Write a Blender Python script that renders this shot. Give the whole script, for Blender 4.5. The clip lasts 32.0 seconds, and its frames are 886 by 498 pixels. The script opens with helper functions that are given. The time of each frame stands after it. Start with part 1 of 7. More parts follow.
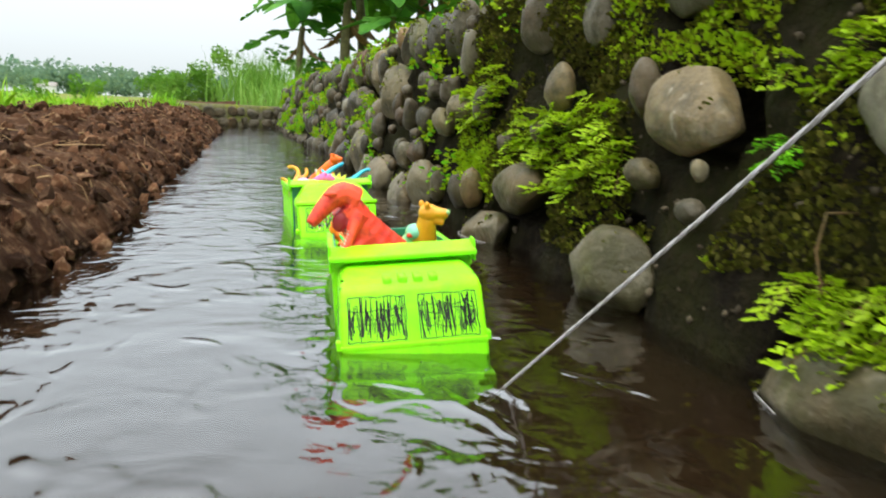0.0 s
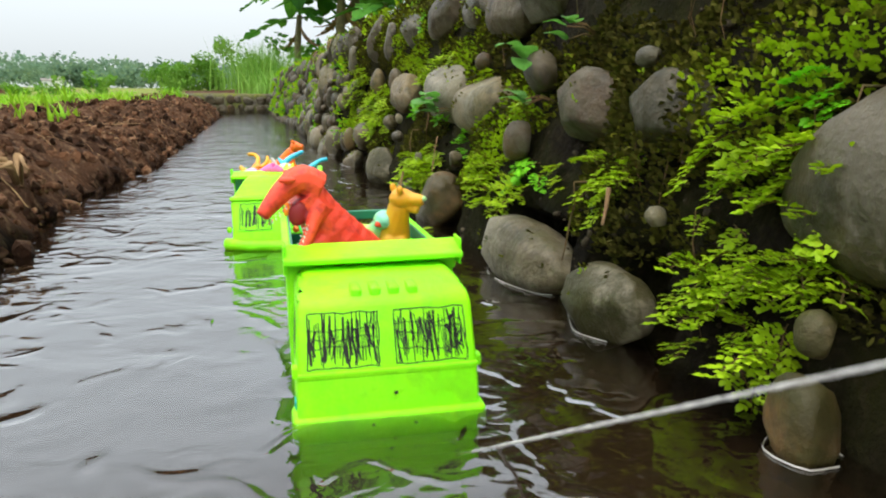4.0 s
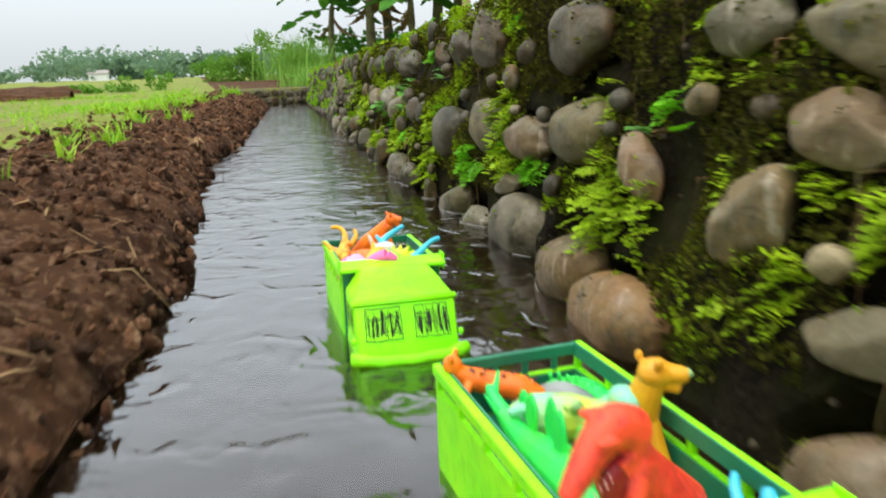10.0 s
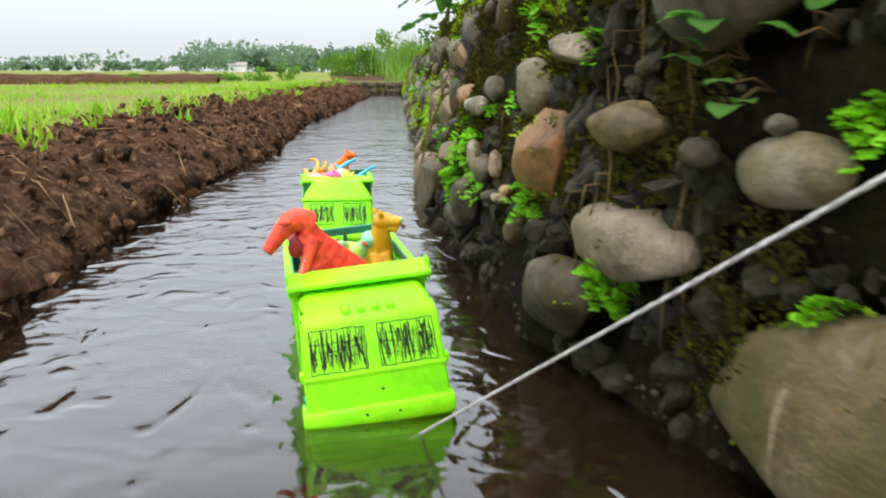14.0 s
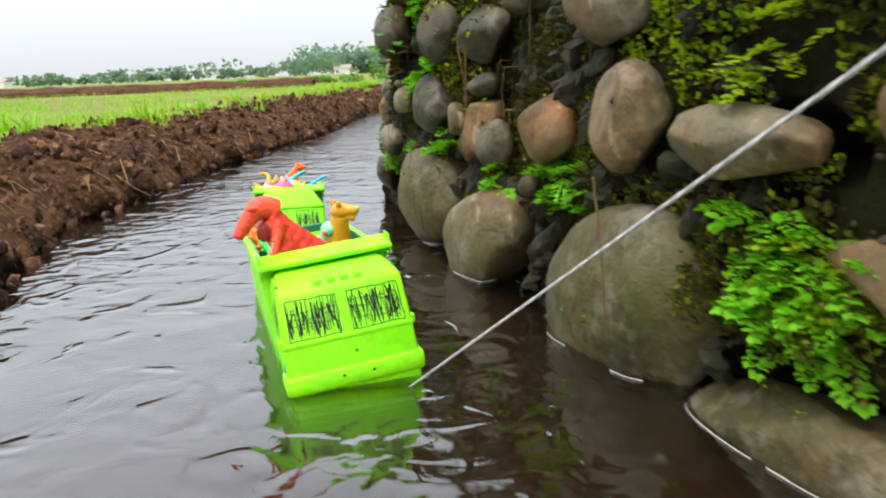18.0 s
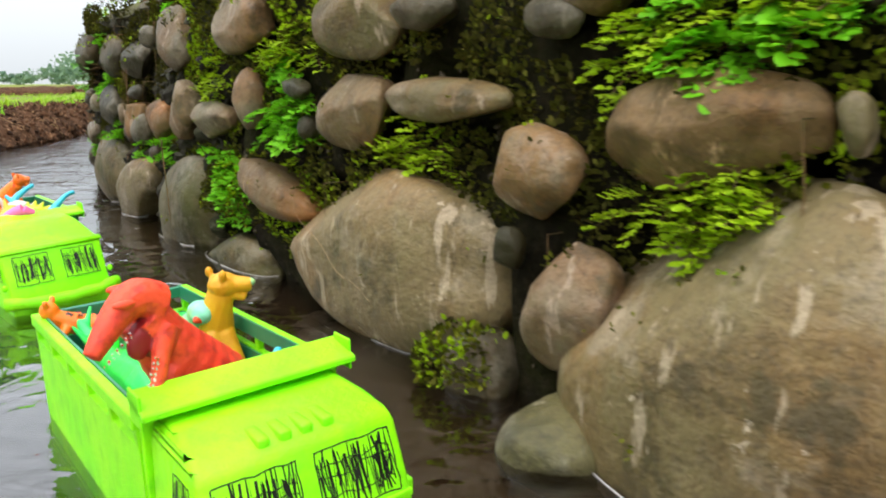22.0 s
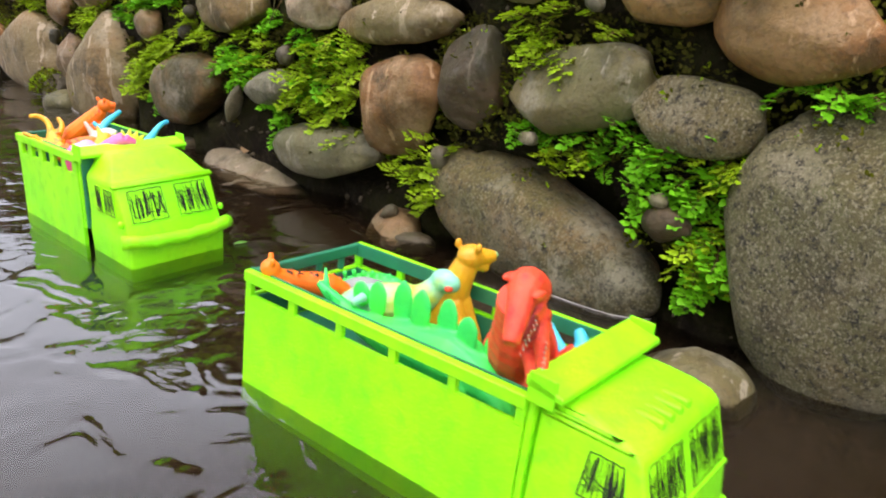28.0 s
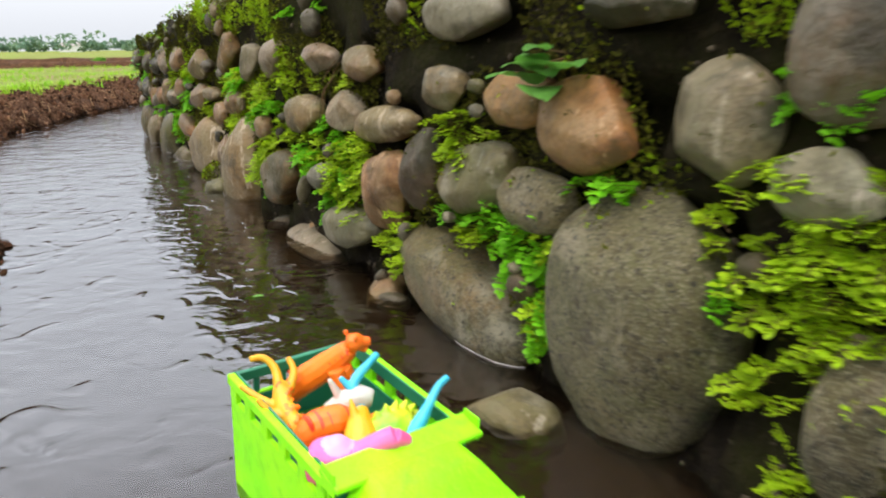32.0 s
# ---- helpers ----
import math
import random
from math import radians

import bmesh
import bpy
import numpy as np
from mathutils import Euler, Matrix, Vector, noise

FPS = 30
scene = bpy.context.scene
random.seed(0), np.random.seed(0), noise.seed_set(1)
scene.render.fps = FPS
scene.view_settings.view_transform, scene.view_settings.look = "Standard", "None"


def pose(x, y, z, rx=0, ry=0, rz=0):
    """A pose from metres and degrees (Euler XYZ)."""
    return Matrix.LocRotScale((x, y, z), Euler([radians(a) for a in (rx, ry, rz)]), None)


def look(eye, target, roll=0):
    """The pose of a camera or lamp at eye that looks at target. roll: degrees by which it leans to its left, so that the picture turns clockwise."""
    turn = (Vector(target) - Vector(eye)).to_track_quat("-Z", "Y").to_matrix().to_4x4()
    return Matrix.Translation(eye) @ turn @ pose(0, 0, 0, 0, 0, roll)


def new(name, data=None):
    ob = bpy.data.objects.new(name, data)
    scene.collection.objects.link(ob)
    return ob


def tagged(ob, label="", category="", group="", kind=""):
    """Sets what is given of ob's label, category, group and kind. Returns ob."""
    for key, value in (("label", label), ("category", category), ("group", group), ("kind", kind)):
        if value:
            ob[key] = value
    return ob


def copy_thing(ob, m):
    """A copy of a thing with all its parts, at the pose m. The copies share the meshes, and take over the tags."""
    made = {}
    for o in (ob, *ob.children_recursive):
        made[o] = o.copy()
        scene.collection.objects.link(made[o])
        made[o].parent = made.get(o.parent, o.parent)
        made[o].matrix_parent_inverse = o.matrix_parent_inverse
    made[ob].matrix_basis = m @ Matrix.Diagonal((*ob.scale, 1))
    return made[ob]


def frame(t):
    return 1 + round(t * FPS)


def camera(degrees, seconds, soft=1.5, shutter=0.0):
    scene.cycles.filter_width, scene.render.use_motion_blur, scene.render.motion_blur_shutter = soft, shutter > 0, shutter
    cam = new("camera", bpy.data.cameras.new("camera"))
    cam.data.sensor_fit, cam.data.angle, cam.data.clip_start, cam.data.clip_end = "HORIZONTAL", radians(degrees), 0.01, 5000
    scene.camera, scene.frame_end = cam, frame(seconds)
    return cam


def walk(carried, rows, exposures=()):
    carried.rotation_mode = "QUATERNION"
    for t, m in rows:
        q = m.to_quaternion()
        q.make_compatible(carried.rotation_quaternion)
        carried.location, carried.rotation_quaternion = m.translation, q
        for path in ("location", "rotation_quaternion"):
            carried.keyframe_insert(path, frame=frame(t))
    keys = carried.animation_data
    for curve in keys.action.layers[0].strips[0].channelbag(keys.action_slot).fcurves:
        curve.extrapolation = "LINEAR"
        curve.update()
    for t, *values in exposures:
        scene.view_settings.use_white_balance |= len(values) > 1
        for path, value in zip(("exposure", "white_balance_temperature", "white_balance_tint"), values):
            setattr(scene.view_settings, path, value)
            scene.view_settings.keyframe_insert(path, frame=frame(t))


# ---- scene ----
cam = camera(60.8, 32.0, soft=2.0, shutter=0.35)
PATH = [
    (0, 0.1701, -0.7575, 0.1956, 79.682, -2.715, -20.656),
    (0.5, 0.2050, -0.9050, 0.1773, 79.686, -1.340, -18.047),
    (1, 0.2008, -1.0610, 0.1915, 79.882, 0.401, -15.759),
    (1.5, 0.1613, -1.2216, 0.2294, 79.962, 1.803, -12.124),
    (2, 0.1371, -1.3848, 0.2371, 79.600, 2.358, -8.357),
    (2.5, 0.1729, -1.5403, 0.2341, 79.821, 1.615, -8.647),
    (3, 0.1811, -1.6475, 0.2143, 81.335, 0.687, -11.186),
    (3.5, 0.1539, -1.7718, 0.2226, 79.940, 0.254, -17.702),
    (4, 0.1478, -1.8066, 0.2143, 78.165, -0.542, -20.186),
    (4.5, 0.1318, -1.8179, 0.2154, 78.067, -1.136, -19.956),
    (5, 0.0626, -1.7753, 0.2267, 76.149, -1.697, -24.130),
    (5.5, 0.0427, -1.7854, 0.2365, 74.967, -1.392, -27.738),
    (6, 0.0327, -1.7898, 0.2463, 73.731, -1.013, -31.240),
    (6.5, 0.0818, -1.8164, 0.1888, 77.698, -6.275, -30.021),
    (7, 0.0855, -1.8094, 0.1782, 78.937, -6.354, -30.104),
    (7.5, 0.0902, -1.8805, 0.1902, 78.833, -4.853, -29.001),
    (8, 0.0966, -2.0000, 0.2146, 77.977, -3.211, -27.931),
    (8.5, 0.0975, -2.1509, 0.2483, 79.052, -1.238, -26.878),
    (9, 0.0287, -2.5579, 0.3221, 78.307, 1.043, -22.213),
    (9.5, 0.0132, -2.9216, 0.3371, 76.539, 1.520, -18.304),
    (10, -0.0379, -3.3413, 0.3232, 76.574, 1.808, -17.479),
    (10.5, -0.0551, -3.7331, 0.3024, 76.129, 1.852, -15.353),
    (11, -0.0776, -4.1284, 0.2988, 77.594, 2.169, -13.169),
    (11.5, -0.0524, -4.4076, 0.2809, 77.559, 1.621, -11.910),
    (12, -0.0140, -4.5968, 0.2768, 77.996, 0.445, -9.864),
    (12.5, -0.0220, -4.6556, 0.2639, 77.230, -0.854, -14.358),
    (13, -0.0055, -4.6972, 0.2639, 77.612, -0.791, -12.945),
    (13.5, 0.0377, -4.7946, 0.2708, 77.937, -1.197, -10.168),
    (14, 0.1093, -4.9974, 0.2920, 76.813, -0.241, -8.330),
    (14.5, 0.1301, -5.1461, 0.2828, 76.317, -1.745, -8.595),
    (15, 0.1518, -5.2625, 0.2864, 77.386, 0.660, -10.167),
    (15.5, 0.1663, -5.4070, 0.2930, 78.891, 1.366, -12.151),
    (16, 0.1914, -5.5902, 0.3042, 77.784, 0.350, -11.065),
    (16.5, 0.2390, -5.6807, 0.3041, 77.050, 0.321, -7.354),
    (17, 0.2929, -5.7609, 0.3038, 76.314, 0.338, -3.635),
    (17.6, 0.4115, -5.8596, 0.2544, 77.863, 0.769, 1.064),
    (18, 0.4385, -5.9467, 0.2836, 76.628, 2.252, -0.811),
    (18.5, 0.4962, -6.1345, 0.2631, 78.983, 0.980, -3.753),
    (19, 0.5523, -6.2989, 0.2632, 79.307, -0.266, -5.037),
    (19.5, 0.5758, -6.3625, 0.2849, 78.088, 0.699, -5.268),
    (20, 0.5917, -6.4183, 0.2778, 78.048, 0.169, -4.093),
    (20.5, 0.6022, -6.4476, 0.2812, 78.524, 0.051, -5.815),
    (21, 0.5850, -6.5296, 0.2900, 79.213, 1.003, -13.882),
    (21.5, 0.6124, -6.5898, 0.2874, 77.989, 1.024, -17.107),
    (22, 0.6724, -6.6706, 0.2794, 77.511, 0.321, -16.435),
    (22.5, 0.7182, -6.7829, 0.2959, 76.458, 0.024, -18.496),
    (23, 0.7761, -6.9420, 0.2920, 76.084, 2.706, -13.620),
    (23.5, 0.8395, -7.1844, 0.3295, 75.045, 3.417, -12.759),
    (24, 0.8896, -7.4694, 0.3255, 73.883, 2.214, -10.299),
    (24.5, 0.9353, -7.6571, 0.3427, 70.431, 2.638, -9.081),
    (25, 0.9549, -7.7711, 0.3561, 69.258, 2.975, -9.072),
    (25.5, 0.9867, -7.8157, 0.3301, 69.060, 1.308, -11.469),
    (26, 0.9949, -7.8957, 0.3151, 69.356, -0.086, -18.948),
    (26.5, 1.0031, -7.9394, 0.3221, 69.553, 0.519, -21.982),
    (27, 0.8566, -8.0327, 0.3242, 70.550, -3.382, -27.866),
    (27.5, 0.8742, -8.0850, 0.3294, 70.185, -3.348, -27.231),
    (28, 0.8937, -8.1290, 0.3376, 69.797, -3.210, -26.378),
    (28.5, 1.0226, -8.0977, 0.3261, 69.801, -0.474, -21.173),
    (29, 1.0289, -8.1054, 0.3314, 70.046, -0.132, -20.455),
    (29.5, 1.0344, -8.1151, 0.3276, 70.296, -0.205, -20.029),
    (30, 1.0447, -8.1235, 0.3187, 70.288, -0.066, -19.032),
    (30.5, 1.0656, -8.1196, 0.3079, 70.905, 0.028, -17.137),
    (31, 1.0894, -8.1046, 0.3134, 72.606, 0.257, -13.826),
    (31.5, 1.1268, -8.2036, 0.3411, 74.656, 0.461, -8.615),
    (32, 1.1883, -8.4406, 0.3975, 74.962, 0.658, -9.582),
]
EXPOSURES = [(0.0, 0.3, 6500, 6), (2.5, 0.28, 6500, 7), (4.2, 0.2, 6500, 7), (6.5, 0.25, 6500, 2), (8.0, 0.14, 6500, 4), (11.0, 0.12, 6500, 8), (13.0, 0.22, 6500, 9), (18.0, 0.32, 6500, 10), (21.0, 0.3, 6500, 8), (23.5, 0.4, 6500, 12), (26.5, 0.35, 6500, 13), (29.0, 0.45, 6500, 20), (30.2, 0.52, 6500, 19), (31.2, 0.35, 6500, 13), (32.0, 0.3, 6500, 13)]
walk(cam, [(t, pose(*p)) for t, *p in PATH], EXPOSURES)

# ---- world, sun, exposure ----
def make_world():
    w = bpy.data.worlds.new("overcast_sky")
    scene.world = w
    w.use_nodes = True
    nt = w.node_tree
    nt.nodes.clear()
    sky = nt.nodes.new("ShaderNodeTexSky")
    sky.sky_type = "NISHITA"
    sky.sun_disc = False
    sky.sun_elevation, sky.sun_rotation = radians(62), radians(200)
    sky.air_density, sky.dust_density, sky.ozone_density = 1.0, 5.0, 1.0
    mix = nt.nodes.new("ShaderNodeMix")
    mix.data_type = "RGBA"
    mix.inputs[0].default_value = 0.72
    mix.inputs[7].default_value = (8.6, 9.1, 9.6, 1)
    bg = nt.nodes.new("ShaderNodeBackground")
    bg.inputs[1].default_value = 0.105
    out = nt.nodes.new("ShaderNodeOutputWorld")
    nt.links.new(sky.outputs[0], mix.inputs[6])
    tc = nt.nodes.new("ShaderNodeTexCoord")
    sep = nt.nodes.new("ShaderNodeSeparateXYZ")
    nt.links.new(tc.outputs["Generated"], sep.inputs[0])
    rise = nt.nodes.new("ShaderNodeMapRange")
    rise.inputs[1].default_value, rise.inputs[2].default_value = 0.0, 1.0
    rise.inputs[3].default_value, rise.inputs[4].default_value = 0.95, 3.0
    nt.links.new(sep.outputs[2], rise.inputs[0])
    bright = nt.nodes.new("ShaderNodeVectorMath")
    bright.operation = "SCALE"
    nt.links.new(mix.outputs[2], bright.inputs[0])
    nt.links.new(rise.outputs[0], bright.inputs[3])
    nt.links.new(bright.outputs[0], bg.inputs[0])
    nt.links.new(bg.outputs[0], out.inputs[0])


make_world()
sun = new("sun", bpy.data.lights.new("sun", "SUN"))
sun.data.energy, sun.data.angle, sun.data.color = 1.2, radians(24), (1.0, 0.96, 0.9)
sun.matrix_basis = look((-3.5, -2, 14), (0.5, -2, 0))



# ---- materials ----
def material(name, col, rough=0.6, var=None, scale=8.0, fine=None, fscale=60.0, bump=0.0, bscale=40.0,
             metallic=0.0, spec=0.5, per_object=0.0, per_piece=0.0, coords="Object", coat=0.0, sheen=0.0, trans=0.0):
    """A surface: col, mixed with var by large noise and with fine by small noise, with relief."""
    m = bpy.data.materials.new(name)
    m.use_nodes = True
    nt = m.node_tree
    b = nt.nodes["Principled BSDF"]
    b.inputs["Roughness"].default_value = rough
    b.inputs["Metallic"].default_value = metallic
    b.inputs["Specular IOR Level"].default_value = spec if rough < 0.8 else 0.08
    b.inputs["Coat Weight"].default_value = coat
    b.inputs["Coat Roughness"].default_value = 0.15
    tc = nt.nodes.new("ShaderNodeTexCoord")
    last = None

    def noise_tex(s, detail=6.0, rough_=0.6):
        n = nt.nodes.new("ShaderNodeTexNoise")
        n.inputs["Scale"].default_value, n.inputs["Detail"].default_value, n.inputs["Roughness"].default_value = s, detail, rough_
        nt.links.new(tc.outputs[coords], n.inputs["Vector"])
        return n

    def mixed(a, bcol, fac, lo=0.4, hi=0.62):
        ramp = nt.nodes.new("ShaderNodeMapRange")
        ramp.inputs[1].default_value, ramp.inputs[2].default_value = lo, hi
        nt.links.new(fac, ramp.inputs[0])
        mx = nt.nodes.new("ShaderNodeMix")
        mx.data_type = "RGBA"
        nt.links.new(ramp.outputs[0], mx.inputs[0])
        if isinstance(a, tuple):
            mx.inputs[6].default_value = (*a, 1)
        else:
            nt.links.new(a, mx.inputs[6])
        mx.inputs[7].default_value = (*bcol, 1)
        return mx.outputs[2]

    colour = tuple(col)
    if var:
        colour = mixed(colour, var, noise_tex(scale).outputs["Fac"])
    if fine:
        colour = mixed(colour, fine, noise_tex(fscale, 4.0).outputs["Fac"], 0.5, 0.72)
    if per_object or per_piece:
        info = nt.nodes.new("ShaderNodeNewGeometry" if per_piece else "ShaderNodeObjectInfo")
        vary = per_object or per_piece
        hsv = nt.nodes.new("ShaderNodeHueSaturation")
        r1 = nt.nodes.new("ShaderNodeMapRange")
        r1.inputs[3].default_value, r1.inputs[4].default_value = 1 - vary, 1 + vary
        nt.links.new(info.outputs["Random Per Island" if per_piece else "Random"], r1.inputs[0])
        nt.links.new(r1.outputs[0], hsv.inputs["Value"])
        if isinstance(colour, tuple):
            hsv.inputs["Color"].default_value = (*colour, 1)
        else:
            nt.links.new(colour, hsv.inputs["Color"])
        colour = hsv.outputs[0]
    if isinstance(colour, tuple):
        b.inputs["Base Color"].default_value = (*colour, 1)
    else:
        nt.links.new(colour, b.inputs["Base Color"])
    if bump:
        bp = nt.nodes.new("ShaderNodeBump")
        bp.inputs["Strength"].default_value, bp.inputs["Distance"].default_value = 1.0, bump
        nt.links.new(noise_tex(bscale, 8.0, 0.65).outputs["Fac"], bp.inputs["Height"])
        nt.links.new(bp.outputs[0], b.inputs["Normal"])
    if trans:
        b.inputs["Transmission Weight"].default_value = 0.0
        tr = nt.nodes.new("ShaderNodeBsdfTranslucent")
        ms = nt.nodes.new("ShaderNodeMixShader")
        ms.inputs[0].default_value = trans
        if isinstance(colour, tuple):
            tr.inputs[0].default_value = (*colour, 1)
        else:
            nt.links.new(colour, tr.inputs[0])
        nt.links.new(b.outputs[0], ms.inputs[1])
        nt.links.new(tr.outputs[0], ms.inputs[2])
        nt.links.new(ms.outputs[0], nt.nodes["Material Output"].inputs[0])
    return m


def stone_material(name="river_stone", gain=1.0, stain=0.7, lichen=0.66, algae=0.35, warm=(1.05, 0.96, 0.85), grit=0.0):
    """River stone: grey to brown from stone to stone, blotches, lichen spots, pits."""
    m = material(name, (0.14, 0.125, 0.10), 0.5, per_object=0.0, bump=0.0)
    nt = m.node_tree
    b = nt.nodes["Principled BSDF"]
    info = nt.nodes.new("ShaderNodeObjectInfo")
    geom = nt.nodes.new("ShaderNodeNewGeometry")
    add = nt.nodes.new("ShaderNodeVectorMath")
    add.operation = "SCALE"
    add.inputs[3].default_value = 13.0
    nt.links.new(geom.outputs["Position"], add.inputs[0])
    tall = nt.nodes.new("ShaderNodeVectorMath")
    tall.operation = "MULTIPLY"
    tall.inputs[1].default_value = (1.0, 1.0, 0.16)
    nt.links.new(add.outputs[0], tall.inputs[0])

    def tex(s, detail, rough_=0.6, src=add):
        n = nt.nodes.new("ShaderNodeTexNoise")
        n.inputs["Scale"].default_value, n.inputs["Detail"].default_value, n.inputs["Roughness"].default_value = s, detail, rough_
        nt.links.new(src.outputs[0], n.inputs["Vector"])
        return n.outputs["Fac"]

    ramp = nt.nodes.new("ShaderNodeValToRGB")
    cr = ramp.color_ramp
    cr.elements[0].position, cr.elements[0].color = 0.0, (0.085, 0.08, 0.055, 1)
    cr.elements[1].position, cr.elements[1].color = 1.0, (0.24, 0.12, 0.034, 1)
    for p, c in ((0.2, (0.16, 0.125, 0.06)), (0.45, (0.105, 0.095, 0.036)), (0.65, (0.185, 0.165, 0.11)), (0.85, (0.17, 0.125, 0.055))):
        e = cr.elements.new(p)
        e.color = (*c, 1)
    nt.links.new(info.outputs["Random"], ramp.inputs[0])

    def mixin(a, colr, fac, lo, hi, most=1.0):
        mr = nt.nodes.new("ShaderNodeMapRange")
        mr.inputs[1].default_value, mr.inputs[2].default_value, mr.inputs[4].default_value = lo, hi, most
        nt.links.new(fac, mr.inputs[0])
        mx = nt.nodes.new("ShaderNodeMix")
        mx.data_type = "RGBA"
        nt.links.new(mr.outputs[0], mx.inputs[0])
        nt.links.new(a, mx.inputs[6])
        mx.inputs[7].default_value = (*colr, 1)
        return mx.outputs[2]

    c = mixin(ramp.outputs[0], (0.20, 0.105, 0.032), tex(0.55, 4.0), 0.46, 0.6, stain)
    c = mixin(c, (0.26, 0.23, 0.165), tex(0.9, 8.0, 0.72), 0.53, 0.62, 0.55)
    c = mixin(c, (0.035, 0.033, 0.015), tex(1.1, 7.0, 0.7), 0.5, 0.64, 0.8)
    c = mixin(c, (0.075, 0.085, 0.016), tex(0.83, 6.0, 0.7), 0.46, 0.6, algae)
    c = mixin(c, (0.42, 0.37, 0.28), tex(2.7, 8.0, 0.76), lichen, lichen + 0.03, 0.8)
    c = mixin(c, (0.34, 0.29, 0.20), tex(3.2, 4.0, 0.6, tall), lichen - 0.03, lichen + 0.01, 0.7)
    c = mixin(c, (0.05, 0.04, 0.025), tex(16.0, 5.0), 0.5, 0.75, 0.6)
    if algae > 0.45:
        c = mixin(c, (0.045, 0.042, 0.012), tex(0.33, 5.0, 0.65), 0.47, 0.56, 0.85)
        c = mixin(c, (0.30, 0.28, 0.22), tex(0.5, 9.0, 0.78), 0.50, 0.60, 0.7)
    if grit:
        c = mixin(c, (0.022, 0.019, 0.012), tex(9.0, 6.0, 0.8), 0.51, 0.60, grit)
        c = mixin(c, (0.30, 0.27, 0.19), tex(26.0, 3.0, 0.7), 0.53, 0.63, grit * 0.75)
    level = nt.nodes.new("ShaderNodeVectorMath")
    level.operation = "MULTIPLY"
    level.inputs[1].default_value = (gain * warm[0], gain * warm[1], gain * warm[2])
    nt.links.new(c, level.inputs[0])
    nt.links.new(level.outputs[0], b.inputs["Base Color"])
    bp = nt.nodes.new("ShaderNodeBump")
    bp.inputs["Distance"].default_value = 0.006
    bp.inputs["Strength"].default_value = 0.8 + 0.2 * grit
    nt.links.new(tex(5.0, 9.0, 0.62 + 0.16 * grit), bp.inputs["Height"])
    nt.links.new(bp.outputs[0], b.inputs["Normal"])
    b.inputs["Roughness"].default_value = 0.5
    b.inputs["Specular IOR Level"].default_value = 0.3
    return m


def haze_material():
    """Silt hanging in the water: each sheet hides part of what lies under it."""
    m = bpy.data.materials.new("hanging_silt")
    m.use_nodes = True
    nt = m.node_tree
    nt.nodes.remove(nt.nodes["Principled BSDF"])
    clear = nt.nodes.new("ShaderNodeBsdfTransparent")
    silt = nt.nodes.new("ShaderNodeBsdfDiffuse")
    silt.inputs[0].default_value = (0.044, 0.026, 0.014, 1)
    mix = nt.nodes.new("ShaderNodeMixShader")
    mix.inputs[0].default_value = 0.36
    nt.links.new(clear.outputs[0], mix.inputs[1])
    nt.links.new(silt.outputs[0], mix.inputs[2])
    nt.links.new(mix.outputs[0], nt.nodes["Material Output"].inputs[0])
    return m


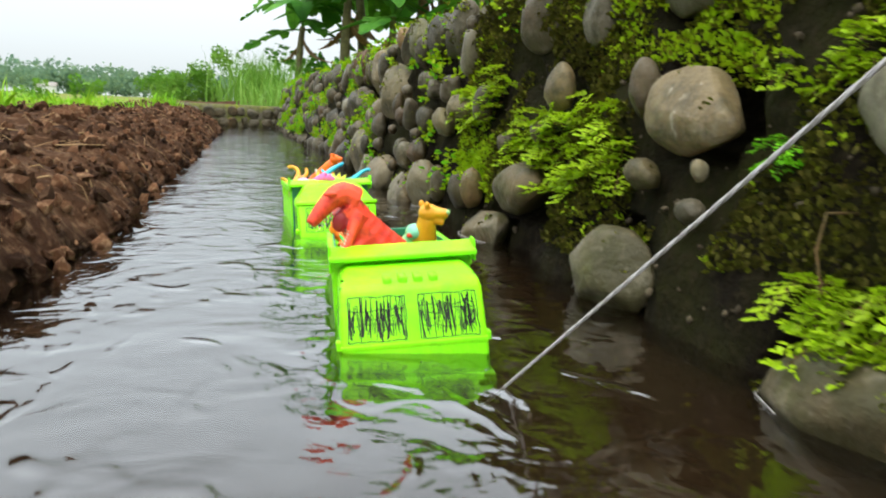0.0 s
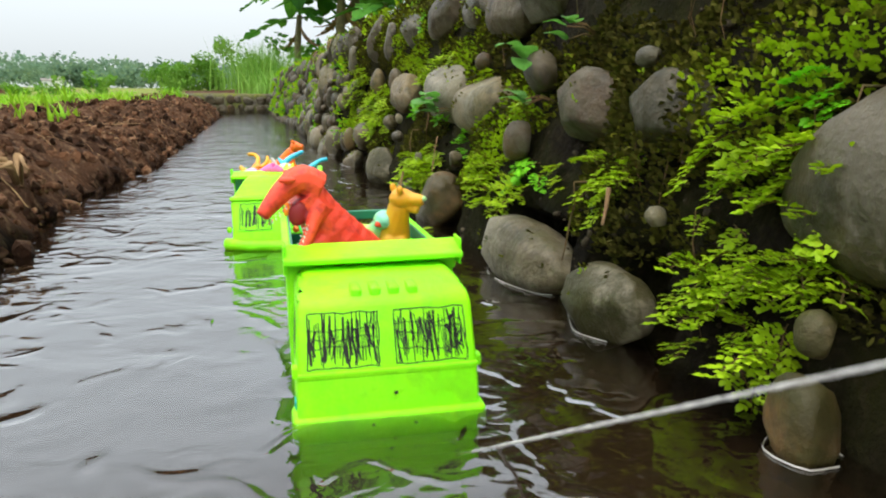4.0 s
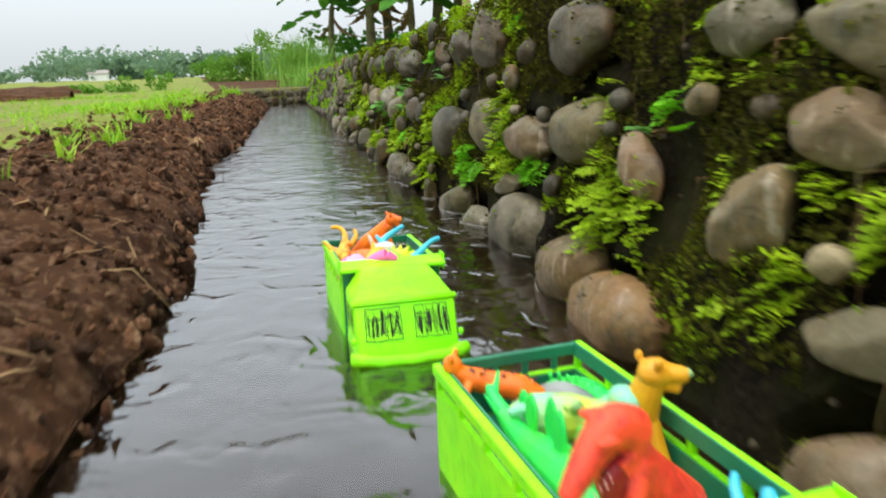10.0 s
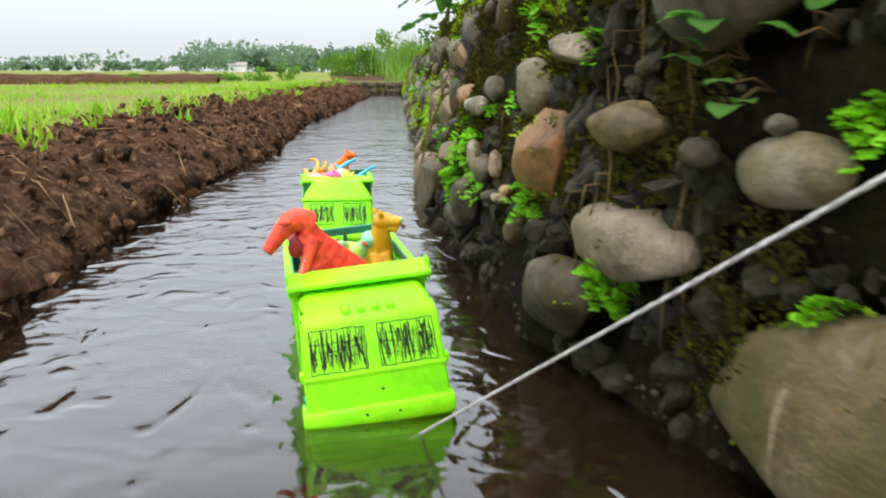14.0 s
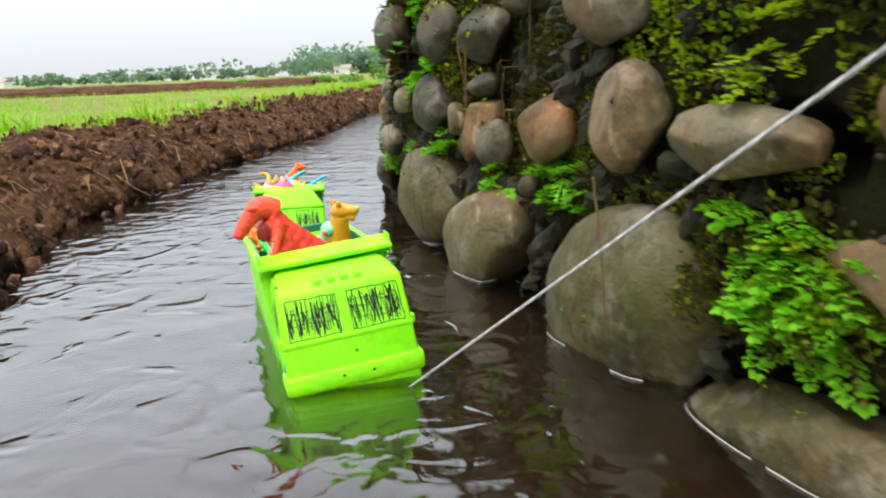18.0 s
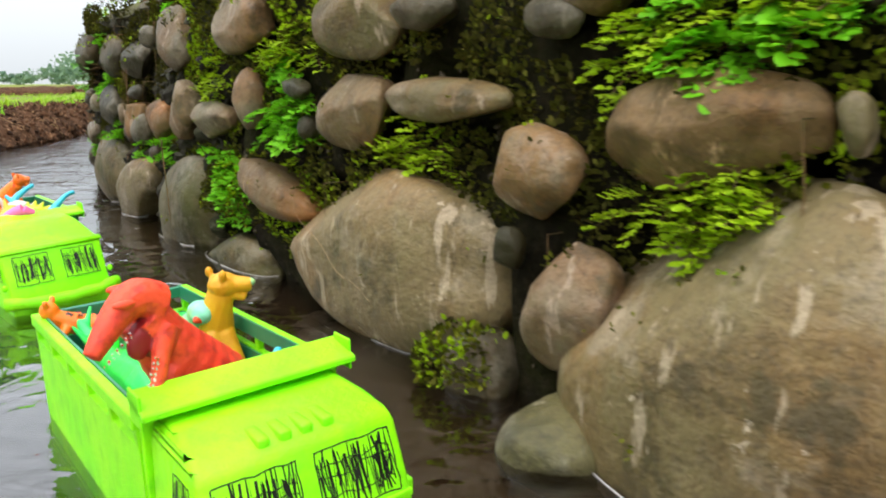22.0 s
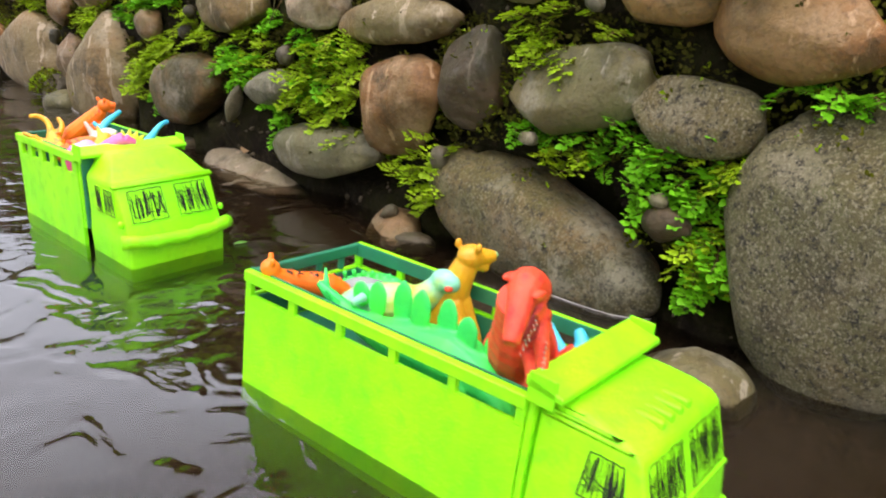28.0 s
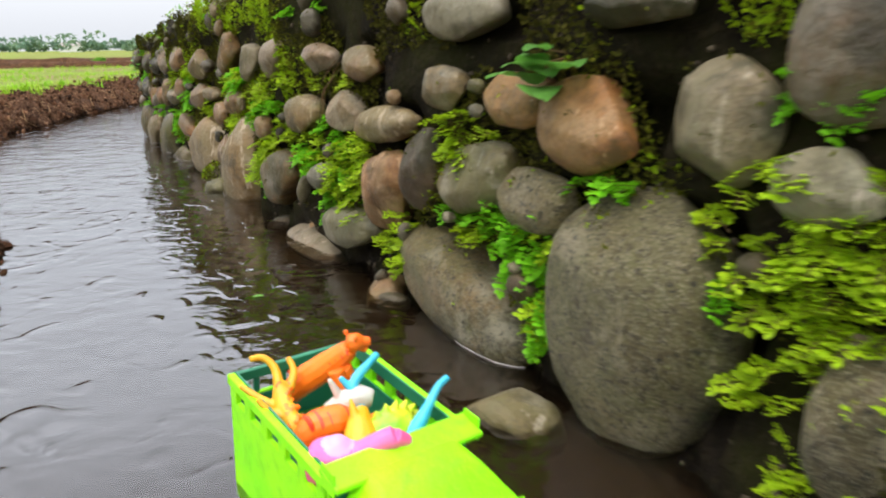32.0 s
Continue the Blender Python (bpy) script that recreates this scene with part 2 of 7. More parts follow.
def water_material():
    """The rippled, clear and reflecting skin of the water; the silt hangs below it."""
    m = bpy.data.materials.new("murky_water")
    m.use_nodes = True
    nt = m.node_tree
    nt.nodes.remove(nt.nodes["Principled BSDF"])
    tc = nt.nodes.new("ShaderNodeTexCoord")

    def layer(sx, sy, s, detail, dist, prev=None, crest=0.0):
        mp = nt.nodes.new("ShaderNodeMapping")
        mp.inputs["Scale"].default_value = (sx, sy, 1)
        mp.inputs["Rotation"].default_value = (0, 0, 0.25)
        nt.links.new(tc.outputs["Object"], mp.inputs[0])
        n = nt.nodes.new("ShaderNodeTexNoise")
        n.inputs["Scale"].default_value, n.inputs["Detail"].default_value = s, detail
        n.inputs["Distortion"].default_value = 1.2
        nt.links.new(mp.outputs[0], n.inputs["Vector"])
        bp = nt.nodes.new("ShaderNodeBump")
        bp.inputs["Distance"].default_value, bp.inputs["Strength"].default_value = dist, 1.0
        height = n.outputs["Fac"]
        if crest:
            # calm between, steep where a wavelet stands up
            mr = nt.nodes.new("ShaderNodeMapRange")
            mr.interpolation_type = "SMOOTHSTEP"
            mr.inputs[1].default_value, mr.inputs[2].default_value = crest, crest + 0.26
            nt.links.new(height, mr.inputs[0])
            height = mr.outputs[0]
        nt.links.new(height, bp.inputs["Height"])
        if prev:
            nt.links.new(prev, bp.inputs["Normal"])
        return bp.outputs[0]

    n0 = layer(1.0, 1.3, 4.2, 1.0, 0.0040)
    n1 = layer(1.0, 1.25, 12.0, 1.5, 0.0028, n0)
    n2 = layer(1.0, 1.15, 34.0, 2.0, 0.0007, n1)
    n2 = layer(1.1, 0.8, 15.0, 1.0, 0.0021, n2, 0.54)
    clear = nt.nodes.new("ShaderNodeBsdfTransparent")
    clear.inputs[0].default_value = (0.93, 0.91, 0.84, 1)
    silt = nt.nodes.new("ShaderNodeBsdfDiffuse")
    silt.inputs[0].default_value = (0.034, 0.021, 0.012, 1)
    murk = nt.nodes.new("ShaderNodeMixShader")
    murk.inputs[0].default_value = 0.10
    nt.links.new(clear.outputs[0], murk.inputs[1])
    nt.links.new(silt.outputs[0], murk.inputs[2])
    gloss = nt.nodes.new("ShaderNodeBsdfGlossy")
    gloss.inputs["Roughness"].default_value = 0.03
    fres = nt.nodes.new("ShaderNodeFresnel")
    fres.inputs[0].default_value = 1.6
    lw = nt.nodes.new("ShaderNodeLayerWeight")
    lw.inputs[0].default_value = 0.5
    grz = nt.nodes.new("ShaderNodeMapRange")
    grz.inputs[1].default_value, grz.inputs[2].default_value = 0.38, 0.87
    grz.inputs[3].default_value, grz.inputs[4].default_value = 0.05, 0.60
    nt.links.new(lw.outputs["Facing"], grz.inputs[0])
    most = nt.nodes.new("ShaderNodeMath")
    most.operation = "MAXIMUM"
    nt.links.new(fres.outputs[0], most.inputs[0])
    nt.links.new(grz.outputs[0], most.inputs[1])
    nt.links.new(n2, gloss.inputs["Normal"])
    nt.links.new(n2, fres.inputs["Normal"])
    full = nt.nodes.new("ShaderNodeMixShader")
    nt.links.new(most.outputs[0], full.inputs[0])
    nt.links.new(murk.outputs[0], full.inputs[1])
    nt.links.new(gloss.outputs[0], full.inputs[2])
    nt.links.new(full.outputs[0], nt.nodes["Material Output"].inputs[0])
    return m


M_STONE = stone_material("dark_river_stone", 0.46, 0.5, 0.68, 0.5)
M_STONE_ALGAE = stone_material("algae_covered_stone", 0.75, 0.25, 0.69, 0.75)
M_STONE_TAN = stone_material("tan_river_stone", 1.05, 0.7, 0.645, 0.25, (1.08, 0.95, 0.95))
M_STONE_GREY = stone_material("grey_river_stone", 1.1, 0.2, 0.66, 0.15, (0.95, 0.96, 0.98))
M_STONE_RUST = stone_material("rusty_river_stone", 1.05, 0.9, 0.66, 0.1, (1.28, 0.95, 0.72))
M_STONE_STREAK = stone_material("streaked_boulder", 1.2, 0.55, 0.62, 0.12, (1.05, 0.97, 0.92))
M_STONE_PALE = stone_material("pale_stone", 2.0, 0.2, 0.62, 0.0, (0.95, 0.97, 1.0))
M_STONE_PITTED = stone_material("pitted_stone", 1.05, 0.25, 0.66, 0.35, (1.0, 0.97, 0.9), 1.0)
M_STONE_WETPIT = stone_material("wet_pitted_stone", 0.85, 0.25, 0.66, 0.6, (1.0, 0.97, 0.85), 0.8)
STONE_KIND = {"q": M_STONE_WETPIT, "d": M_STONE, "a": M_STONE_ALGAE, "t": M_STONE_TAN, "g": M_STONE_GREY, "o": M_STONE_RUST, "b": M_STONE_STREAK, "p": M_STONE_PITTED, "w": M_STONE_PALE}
M_WATER = water_material()
M_HAZE = haze_material()
M_SILT = material("silty_depth", (0.040, 0.022, 0.012), 0.95, var=(0.028, 0.016, 0.009), scale=1.5)
# the earth's dark brown, taken darker to stand for shade under the overhang
M_MORTAR_SHADED = material("earth_mortar_shaded", (0.011, 0.008, 0.0045), 0.95, var=(0.020, 0.020, 0.004), scale=7.0, fine=(0.028, 0.021, 0.010),
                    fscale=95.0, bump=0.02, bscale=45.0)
# wet mossy earth whose colour also carries the shadow of the overhanging stones
M_RUBBLE_SHADED = material("wet_mossy_rubble_shaded", (0.016, 0.012, 0.007), 0.75, var=(0.028, 0.028, 0.006), scale=9.0, fine=(0.05, 0.04, 0.024), fscale=45.0, bump=0.008, bscale=60.0, spec=0.35)
M_CAP = material("mossy_cement", (0.12, 0.105, 0.08), 0.9, var=(0.15, 0.17, 0.02), scale=6.0, fine=(0.06, 0.055, 0.03), fscale=50.0, bump=0.012, bscale=40.0)
M_MOSS = material("yellow_green_moss", (0.15, 0.165, 0.010), 0.9, var=(0.08, 0.09, 0.008), scale=22.0, fine=(0.30, 0.29, 0.03), fscale=160.0, bump=0.006, bscale=220.0)
M_MOSS_DARK = material("dark_olive_moss", (0.075, 0.075, 0.010), 0.95, var=(0.04, 0.038, 0.008), scale=20.0, fine=(0.12, 0.10, 0.02), fscale=120.0)
M_PEBBLE = material("grey_pebble", (0.045, 0.036, 0.022), 0.85, var=(0.10, 0.08, 0.05), scale=30.0, fine=(0.04, 0.03, 0.02), fscale=90.0)
M_FERN = material("fern_green", (0.19, 0.54, 0.012), 0.5, var=(0.14, 0.42, 0.008), scale=25.0, per_object=0.22, trans=0.35, spec=0.2)
M_FERN_Y = material("fern_yellow_green", (0.36, 0.52, 0.012), 0.5, var=(0.25, 0.42, 0.006), scale=25.0, per_object=0.2, trans=0.35, spec=0.2)
M_LEAF = material("fresh_broad_leaf", (0.17, 0.45, 0.06), 0.4, var=(0.11, 0.33, 0.04), scale=20.0, trans=0.35, bump=0.002, bscale=120.0)
M_STEM = material("brown_stem", (0.16, 0.09, 0.04), 0.8, var=(0.09, 0.08, 0.03), scale=30.0)
M_SOIL = material("reddish_soil", (0.085, 0.040, 0.019), 0.92, var=(0.035, 0.015, 0.007), scale=7.0, fine=(0.19, 0.11, 0.06), fscale=55.0, bump=0.03, bscale=32.0)
M_CLOD = material("soil_clod", (0.10, 0.047, 0.023), 0.92, var=(0.045, 0.020, 0.010), scale=9.0, fine=(0.21, 0.125, 0.07), fscale=70.0, bump=0.012, bscale=60.0, per_piece=0.75)
M_FIELD = material("grassy_field", (0.17, 0.25, 0.03), 0.9, var=(0.20, 0.155, 0.07), scale=0.55, fine=(0.10, 0.16, 0.02), fscale=9.0, bump=0.03, bscale=18.0)
M_GRASS = material("young_grass", (0.17, 0.42, 0.012), 0.6, var=(0.28, 0.44, 0.02), scale=6.0, per_object=0.15, trans=0.3, spec=0.2)
M_STRAW = material("dry_straw", (0.34, 0.22, 0.11), 0.85, var=(0.2, 0.12, 0.06), scale=20.0)
# leaf green paled and greyed: the distance haze is mixed into this colour
M_FOREST_HAZED = material("far_foliage_hazed", (0.19, 0.29, 0.18), 0.9, var=(0.15, 0.25, 0.17), scale=0.12, fine=(0.26, 0.36, 0.17), fscale=0.5, trans=0.4)
M_BANANA = material("banana_leaf", (0.05, 0.19, 0.02), 0.6, var=(0.13, 0.34, 0.03), scale=1.3, fine=(0.05, 0.17, 0.025), fscale=6.0, trans=0.3, spec=0.2)
M_TRUNK = material("banana_stem", (0.16, 0.14, 0.06), 0.7, var=(0.09, 0.07, 0.03), scale=3.0, fine=(0.22, 0.2, 0.08), fscale=14.0)
M_REED = material("tall_grass_green", (0.13, 0.30, 0.03), 0.55, var=(0.19, 0.34, 0.05), scale=2.0, trans=0.3, spec=0.2)
M_LIME = material("lime_painted_plastic", (0.22, 0.87, 0.002), 0.5, spec=0.3, var=(0.33, 0.9, 0.002), scale=12.0, fine=(0.2, 0.75, 0.006), fscale=45.0, bump=0.0012, bscale=90.0)
M_DARK = material("dark_green_plastic", (0.012, 0.15, 0.075), 0.4, var=(0.02, 0.2, 0.10), scale=20.0)
M_INK = material("black_marker", (0.008, 0.012, 0.006), 0.5)
M_TEAL = material("bare_teal_plastic", (0.0, 0.42, 0.33), 0.4)
M_CORD = material("white_cord", (0.62, 0.6, 0.56), 0.8, var=(0.45, 0.43, 0.4), scale=60.0, bump=0.001, bscale=400.0)
# pale colour stands for the bright reflection along the waterline
M_RIM_GLINT = material("rim_glint", (0.36, 0.34, 0.31), 0.6, var=(0.2, 0.18, 0.15), scale=40.0)
M_RED = material("red_rubber", (0.88, 0.075, 0.02), 0.5, var=(0.8, 0.05, 0.02), scale=25.0, fine=(0.5, 0.02, 0.01), fscale=110.0, bump=0.0015, bscale=130.0)
M_ORANGE = material("orange_rubber", (0.93, 0.20, 0.004), 0.42, var=(0.88, 0.15, 0.006), scale=25.0, bump=0.001, bscale=120.0)
M_YELLOW = material("yellow_rubber", (0.74, 0.39, 0.008), 0.42, var=(0.64, 0.30, 0.008), scale=25.0, bump=0.001, bscale=120.0)
M_BLACKSPOT = material("black_paint_spots", (0.02, 0.015, 0.01), 0.5)
M_GREENTOY = material("green_rubber", (0.02, 0.62, 0.10), 0.4, var=(0.05, 0.75, 0.06), scale=20.0, bump=0.001, bscale=120.0)
M_MINT = material("pale_mint_rubber", (0.22, 0.62, 0.40), 0.45, var=(0.5, 0.62, 0.05), scale=22.0, bump=0.001, bscale=120.0)
M_PINK = material("pink_rubber", (0.88, 0.10, 0.30), 0.42, var=(0.82, 0.16, 0.42), scale=18.0, bump=0.001, bscale=120.0)
M_BLUE = material("sky_blue_rubber", (0.03, 0.42, 0.62), 0.4, var=(0.06, 0.5, 0.66), scale=18.0)
M_LIMEY = material("yellow_green_rubber", (0.62, 0.66, 0.02), 0.42, var=(0.16, 0.66, 0.03), scale=22.0)
M_PALE = material("white_rubber", (0.62, 0.6, 0.52), 0.45, var=(0.45, 0.46, 0.42), scale=20.0)
M_LILAC = material("lilac_rubber", (0.50, 0.34, 0.66), 0.45, var=(0.62, 0.3, 0.6), scale=20.0)
M_GREY = material("grey_rubber", (0.17, 0.19, 0.18), 0.45, var=(0.26, 0.28, 0.26), scale=20.0)
M_MOUTH = material("dark_mouth", (0.26, 0.008, 0.010), 0.5)
M_WHITE = material("white_wall_paint", (0.75, 0.75, 0.73), 0.8)
M_ROOF = material("grey_roof", (0.3, 0.27, 0.25), 0.8)


# ---- mesh helpers ----
def mesh_object(name, bm, mats, smooth=True):
    me = bpy.data.meshes.new(name)
    bm.to_mesh(me)
    bm.free()
    for m in (mats if isinstance(mats, (list, tuple)) else [mats]):
        me.materials.append(m)
    if smooth:
        me.polygons.foreach_set("use_smooth", [True] * len(me.polygons))
    return new(name, me)


def raw_object(name, verts, faces, mats, smooth=False, index=None):
    me = bpy.data.meshes.new(name)
    me.from_pydata(verts, [], faces)
    for m in (mats if isinstance(mats, (list, tuple)) else [mats]):
        me.materials.append(m)
    if smooth:
        me.polygons.foreach_set("use_smooth", [True] * len(me.polygons))
    if index is not None:
        me.polygons.foreach_set("material_index", index)
    me.update()
    return new(name, me)


def part(name, bm, mat, parent, label="", smooth=True):
    ob = mesh_object(name, bm, mat, smooth)
    ob.parent = parent
    if label:
        ob["label"] = label
    return ob


def box(bm, x0, x1, y0, y1, z0, z1, bevel=0.0, segs=2):
    g = bmesh.ops.create_cube(bm, size=1.0)
    for v in g["verts"]:
        v.co = Vector(((x0 + x1) / 2 + v.co.x * (x1 - x0), (y0 + y1) / 2 + v.co.y * (y1 - y0), (z0 + z1) / 2 + v.co.z * (z1 - z0)))
    if bevel:
        edges = list({e for v in g["verts"] for e in v.link_edges})
        bmesh.ops.bevel(bm, geom=edges, offset=bevel, segments=segs, affect="EDGES", profile=0.5)
    return bm


def prism(bm, ring_a, ring_b):
    """A closed body between two rings of the same number of corners."""
    a = [bm.verts.new(p) for p in ring_a]
    b = [bm.verts.new(p) for p in ring_b]
    n = len(a)
    for i in range(n):
        bm.faces.new((a[i], a[(i + 1) % n], b[(i + 1) % n], b[i]))
    bm.faces.new(a[::-1])
    bm.faces.new(b)
    return bm


def tube(bm, pts, radii, seg=10, flat=1.0):
    """A tapered round body along a line of points."""
    pts = [Vector(p) for p in pts]
    rings = []
    for i, p in enumerate(pts):
        d = (pts[min(i + 1, len(pts) - 1)] - pts[max(i - 1, 0)]).normalized()
        side = d.cross(Vector((0, 0, 1)))
        if side.length < 0.05:
            side = d.cross(Vector((0, 1, 0)))
        side.normalize()
        up = side.cross(d)
        r = radii[i]
        rings.append([bm.verts.new(p + side * (math.cos(2 * math.pi * k / seg) * r * flat) + up * (math.sin(2 * math.pi * k / seg) * r)) for k in range(seg)])
    for a, b in zip(rings, rings[1:]):
        for k in range(seg):
            bm.faces.new((a[k], a[(k + 1) % seg], b[(k + 1) % seg], b[k]))
    for ring, p, flip in ((rings[0], pts[0], True), (rings[-1], pts[-1], False)):
        c = bm.verts.new(p)
        for k in range(seg):
            f = (c, ring[k], ring[(k + 1) % seg])
            bm.faces.new(f[::-1] if flip else f)
    return bm


def blob(bm, centre, size, sub=2):
    g = bmesh.ops.create_icosphere(bm, subdivisions=sub, radius=1.0)
    for v in g["verts"]:
        v.co = Vector(centre) + Vector((v.co.x * size[0], v.co.y * size[1], v.co.z * size[2]))
    return bm


def lerp(v, xs, ys):
    return float(np.interp(v, xs, ys))


# ---- plan of the canal ----
WALL_Y = [-12.0, -9.0, -8.2, -7.4, -6.6, -6.0, -5.4, -4.9, -4.5, -4.2, -3.6, -2.8, -2.0, -1.2, -0.4, 0.4, 1.2, 2.2, 4.0, 5.6, 7.0]
WALL_X = [2.6, 1.768, 1.611, 1.353, 1.059, 0.863, 0.661, 0.471, 0.36, 0.302, 0.288, 0.345, 0.486, 0.496, 0.577, 0.651, 0.699, 0.825, 0.94, 1.1, 1.25]
WALL_LEAN = [0.188, 0.155, 0.184, 0.044, 0.096, 0.063, -0.011, 0.153, -0.028, 0.139, 0.251, 0.337, 0.114, 0.307, 0.316, 0.214, 0.214, 0.208, 0.2, 0.2, 0.2]
TOP_Y = [-12, -8.5, -7, -6.2, -5.3, -4.5, -3.3, -2.2, -1.5, 0, 1.2, 2.5, 5.6]
TOP_Z = [0.72, 0.66, 0.60, 0.555, 0.50, 0.445, 0.48, 0.50, 0.465, 0.425, 0.40, 0.38, 0.33]
BANK_Y = [-14.0, -8.5, -7.7, -7.07, -6.54, -5.48, -5.02, -4.44, -3.52, -2.92, -2.12, -1.0, -0.29, 0.44, 1.43, 2.92, 4.22, 5.6, 7.0]
BANK_X = [0.4, 0.66, 0.62, 0.645, 0.438, 0.014, -0.15, -0.305, -0.256, -0.208, -0.09, -0.047, -0.012, 0.126, 0.243, 0.412, 0.59, 0.6, 0.7]


def wall_x(y, z):
    return lerp(y, WALL_Y, WALL_X) + lerp(y, WALL_Y, WALL_LEAN) * z


def wall_top(y):
    return lerp(y, TOP_Y, TOP_Z)


def wall_frame(y, z, e=0.08):
    """A point of the wall's face and its directions: along the canal, and out of the wall."""
    along = Vector((wall_x(y + e, z) - wall_x(y - e, z), 2 * e, 0)).normalized()
    return Vector((wall_x(y, z), y, z)), along, Vector((-along.y, along.x, 0))


def bank_x(y):
    return lerp(y, BANK_Y, BANK_X) + 0.02 * noise.noise((0, y * 3.1, 0)) + 0.012 * noise.noise((3, y * 9.0, 0))


# ---- ground: one sheet with the canal cut into it ----
PROF_U = [-1500, -60, -8, -2.0, -1.2, -0.85, -0.6, -0.42, -0.28, -0.17, -0.09, -0.04, 0.0]
PROF_Z = [0.02, 0.05, 0.09, 0.10, 0.105, 0.112, 0.125, 0.138, 0.135, 0.115, 0.082, 0.045, -0.012]


def bank_point(y, u):
    """A point of the ground at u metres (negative: away from the water) from the bank's edge."""
    b = bank_x(y)
    z = lerp(u, PROF_U, PROF_Z)
    if u > -1.15:
        if u > -0.9:
            z *= 1 + 0.25 * noise.noise((7, y * 0.9, 1)) + 0.12 * noise.noise((2, y * 3.0, 1))
        k = min(1.0, max(0.0, -u / 0.05))
        z += k * (0.030 * noise.noise(((b + u) * 6, y * 6, 0)) + 0.020 * noise.noise(((b + u) * 17, y * 17, 4)) + 0.008 * noise.noise(((b + u) * 45, y * 45, 9)))
    elif u > -9:
        z += 0.012 * noise.noise(((b + u) * 2, y * 2, 0))
    return b + u + (0.02 * noise.noise((y * 11, u * 11, 6)) if -0.9 < u < -0.02 else 0), y, z


def make_ground():
    ys = [-900, -300, -120, -50, -25, -16, -13] + list(np.arange(-11, 6.6, 0.045)) + [7, 8, 10, 13, 18, 26, 40, 70, 120, 250, 500, 1500]
    left = [-1500, -600, -250, -110, -50, -24, -12, -7, -4.5, -3.2, -2.4, -1.9, -1.5, -1.25] + list(np.arange(-1.1, 0.0, 0.034)) + [-0.015]
    verts, faces, index = [], [], []
    cols = None
    for y in ys:
        b, w = bank_x(y), wall_x(y, 0.5) + 0.12
        inside = -11.2 < y < 5.75
        row = [bank_point(y, u) if inside or u < -0.85 else (b + u, y, 0.15) for u in left]
        wt = wall_top(y) if y < 5.8 else lerp(y, [5.8, 9, 30], [0.33, 0.3, 0.12])
        low = -0.16 if inside else min(0.15, wt)
        back = wt - 0.06
        row += [(b + 0.05, y, low), (w + 0.02, y, low), (w + 0.03, y, back), (w + 0.5, y, back + 0.02), (w + 2, y, back + 0.05), (w + 8, y, back), (w + 30, y, 0.3), (w + 120, y, 0.2), (w + 1500, y, 0.05)]
        verts += row
        cols = len(row)
    nl = len(left)
    for r in range(len(ys) - 1):
        for c in range(cols - 1):
            i = r * cols + c
            faces.append((i, i + 1, i + cols + 1, i + cols))
            u = left[c] if c < nl else 0
            index.append(1 if (c < nl and u < -0.56) or c >= nl + 3 else 0)
    ob = raw_object("ground", verts, faces, [M_SOIL, M_FIELD], True, index)
    tagged(ob, "reddish ploughed soil bank beside a flat grassy rice field", "ground", kind="structure")


make_ground()

water = raw_object("water", [(x, y, z) for z in (0, -0.016, -0.024, -0.032, -0.040) for y in (-15, 9) for x in (-2.2, 4.2)], [(k, k + 1, k + 3, k + 2) for k in (0, 4, 8, 12, 16)], [M_WATER, M_HAZE, M_SILT], False, [0, 1, 1, 1, 2])
tagged(water, "murky grey brown water flowing in the canal", "water", kind="structure")


# ---- the wall: earth and mortar body, stones proud of it ----
def make_wall():
    ys = list(np.arange(-11.0, 5.72, 0.028))
    verts, faces, index = [], [], []
    rows = 22
    for y in ys:
        top = wall_top(y) + 0.012 * noise.noise((y * 2.3, 5, 0))
        for j in range(rows):
            z = -0.15 + (top + 0.15) * j / (rows - 1)
            p, along, out = wall_frame(y, z)
            d = -0.030 + 0.026 * noise.noise((y * 7, z * 7, 0)) + 0.014 * noise.noise((y * 21, z * 21, 3)) + 0.006 * noise.noise((y * 60, z * 60, 8))
            if j == rows - 1:
                d -= 0.02
            verts.append(tuple(p + out * d))
        for k, (u, h) in enumerate(((0.06, 0.012), (0.14, 0.02), (0.26, 0.012), (0.34, -0.05))):
            p, along, out = wall_frame(y, top)
            verts.append(tuple(p - out * (u + 0.02) + Vector((0, 0, h + 0.01 * noise.noise((y * 9, u * 20, 0))))))
    cols = rows + 4
    for i in range(len(ys) - 1):
        for j in range(cols - 1):
            a = i * cols + j
            faces.append((a, a + cols, a + cols + 1, a + 1))
            index.append(1 if j >= rows - 2 else 0)
    ob = raw_object("wall_canal", verts, faces, [M_MORTAR_SHADED, M_CAP], True, index)
    return tagged(ob, "mossy retaining wall of round river stones along the canal", "stone wall", kind="structure")


wall_ob = make_wall()


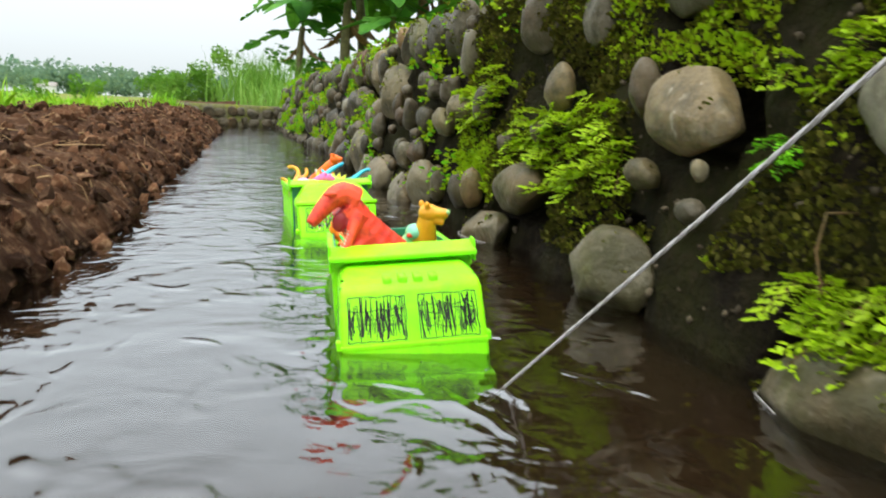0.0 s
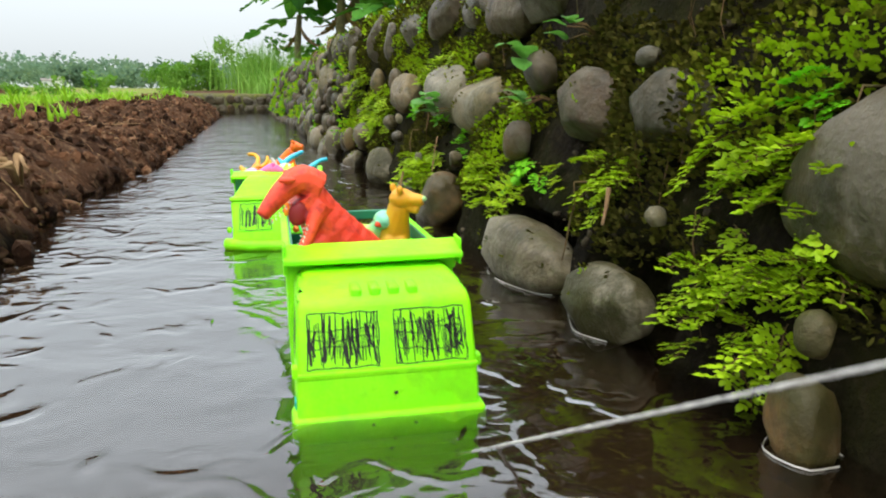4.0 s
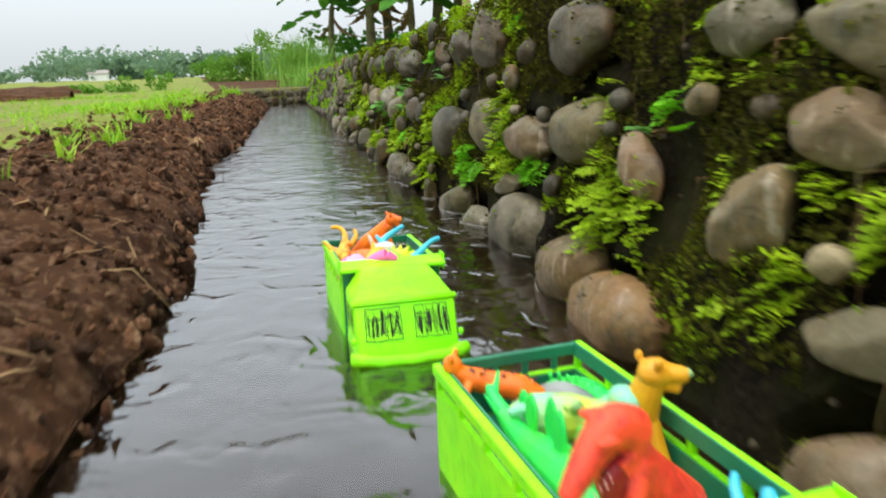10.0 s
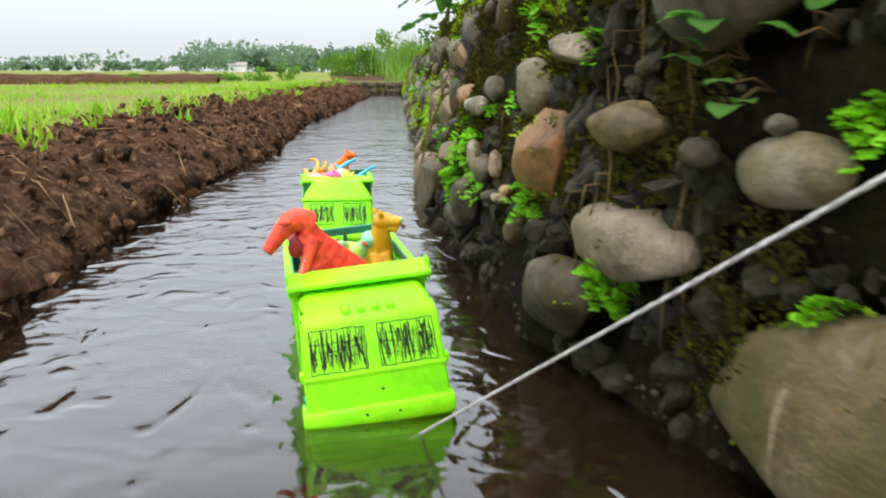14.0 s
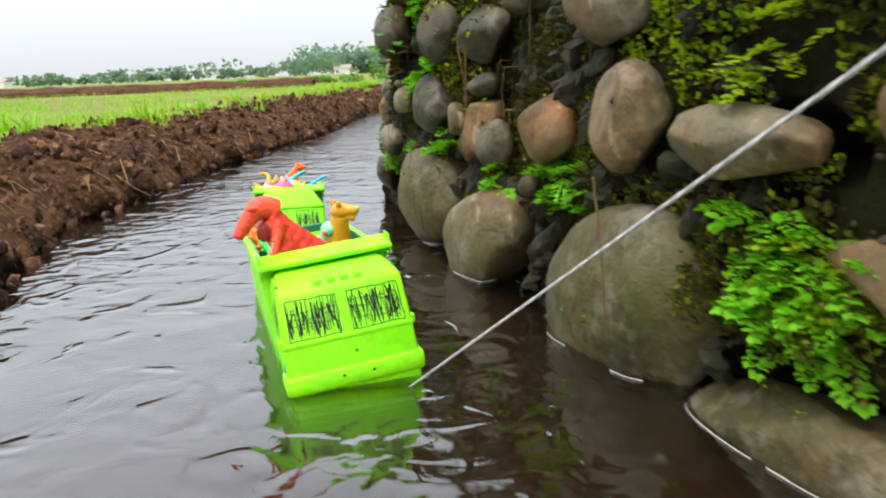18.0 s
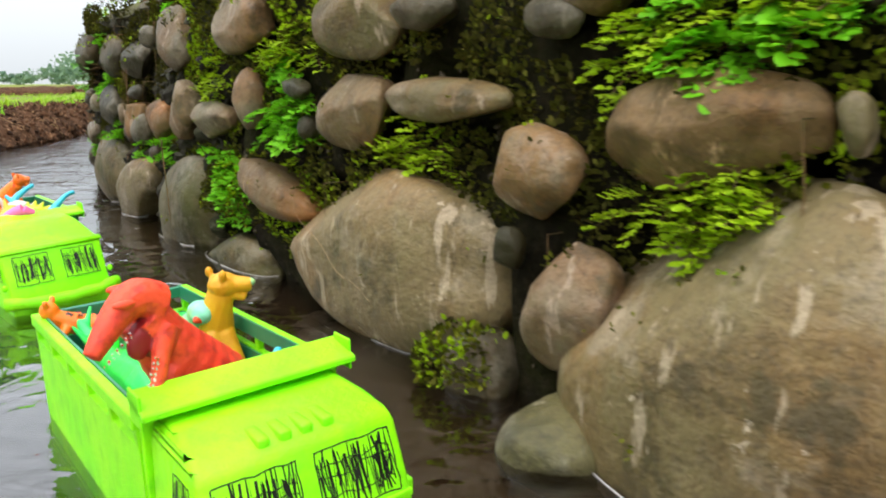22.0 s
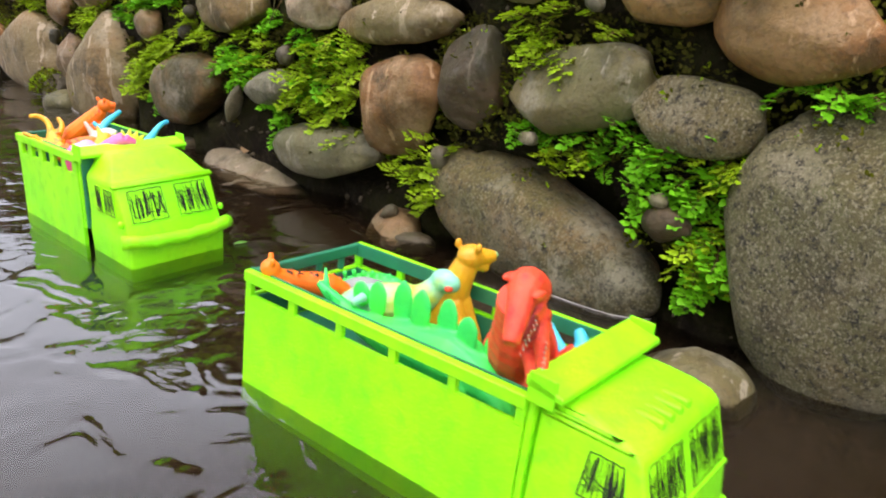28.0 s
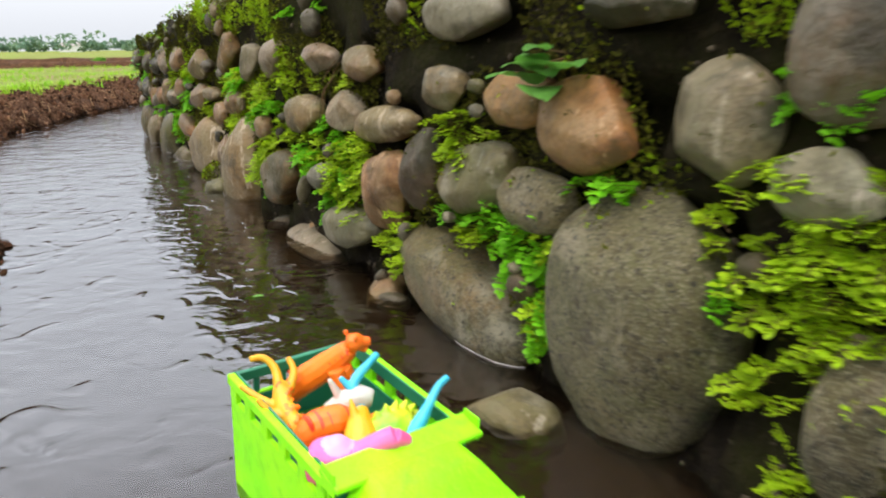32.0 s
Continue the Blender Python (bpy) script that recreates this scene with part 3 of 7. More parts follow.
def stone_mesh(k, sub=3, cuts=3):
    rnd = random.Random(100 + k)
    bm = bmesh.new()
    g = bmesh.ops.create_icosphere(bm, subdivisions=sub, radius=1.0)
    e = rnd.uniform(2.1, 2.9) if cuts else rnd.uniform(2.35, 2.6)
    rough_by = 0.13 if cuts else 0.07
    off = Vector((rnd.uniform(0, 50), rnd.uniform(0, 50), rnd.uniform(0, 50)))
    cut = [(Vector((rnd.uniform(-1, 1), rnd.uniform(-0.4, 1), rnd.uniform(-1, 1))).normalized(), rnd.uniform(0.66, 0.9)) for _ in range(cuts)]
    for v in g["verts"]:
        d = v.co.normalized()
        r = (abs(d.x) ** e + abs(d.y) ** e + abs(d.z) ** e) ** (-1 / e)
        p = d * r
        p *= 1 + rough_by * noise.noise(p * 0.9 + off) + 0.06 * noise.noise(p * 2.3 + off) + 0.018 * noise.noise(p * 6 + off)
        for n, h in cut:
            s = p.dot(n) - h
            if s > 0:
                p -= n * s * 0.85
        v.co = p
    low = Vector([min(v.co[i] for v in bm.verts) for i in range(3)])
    high = Vector([max(v.co[i] for v in bm.verts) for i in range(3)])
    for v in bm.verts:
        v.co = Vector([(2 * v.co[i] - low[i] - high[i]) / (high[i] - low[i]) for i in range(3)])
    me = bpy.data.meshes.new("stone")
    bm.to_mesh(me)
    bm.free()
    me.materials.append(M_STONE)
    me.polygons.foreach_set("use_smooth", [True] * len(me.polygons))
    return me


STONE_BIG = [stone_mesh(k, 4, 5) for k in range(9)]
STONE_ROUND = [stone_mesh(k + 60, 4, 2) for k in range(5)]
STONE_MESH = [stone_mesh(k + 20, 3, 4) for k in range(10)]
placed = []


def stone_proud(a, b):
    """How far a stone stands out of the wall's face."""
    return 0.008 + 0.2 * min(a, b)


def stone(y, z, a, b, tilt, kind="d"):
    """A river stone set in the wall: place along and up the wall, half width, half height, tilt in degrees, sort of surface."""
    rnd = random.Random(int(y * 1000) * 7 + int(z * 1000))
    if max(a, b) > 0.035 and -0.022 < z - b < 0.024:
        # the lowest course stands in the water
        z, b = (z + b - 0.022) / 2, (z + b + 0.022) / 2
    c = min(0.10, 0.5 * math.sqrt(a * b) + 0.004)
    p, along, out = wall_frame(y, max(z, 0), max(0.08, a * 0.8))
    ob = new("stone", rnd.choice(STONE_ROUND if max(a, b) > 0.095 else STONE_BIG if max(a, b) > 0.045 else STONE_MESH))
    p = p - out * (c - stone_proud(a, b))
    p.z = z
    rot = Matrix((along, out, Vector((0, 0, 1)))).transposed().to_4x4()
    ob.parent = wall_ob
    ob.material_slots[0].link = "OBJECT"
    ob.material_slots[0].material = STONE_KIND[kind]
    ob.matrix_basis = Matrix.Translation(p) @ rot @ pose(0, 0, 0, 0, tilt, 0) @ Matrix.Diagonal((a, c, b, 1))
    placed.append((y, z, a, b, c, tilt))
    return ob


stone(-7.993, 0.120, 0.041, 0.071, 2, "p")
stone(-7.934, 0.289, 0.051, 0.032, 2, "g")
stone(-7.825, 0.332, 0.059, 0.056, -27, "g")
stone(-7.748, 0.121, 0.126, 0.139, -28, "p")
stone(-7.706, 0.433, 0.076, 0.022, -3, "d")
stone(-7.663, 0.312, 0.079, 0.054, -4, "o")
stone(-7.590, 0.112, 0.026, 0.019, 18, "d")
stone(-7.594, 0.219, 0.066, 0.038, 1, "p")
stone(-7.579, 0.134, 0.011, 0.008, 11, "g")
stone(-7.545, 0.333, 0.058, 0.033, -3, "g")
stone(-7.472, 0.316, 0.012, 0.009, -5, "g")
stone(-7.468, 0.347, 0.016, 0.010, -4, "g")
stone(-7.464, 0.227, 0.088, 0.047, 15, "g")
stone(-7.421, 0.060, 0.182, 0.056, -14, "q")
stone(-7.416, 0.165, 0.013, 0.008, 8, "g")
stone(-7.414, 0.438, 0.097, 0.036, -2, "g")
stone(-7.384, 0.340, 0.052, 0.032, -3, "g")
stone(-7.322, 0.221, 0.049, 0.062, -17, "d")
stone(-7.291, 0.112, 0.016, 0.018, -17, "d")
stone(-7.237, 0.321, 0.016, 0.012, -0, "o")
stone(-7.211, 0.022, 0.017, 0.010, 25, "d")
stone(-7.205, 0.167, 0.078, 0.066, 19, "o")
stone(-7.179, 0.273, 0.113, 0.031, 6, "b")
stone(-7.098, 0.370, 0.071, 0.031, -2, "t")
stone(-7.055, 0.071, 0.128, 0.042, 6, "g")
stone(-7.019, 0.285, 0.066, 0.037, 1, "b")
stone(-6.924, 0.149, 0.067, 0.028, 10, "g")
stone(-6.879, 0.376, 0.082, 0.031, -1, "t")
stone(-6.830, 0.109, 0.013, 0.037, -28, "g")
stone(-6.801, 0.261, 0.099, 0.042, 2, "b")
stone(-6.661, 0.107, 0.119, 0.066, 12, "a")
stone(-6.583, 0.374, 0.059, 0.044, 12, "t")
stone(-6.531, 0.209, 0.040, 0.033, 26, "t")
stone(-6.398, 0.367, 0.060, 0.048, 37, "t")
stone(-6.345, 0.256, 0.010, 0.018, 9, "t")
stone(-6.282, 0.069, 0.177, 0.129, 35, "b")
stone(-6.245, 0.247, 0.089, 0.041, 5, "o")
stone(-6.186, 0.035, 0.026, 0.015, 23, "a")
stone(-6.158, 0.385, 0.070, 0.052, 26, "t")
stone(-6.150, 0.102, 0.040, 0.057, -17, "t")
stone(-6.117, 0.328, 0.033, 0.017, -5, "d")
stone(-6.108, 0.206, 0.047, 0.039, -9, "t")
stone(-6.086, 0.141, 0.016, 0.020, -6, "d")
stone(-5.975, 0.262, 0.098, 0.022, -1, "t")
stone(-5.943, 0.347, 0.049, 0.020, -4, "d")
stone(-5.855, 0.084, 0.208, 0.100, 9, "b")
stone(-5.813, 0.351, 0.085, 0.047, -5, "t")
stone(-5.811, 0.246, 0.069, 0.043, -1, "t")
stone(-5.691, 0.272, 0.030, 0.013, -2, "d")
stone(-5.578, 0.132, 0.131, 0.034, -8, "o")
stone(-5.535, 0.258, 0.035, 0.044, -9, "t")
stone(-5.517, 0.363, 0.072, 0.043, 1, "t")
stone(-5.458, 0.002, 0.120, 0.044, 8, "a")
stone(-5.381, 0.221, 0.085, 0.031, 1, "t")
stone(-5.237, 0.235, 0.049, 0.050, 25, "t")
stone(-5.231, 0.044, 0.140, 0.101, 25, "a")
stone(-5.188, 0.356, 0.080, 0.058, -16, "t")
stone(-5.080, 0.210, 0.054, 0.042, -12, "o")
stone(-4.961, 0.371, 0.038, 0.024, -2, "d")
stone(-4.932, 0.184, 0.045, 0.034, 3, "d")
stone(-4.917, 0.065, 0.122, 0.056, 17, "t")
stone(-4.879, 0.261, 0.044, 0.017, 1, "d")
stone(-4.878, 0.204, 0.058, 0.037, 40, "t")
stone(-4.860, 0.176, 0.013, 0.024, 2, "d")
stone(-4.853, 0.330, 0.060, 0.040, -8, "d")
stone(-4.810, 0.209, 0.027, 0.024, 39, "t")
stone(-4.719, 0.341, 0.061, 0.047, -11, "d")
stone(-4.702, 0.231, 0.064, 0.050, 1, "d")
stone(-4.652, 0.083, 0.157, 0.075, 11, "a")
stone(-4.579, 0.235, 0.041, 0.024, 9, "g")
stone(-4.569, 0.262, 0.009, 0.007, 24, "g")
stone(-4.514, 0.353, 0.065, 0.048, -5, "d")
stone(-4.511, 0.239, 0.018, 0.011, 3, "d")
stone(-4.402, 0.150, 0.097, 0.034, 2, "t")
stone(-4.387, 0.248, 0.066, 0.022, -0, "o")
stone(-4.286, 0.069, 0.071, 0.042, 7, "d")
stone(-4.219, 0.317, 0.060, 0.016, -6, "t")
stone(-4.186, 0.203, 0.063, 0.051, -4, "o")
stone(-4.149, 0.109, 0.026, 0.016, 33, "d")
stone(-4.103, 0.276, 0.045, 0.033, -13, "g")
stone(-4.089, 0.137, 0.007, 0.005, 7, "w")
stone(-4.086, 0.149, 0.009, 0.007, 6, "w")
stone(-4.050, 0.133, 0.013, 0.007, 9, "w")
stone(-3.999, 0.126, 0.036, 0.011, 9, "d")
stone(-3.994, 0.170, 0.007, 0.020, 9, "t")
stone(-3.912, 0.154, 0.021, 0.022, 4, "d")
stone(-3.832, 0.165, 0.009, 0.030, 32, "g")
stone(-3.809, 0.089, 0.045, 0.038, 22, "d")
stone(-3.770, 0.238, 0.040, 0.017, 1, "g")
stone(-3.763, 0.062, 0.043, 0.022, 9, "d")
stone(-3.704, 0.238, 0.031, 0.012, 2, "g")
stone(-3.619, 0.248, 0.050, 0.023, -5, "t")
stone(-3.538, 0.135, 0.058, 0.026, 11, "g")
stone(-3.453, 0.234, 0.023, 0.045, 6, "d")
stone(-3.295, 0.380, 0.084, 0.052, -12, "d")
stone(-3.290, 0.040, 0.092, 0.061, 37, "a")
stone(-3.261, 0.205, 0.049, 0.038, 6, "g")
stone(-3.188, 0.334, 0.066, 0.030, -7, "g")
stone(-3.106, 0.230, 0.064, 0.033, 1, "t")
stone(-3.036, 0.055, 0.146, 0.033, 16, "t")
stone(-2.966, 0.132, 0.072, 0.024, 12, "g")
stone(-2.907, 0.174, 0.021, 0.015, 30, "w")
stone(-2.893, 0.341, 0.109, 0.040, -5, "g")
stone(-2.865, 0.269, 0.057, 0.031, -4, "t")
stone(-2.789, 0.183, 0.061, 0.042, 28, "g")
stone(-2.694, 0.357, 0.064, 0.036, -7, "g")
stone(-2.658, 0.284, 0.023, 0.017, -5, "g")
stone(-2.562, 0.021, 0.142, 0.058, 11, "t")
stone(-2.546, 0.202, 0.056, 0.031, -33, "t")
stone(-2.374, 0.048, 0.125, 0.040, 14, "t")
stone(-2.320, 0.226, 0.106, 0.050, 5, "g")
stone(-2.267, 0.361, 0.099, 0.059, -5, "d")
stone(-2.074, 0.197, 0.101, 0.040, 3, "t")
stone(-2.057, 0.348, 0.026, 0.023, -26, "d")
stone(-2.057, 0.024, 0.158, 0.071, 12, "a")
stone(-2.036, 0.246, 0.019, 0.009, 2, "g")
stone(-2.008, 0.106, 0.062, 0.020, 12, "g")
stone(-1.827, 0.201, 0.110, 0.060, 7, "g")
stone(-1.825, -0.001, 0.074, 0.035, 15, "g")
stone(-1.761, 0.381, 0.074, 0.063, -14, "d")
stone(-1.673, 0.021, 0.098, 0.037, 16, "a")
stone(-1.520, 0.167, 0.122, 0.065, 8, "d")
stone(-1.516, 0.365, 0.079, 0.053, -3, "d")
stone(-1.478, 0.019, 0.025, 0.030, -3, "a")
stone(-1.477, 0.073, 0.014, 0.015, -2, "a")
stone(-1.315, 0.359, 0.049, 0.036, -0, "d")
stone(-1.289, 0.114, 0.009, 0.009, 1, "g")
stone(-1.237, 0.029, 0.067, 0.035, 8, "a")
stone(-1.237, 0.198, 0.064, 0.039, 0, "d")
stone(-1.201, 0.247, 0.017, 0.010, -1, "d")
stone(-1.071, 0.201, 0.068, 0.041, -3, "d")
stone(-1.002, 0.028, 0.131, 0.039, 2, "a")
stone(-0.816, 0.344, 0.082, 0.041, -13, "d")
stone(-0.699, 0.339, 0.075, 0.044, -5, "d")
stone(-0.683, 0.107, 0.015, 0.012, 41, "a")
stone(-0.673, 0.190, 0.122, 0.047, 3, "g")
stone(-0.610, 0.034, 0.081, 0.046, 17, "a")
stone(-0.603, 0.365, 0.075, 0.042, -14, "d")
stone(-0.517, 0.359, 0.047, 0.037, -8, "d")
stone(-0.447, 0.092, 0.005, 0.008, 8, "g")
stone(-0.446, 0.209, 0.126, 0.054, -6, "g")
stone(-0.414, 0.009, 0.084, 0.043, 9, "a")
stone(-0.278, 0.369, 0.058, 0.048, 23, "d")
stone(-0.188, 0.153, 0.007, 0.011, 6, "g")
stone(-0.132, 0.207, 0.075, 0.045, -4, "g")
stone(-0.068, 0.347, 0.088, 0.041, -7, "d")
stone(-0.056, 0.031, 0.082, 0.051, 9, "a")
stone(-0.034, 0.232, 0.021, 0.034, 7, "d")
stone(0.122, 0.336, 0.031, 0.050, 8, "d")
stone(0.180, 0.236, 0.031, 0.033, 17, "g")
stone(0.236, 0.090, 0.075, 0.039, 4, "a")
stone(0.310, 0.352, 0.060, 0.064, 17, "d")
stone(0.332, 0.010, 0.074, 0.034, 6, "a")
stone(0.431, 0.070, 0.027, 0.035, -2, "a")
stone(0.594, 0.207, 0.048, 0.023, -1, "g")
stone(0.725, 0.353, 0.046, 0.078, -48, "d")
stone(0.801, 0.174, 0.040, 0.031, 2, "d")
stone(0.894, 0.092, 0.033, 0.033, 0, "a")
stone(0.467, 0.213, 0.024, 0.031, 0, "d")
stone(0.481, 0.060, 0.028, 0.035, 0, "d")
stone(0.605, 0.053, 0.017, 0.031, 0, "d")
stone(0.850, 0.356, 0.056, 0.051, 0, "d")
stone(0.957, 0.328, 0.028, 0.037, 0, "d")
stone(0.943, 0.185, 0.028, 0.038, 0, "d")
stone(0.939, 0.100, 0.025, 0.032, 0, "d")
stone(1.068, 0.206, 0.019, 0.031, 0, "d")
stone(1.376, 0.303, 0.029, 0.053, 0, "d")
stone(1.379, 0.086, 0.033, 0.034, 0, "d")
stone(1.580, 0.305, 0.034, 0.043, 0, "d")
stone(1.773, 0.115, 0.040, 0.030, 0, "d")
stone(2.276, 0.308, 0.055, 0.057, 0, "d")
stone(2.514, 0.315, 0.098, 0.062, 0, "d")
stone(-7.933, 0.396, 0.057, 0.063, 0, "d")
stone(-8.059, 0.348, 0.051, 0.042, 0, "d")
stone(-8.135, 0.150, 0.037, 0.080, 0, "d")



def fill_stones():
    """Smaller stones between the large ones, and the far courses."""
    rnd = random.Random(5)
    count, rest = 0, []
    def free(y, z, a, b):
        for (y2, z2, a2, b2, *_) in placed + rest:
            if abs(y - y2) < a + a2 and ((y - y2) / (a + a2)) ** 2 + ((z - z2) / (b + b2)) ** 2 < 1.15:
                return False
        return True
    for big in (0.075, 0.055, 0.04, 0.028, 0.018):
        for _ in range(1500 if big > 0.03 else 900):
            y = rnd.uniform(-9.6, 5.6)
            near = -8.3 < y < 0.6
            if near and rnd.random() > (0.22 if big > 0.03 else 0.14):
                continue
            if near and big > 0.03:
                continue
            top = wall_top(y)
            z = rnd.uniform(0.0, top - 0.02)
            if near and z < 0.1:
                continue
            a = big * rnd.uniform(0.8, 1.2)
            b = a * rnd.uniform(0.65, 1.0)
            if z > top - 0.13:
                a, b = a * 0.75, a * rnd.uniform(0.95, 1.25)
            if z + b > top + 0.015:
                continue
            if free(y, z, a, b):
                if count < 130 and -9.4 < y < 2.2 and big > 0.02:
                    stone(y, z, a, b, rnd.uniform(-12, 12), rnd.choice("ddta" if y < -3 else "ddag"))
                    count += 1
                else:
                    rest.append((y, z, a, b))
    verts, faces = [], []
    src = []
    for k in range(3):
        t = bmesh.new()
        bmesh.ops.create_icosphere(t, subdivisions=2, radius=1.0)
        off = Vector((k * 9.0, 3, 5))
        for v in t.verts:
            v.co *= 1 + 0.16 * noise.noise(v.co * 1.1 + off)
        src.append(([v.co.copy() for v in t.verts], [[v.index for v in f.verts] for f in t.faces]))
        t.free()
    for i, (y, z, a, b) in enumerate(rest):
        vs, fs = src[i % 3]
        c = 0.85 * math.sqrt(a * b)
        p, along, out = wall_frame(y, z)
        p = p - out * (c - 0.006)
        p.z = z
        base = len(verts)
        for v in vs:
            verts.append(tuple(p + along * (v.x * a) + out * (v.y * c) + Vector((0, 0, v.z * b))))
        faces += [[base + q for q in f] for f in fs]
    ob = raw_object("small_stones", verts, faces, M_STONE, True)
    ob.parent = wall_ob
    tagged(ob, "small and far stones set in the wall", kind="stuff")


def carve_wall():
    """Hollow the earth behind the larger stones, so that they sit in it without being cut by it."""
    big = [q for q in placed if q[2] > 0.06]
    for v in wall_ob.data.vertices:
        y, z = v.co.y, v.co.z
        for (y2, z2, a2, b2, *_) in big:
            if abs(y - y2) < a2 and z < wall_top(y) - 0.02 and ((y - y2) / a2) ** 2 + ((z - z2) / b2) ** 2 < 0.92:
                p, along, out = wall_frame(y2, max(z2, 0))
                v.co -= out * 0.07
                break


fill_stones()
carve_wall()



# ---- toy trucks ----
def scribble(parent, corners, seed, dense=26):
    """Black marker strokes over a pane, given by its corners bl, br, tr, tl."""
    rnd = random.Random(seed)
    bl, br, tr, tl = (Vector(c) for c in corners)
    nrm = (br - bl).cross(tl - bl).normalized()
    verts, faces = [], []

    def at(u, v):
        return (bl * (1 - u) + br * u) * (1 - v) + (tl * (1 - u) + tr * u) * v + nrm * 0.0006

    def stroke(pts, w):
        base = len(verts)
        for i, (u, v) in enumerate(pts):
            p = at(u, v)
            q = at(*pts[min(i + 1, len(pts) - 1)]) - at(*pts[max(i - 1, 0)])
            s = nrm.cross(q).normalized() * w
            verts.extend([tuple(p - s), tuple(p + s)])
        for i in range(len(pts) - 1):
            faces.append((base + 2 * i, base + 2 * i + 1, base + 2 * i + 3, base + 2 * i + 2))

    u, pts = 0.03, []
    for k in range(dense):
        u += 0.94 / dense
        pts.append((u + rnd.uniform(-0.03, 0.03), rnd.uniform(0.02, 0.2) if k % 2 else rnd.uniform(0.78, 0.99)))
    stroke(pts, 0.0005)
    for _ in range(dense // 2):
        u = rnd.uniform(0.03, 0.95)
        v0, v1 = rnd.uniform(0.02, 0.4), rnd.uniform(0.55, 0.98)
        stroke([(u + 0.04 * rnd.uniform(-1, 1), v0), (u + 0.03 * rnd.uniform(-1, 1), (v0 + v1) / 2), (u + 0.04 * rnd.uniform(-1, 1), v1)], rnd.uniform(0.0004, 0.0011))
    for v in (0.03, 0.97):
        stroke([(0.02 + 0.96 * i / 8, v + rnd.uniform(-0.02, 0.02)) for i in range(9)], 0.0005)
    for u in (0.02, 0.98):
        stroke([(u + rnd.uniform(-0.012, 0.012), 0.02 + 0.96 * i / 6) for i in range(7)], 0.0005)
    for _ in range(3):
        v = rnd.uniform(0.2, 0.8)
        stroke([(0.05 + 0.9 * i / 7, v + rnd.uniform(-0.06, 0.06)) for i in range(8)], 0.0004)
    ob = raw_object("scribble", verts, faces, M_INK)
    ob.parent = parent
    ob["label"] = "black marker scribble"
    return ob


def loft(bm, rings):
    """A closed body through rings of four corners (x half width, y back, y front, z)."""
    prev = None
    for hx, y0, y1, z in rings:
        ring = [bm.verts.new(p) for p in ((-hx, y0, z), (hx, y0, z), (hx, y1, z), (-hx, y1, z))]
        if prev:
            for i in range(4):
                bm.faces.new((prev[i], prev[(i + 1) % 4], ring[(i + 1) % 4], ring[i]))
        else:
            bm.faces.new(ring[::-1])
        prev = ring
    bm.faces.new(prev)
    bmesh.ops.bevel(bm, geom=list(bm.edges), offset=0.0035, segments=2, affect="EDGES", profile=0.5)
    return bm


def bx(name, parent, mat, *dims, bevel=0.0012, label=""):
    bm = bmesh.new()
    box(bm, *dims, bevel=bevel)
    return part(name, bm, mat, parent, label, smooth=False)


def pane(parent, corners, seed, dense):
    bl, br, tr, tl = (Vector(c) for c in corners)
    n = (br - bl).cross(tl - bl).normalized()
    bm = bmesh.new()
    prism(bm, [c - n * 0.004 for c in (bl, br, tr, tl)], [c + n * 0.0002 for c in (bl, br, tr, tl)])
    ob = part("window_pane", bm, M_LIME, parent, "lime window scribbled black", smooth=False)
    scribble(ob, corners, seed, dense)


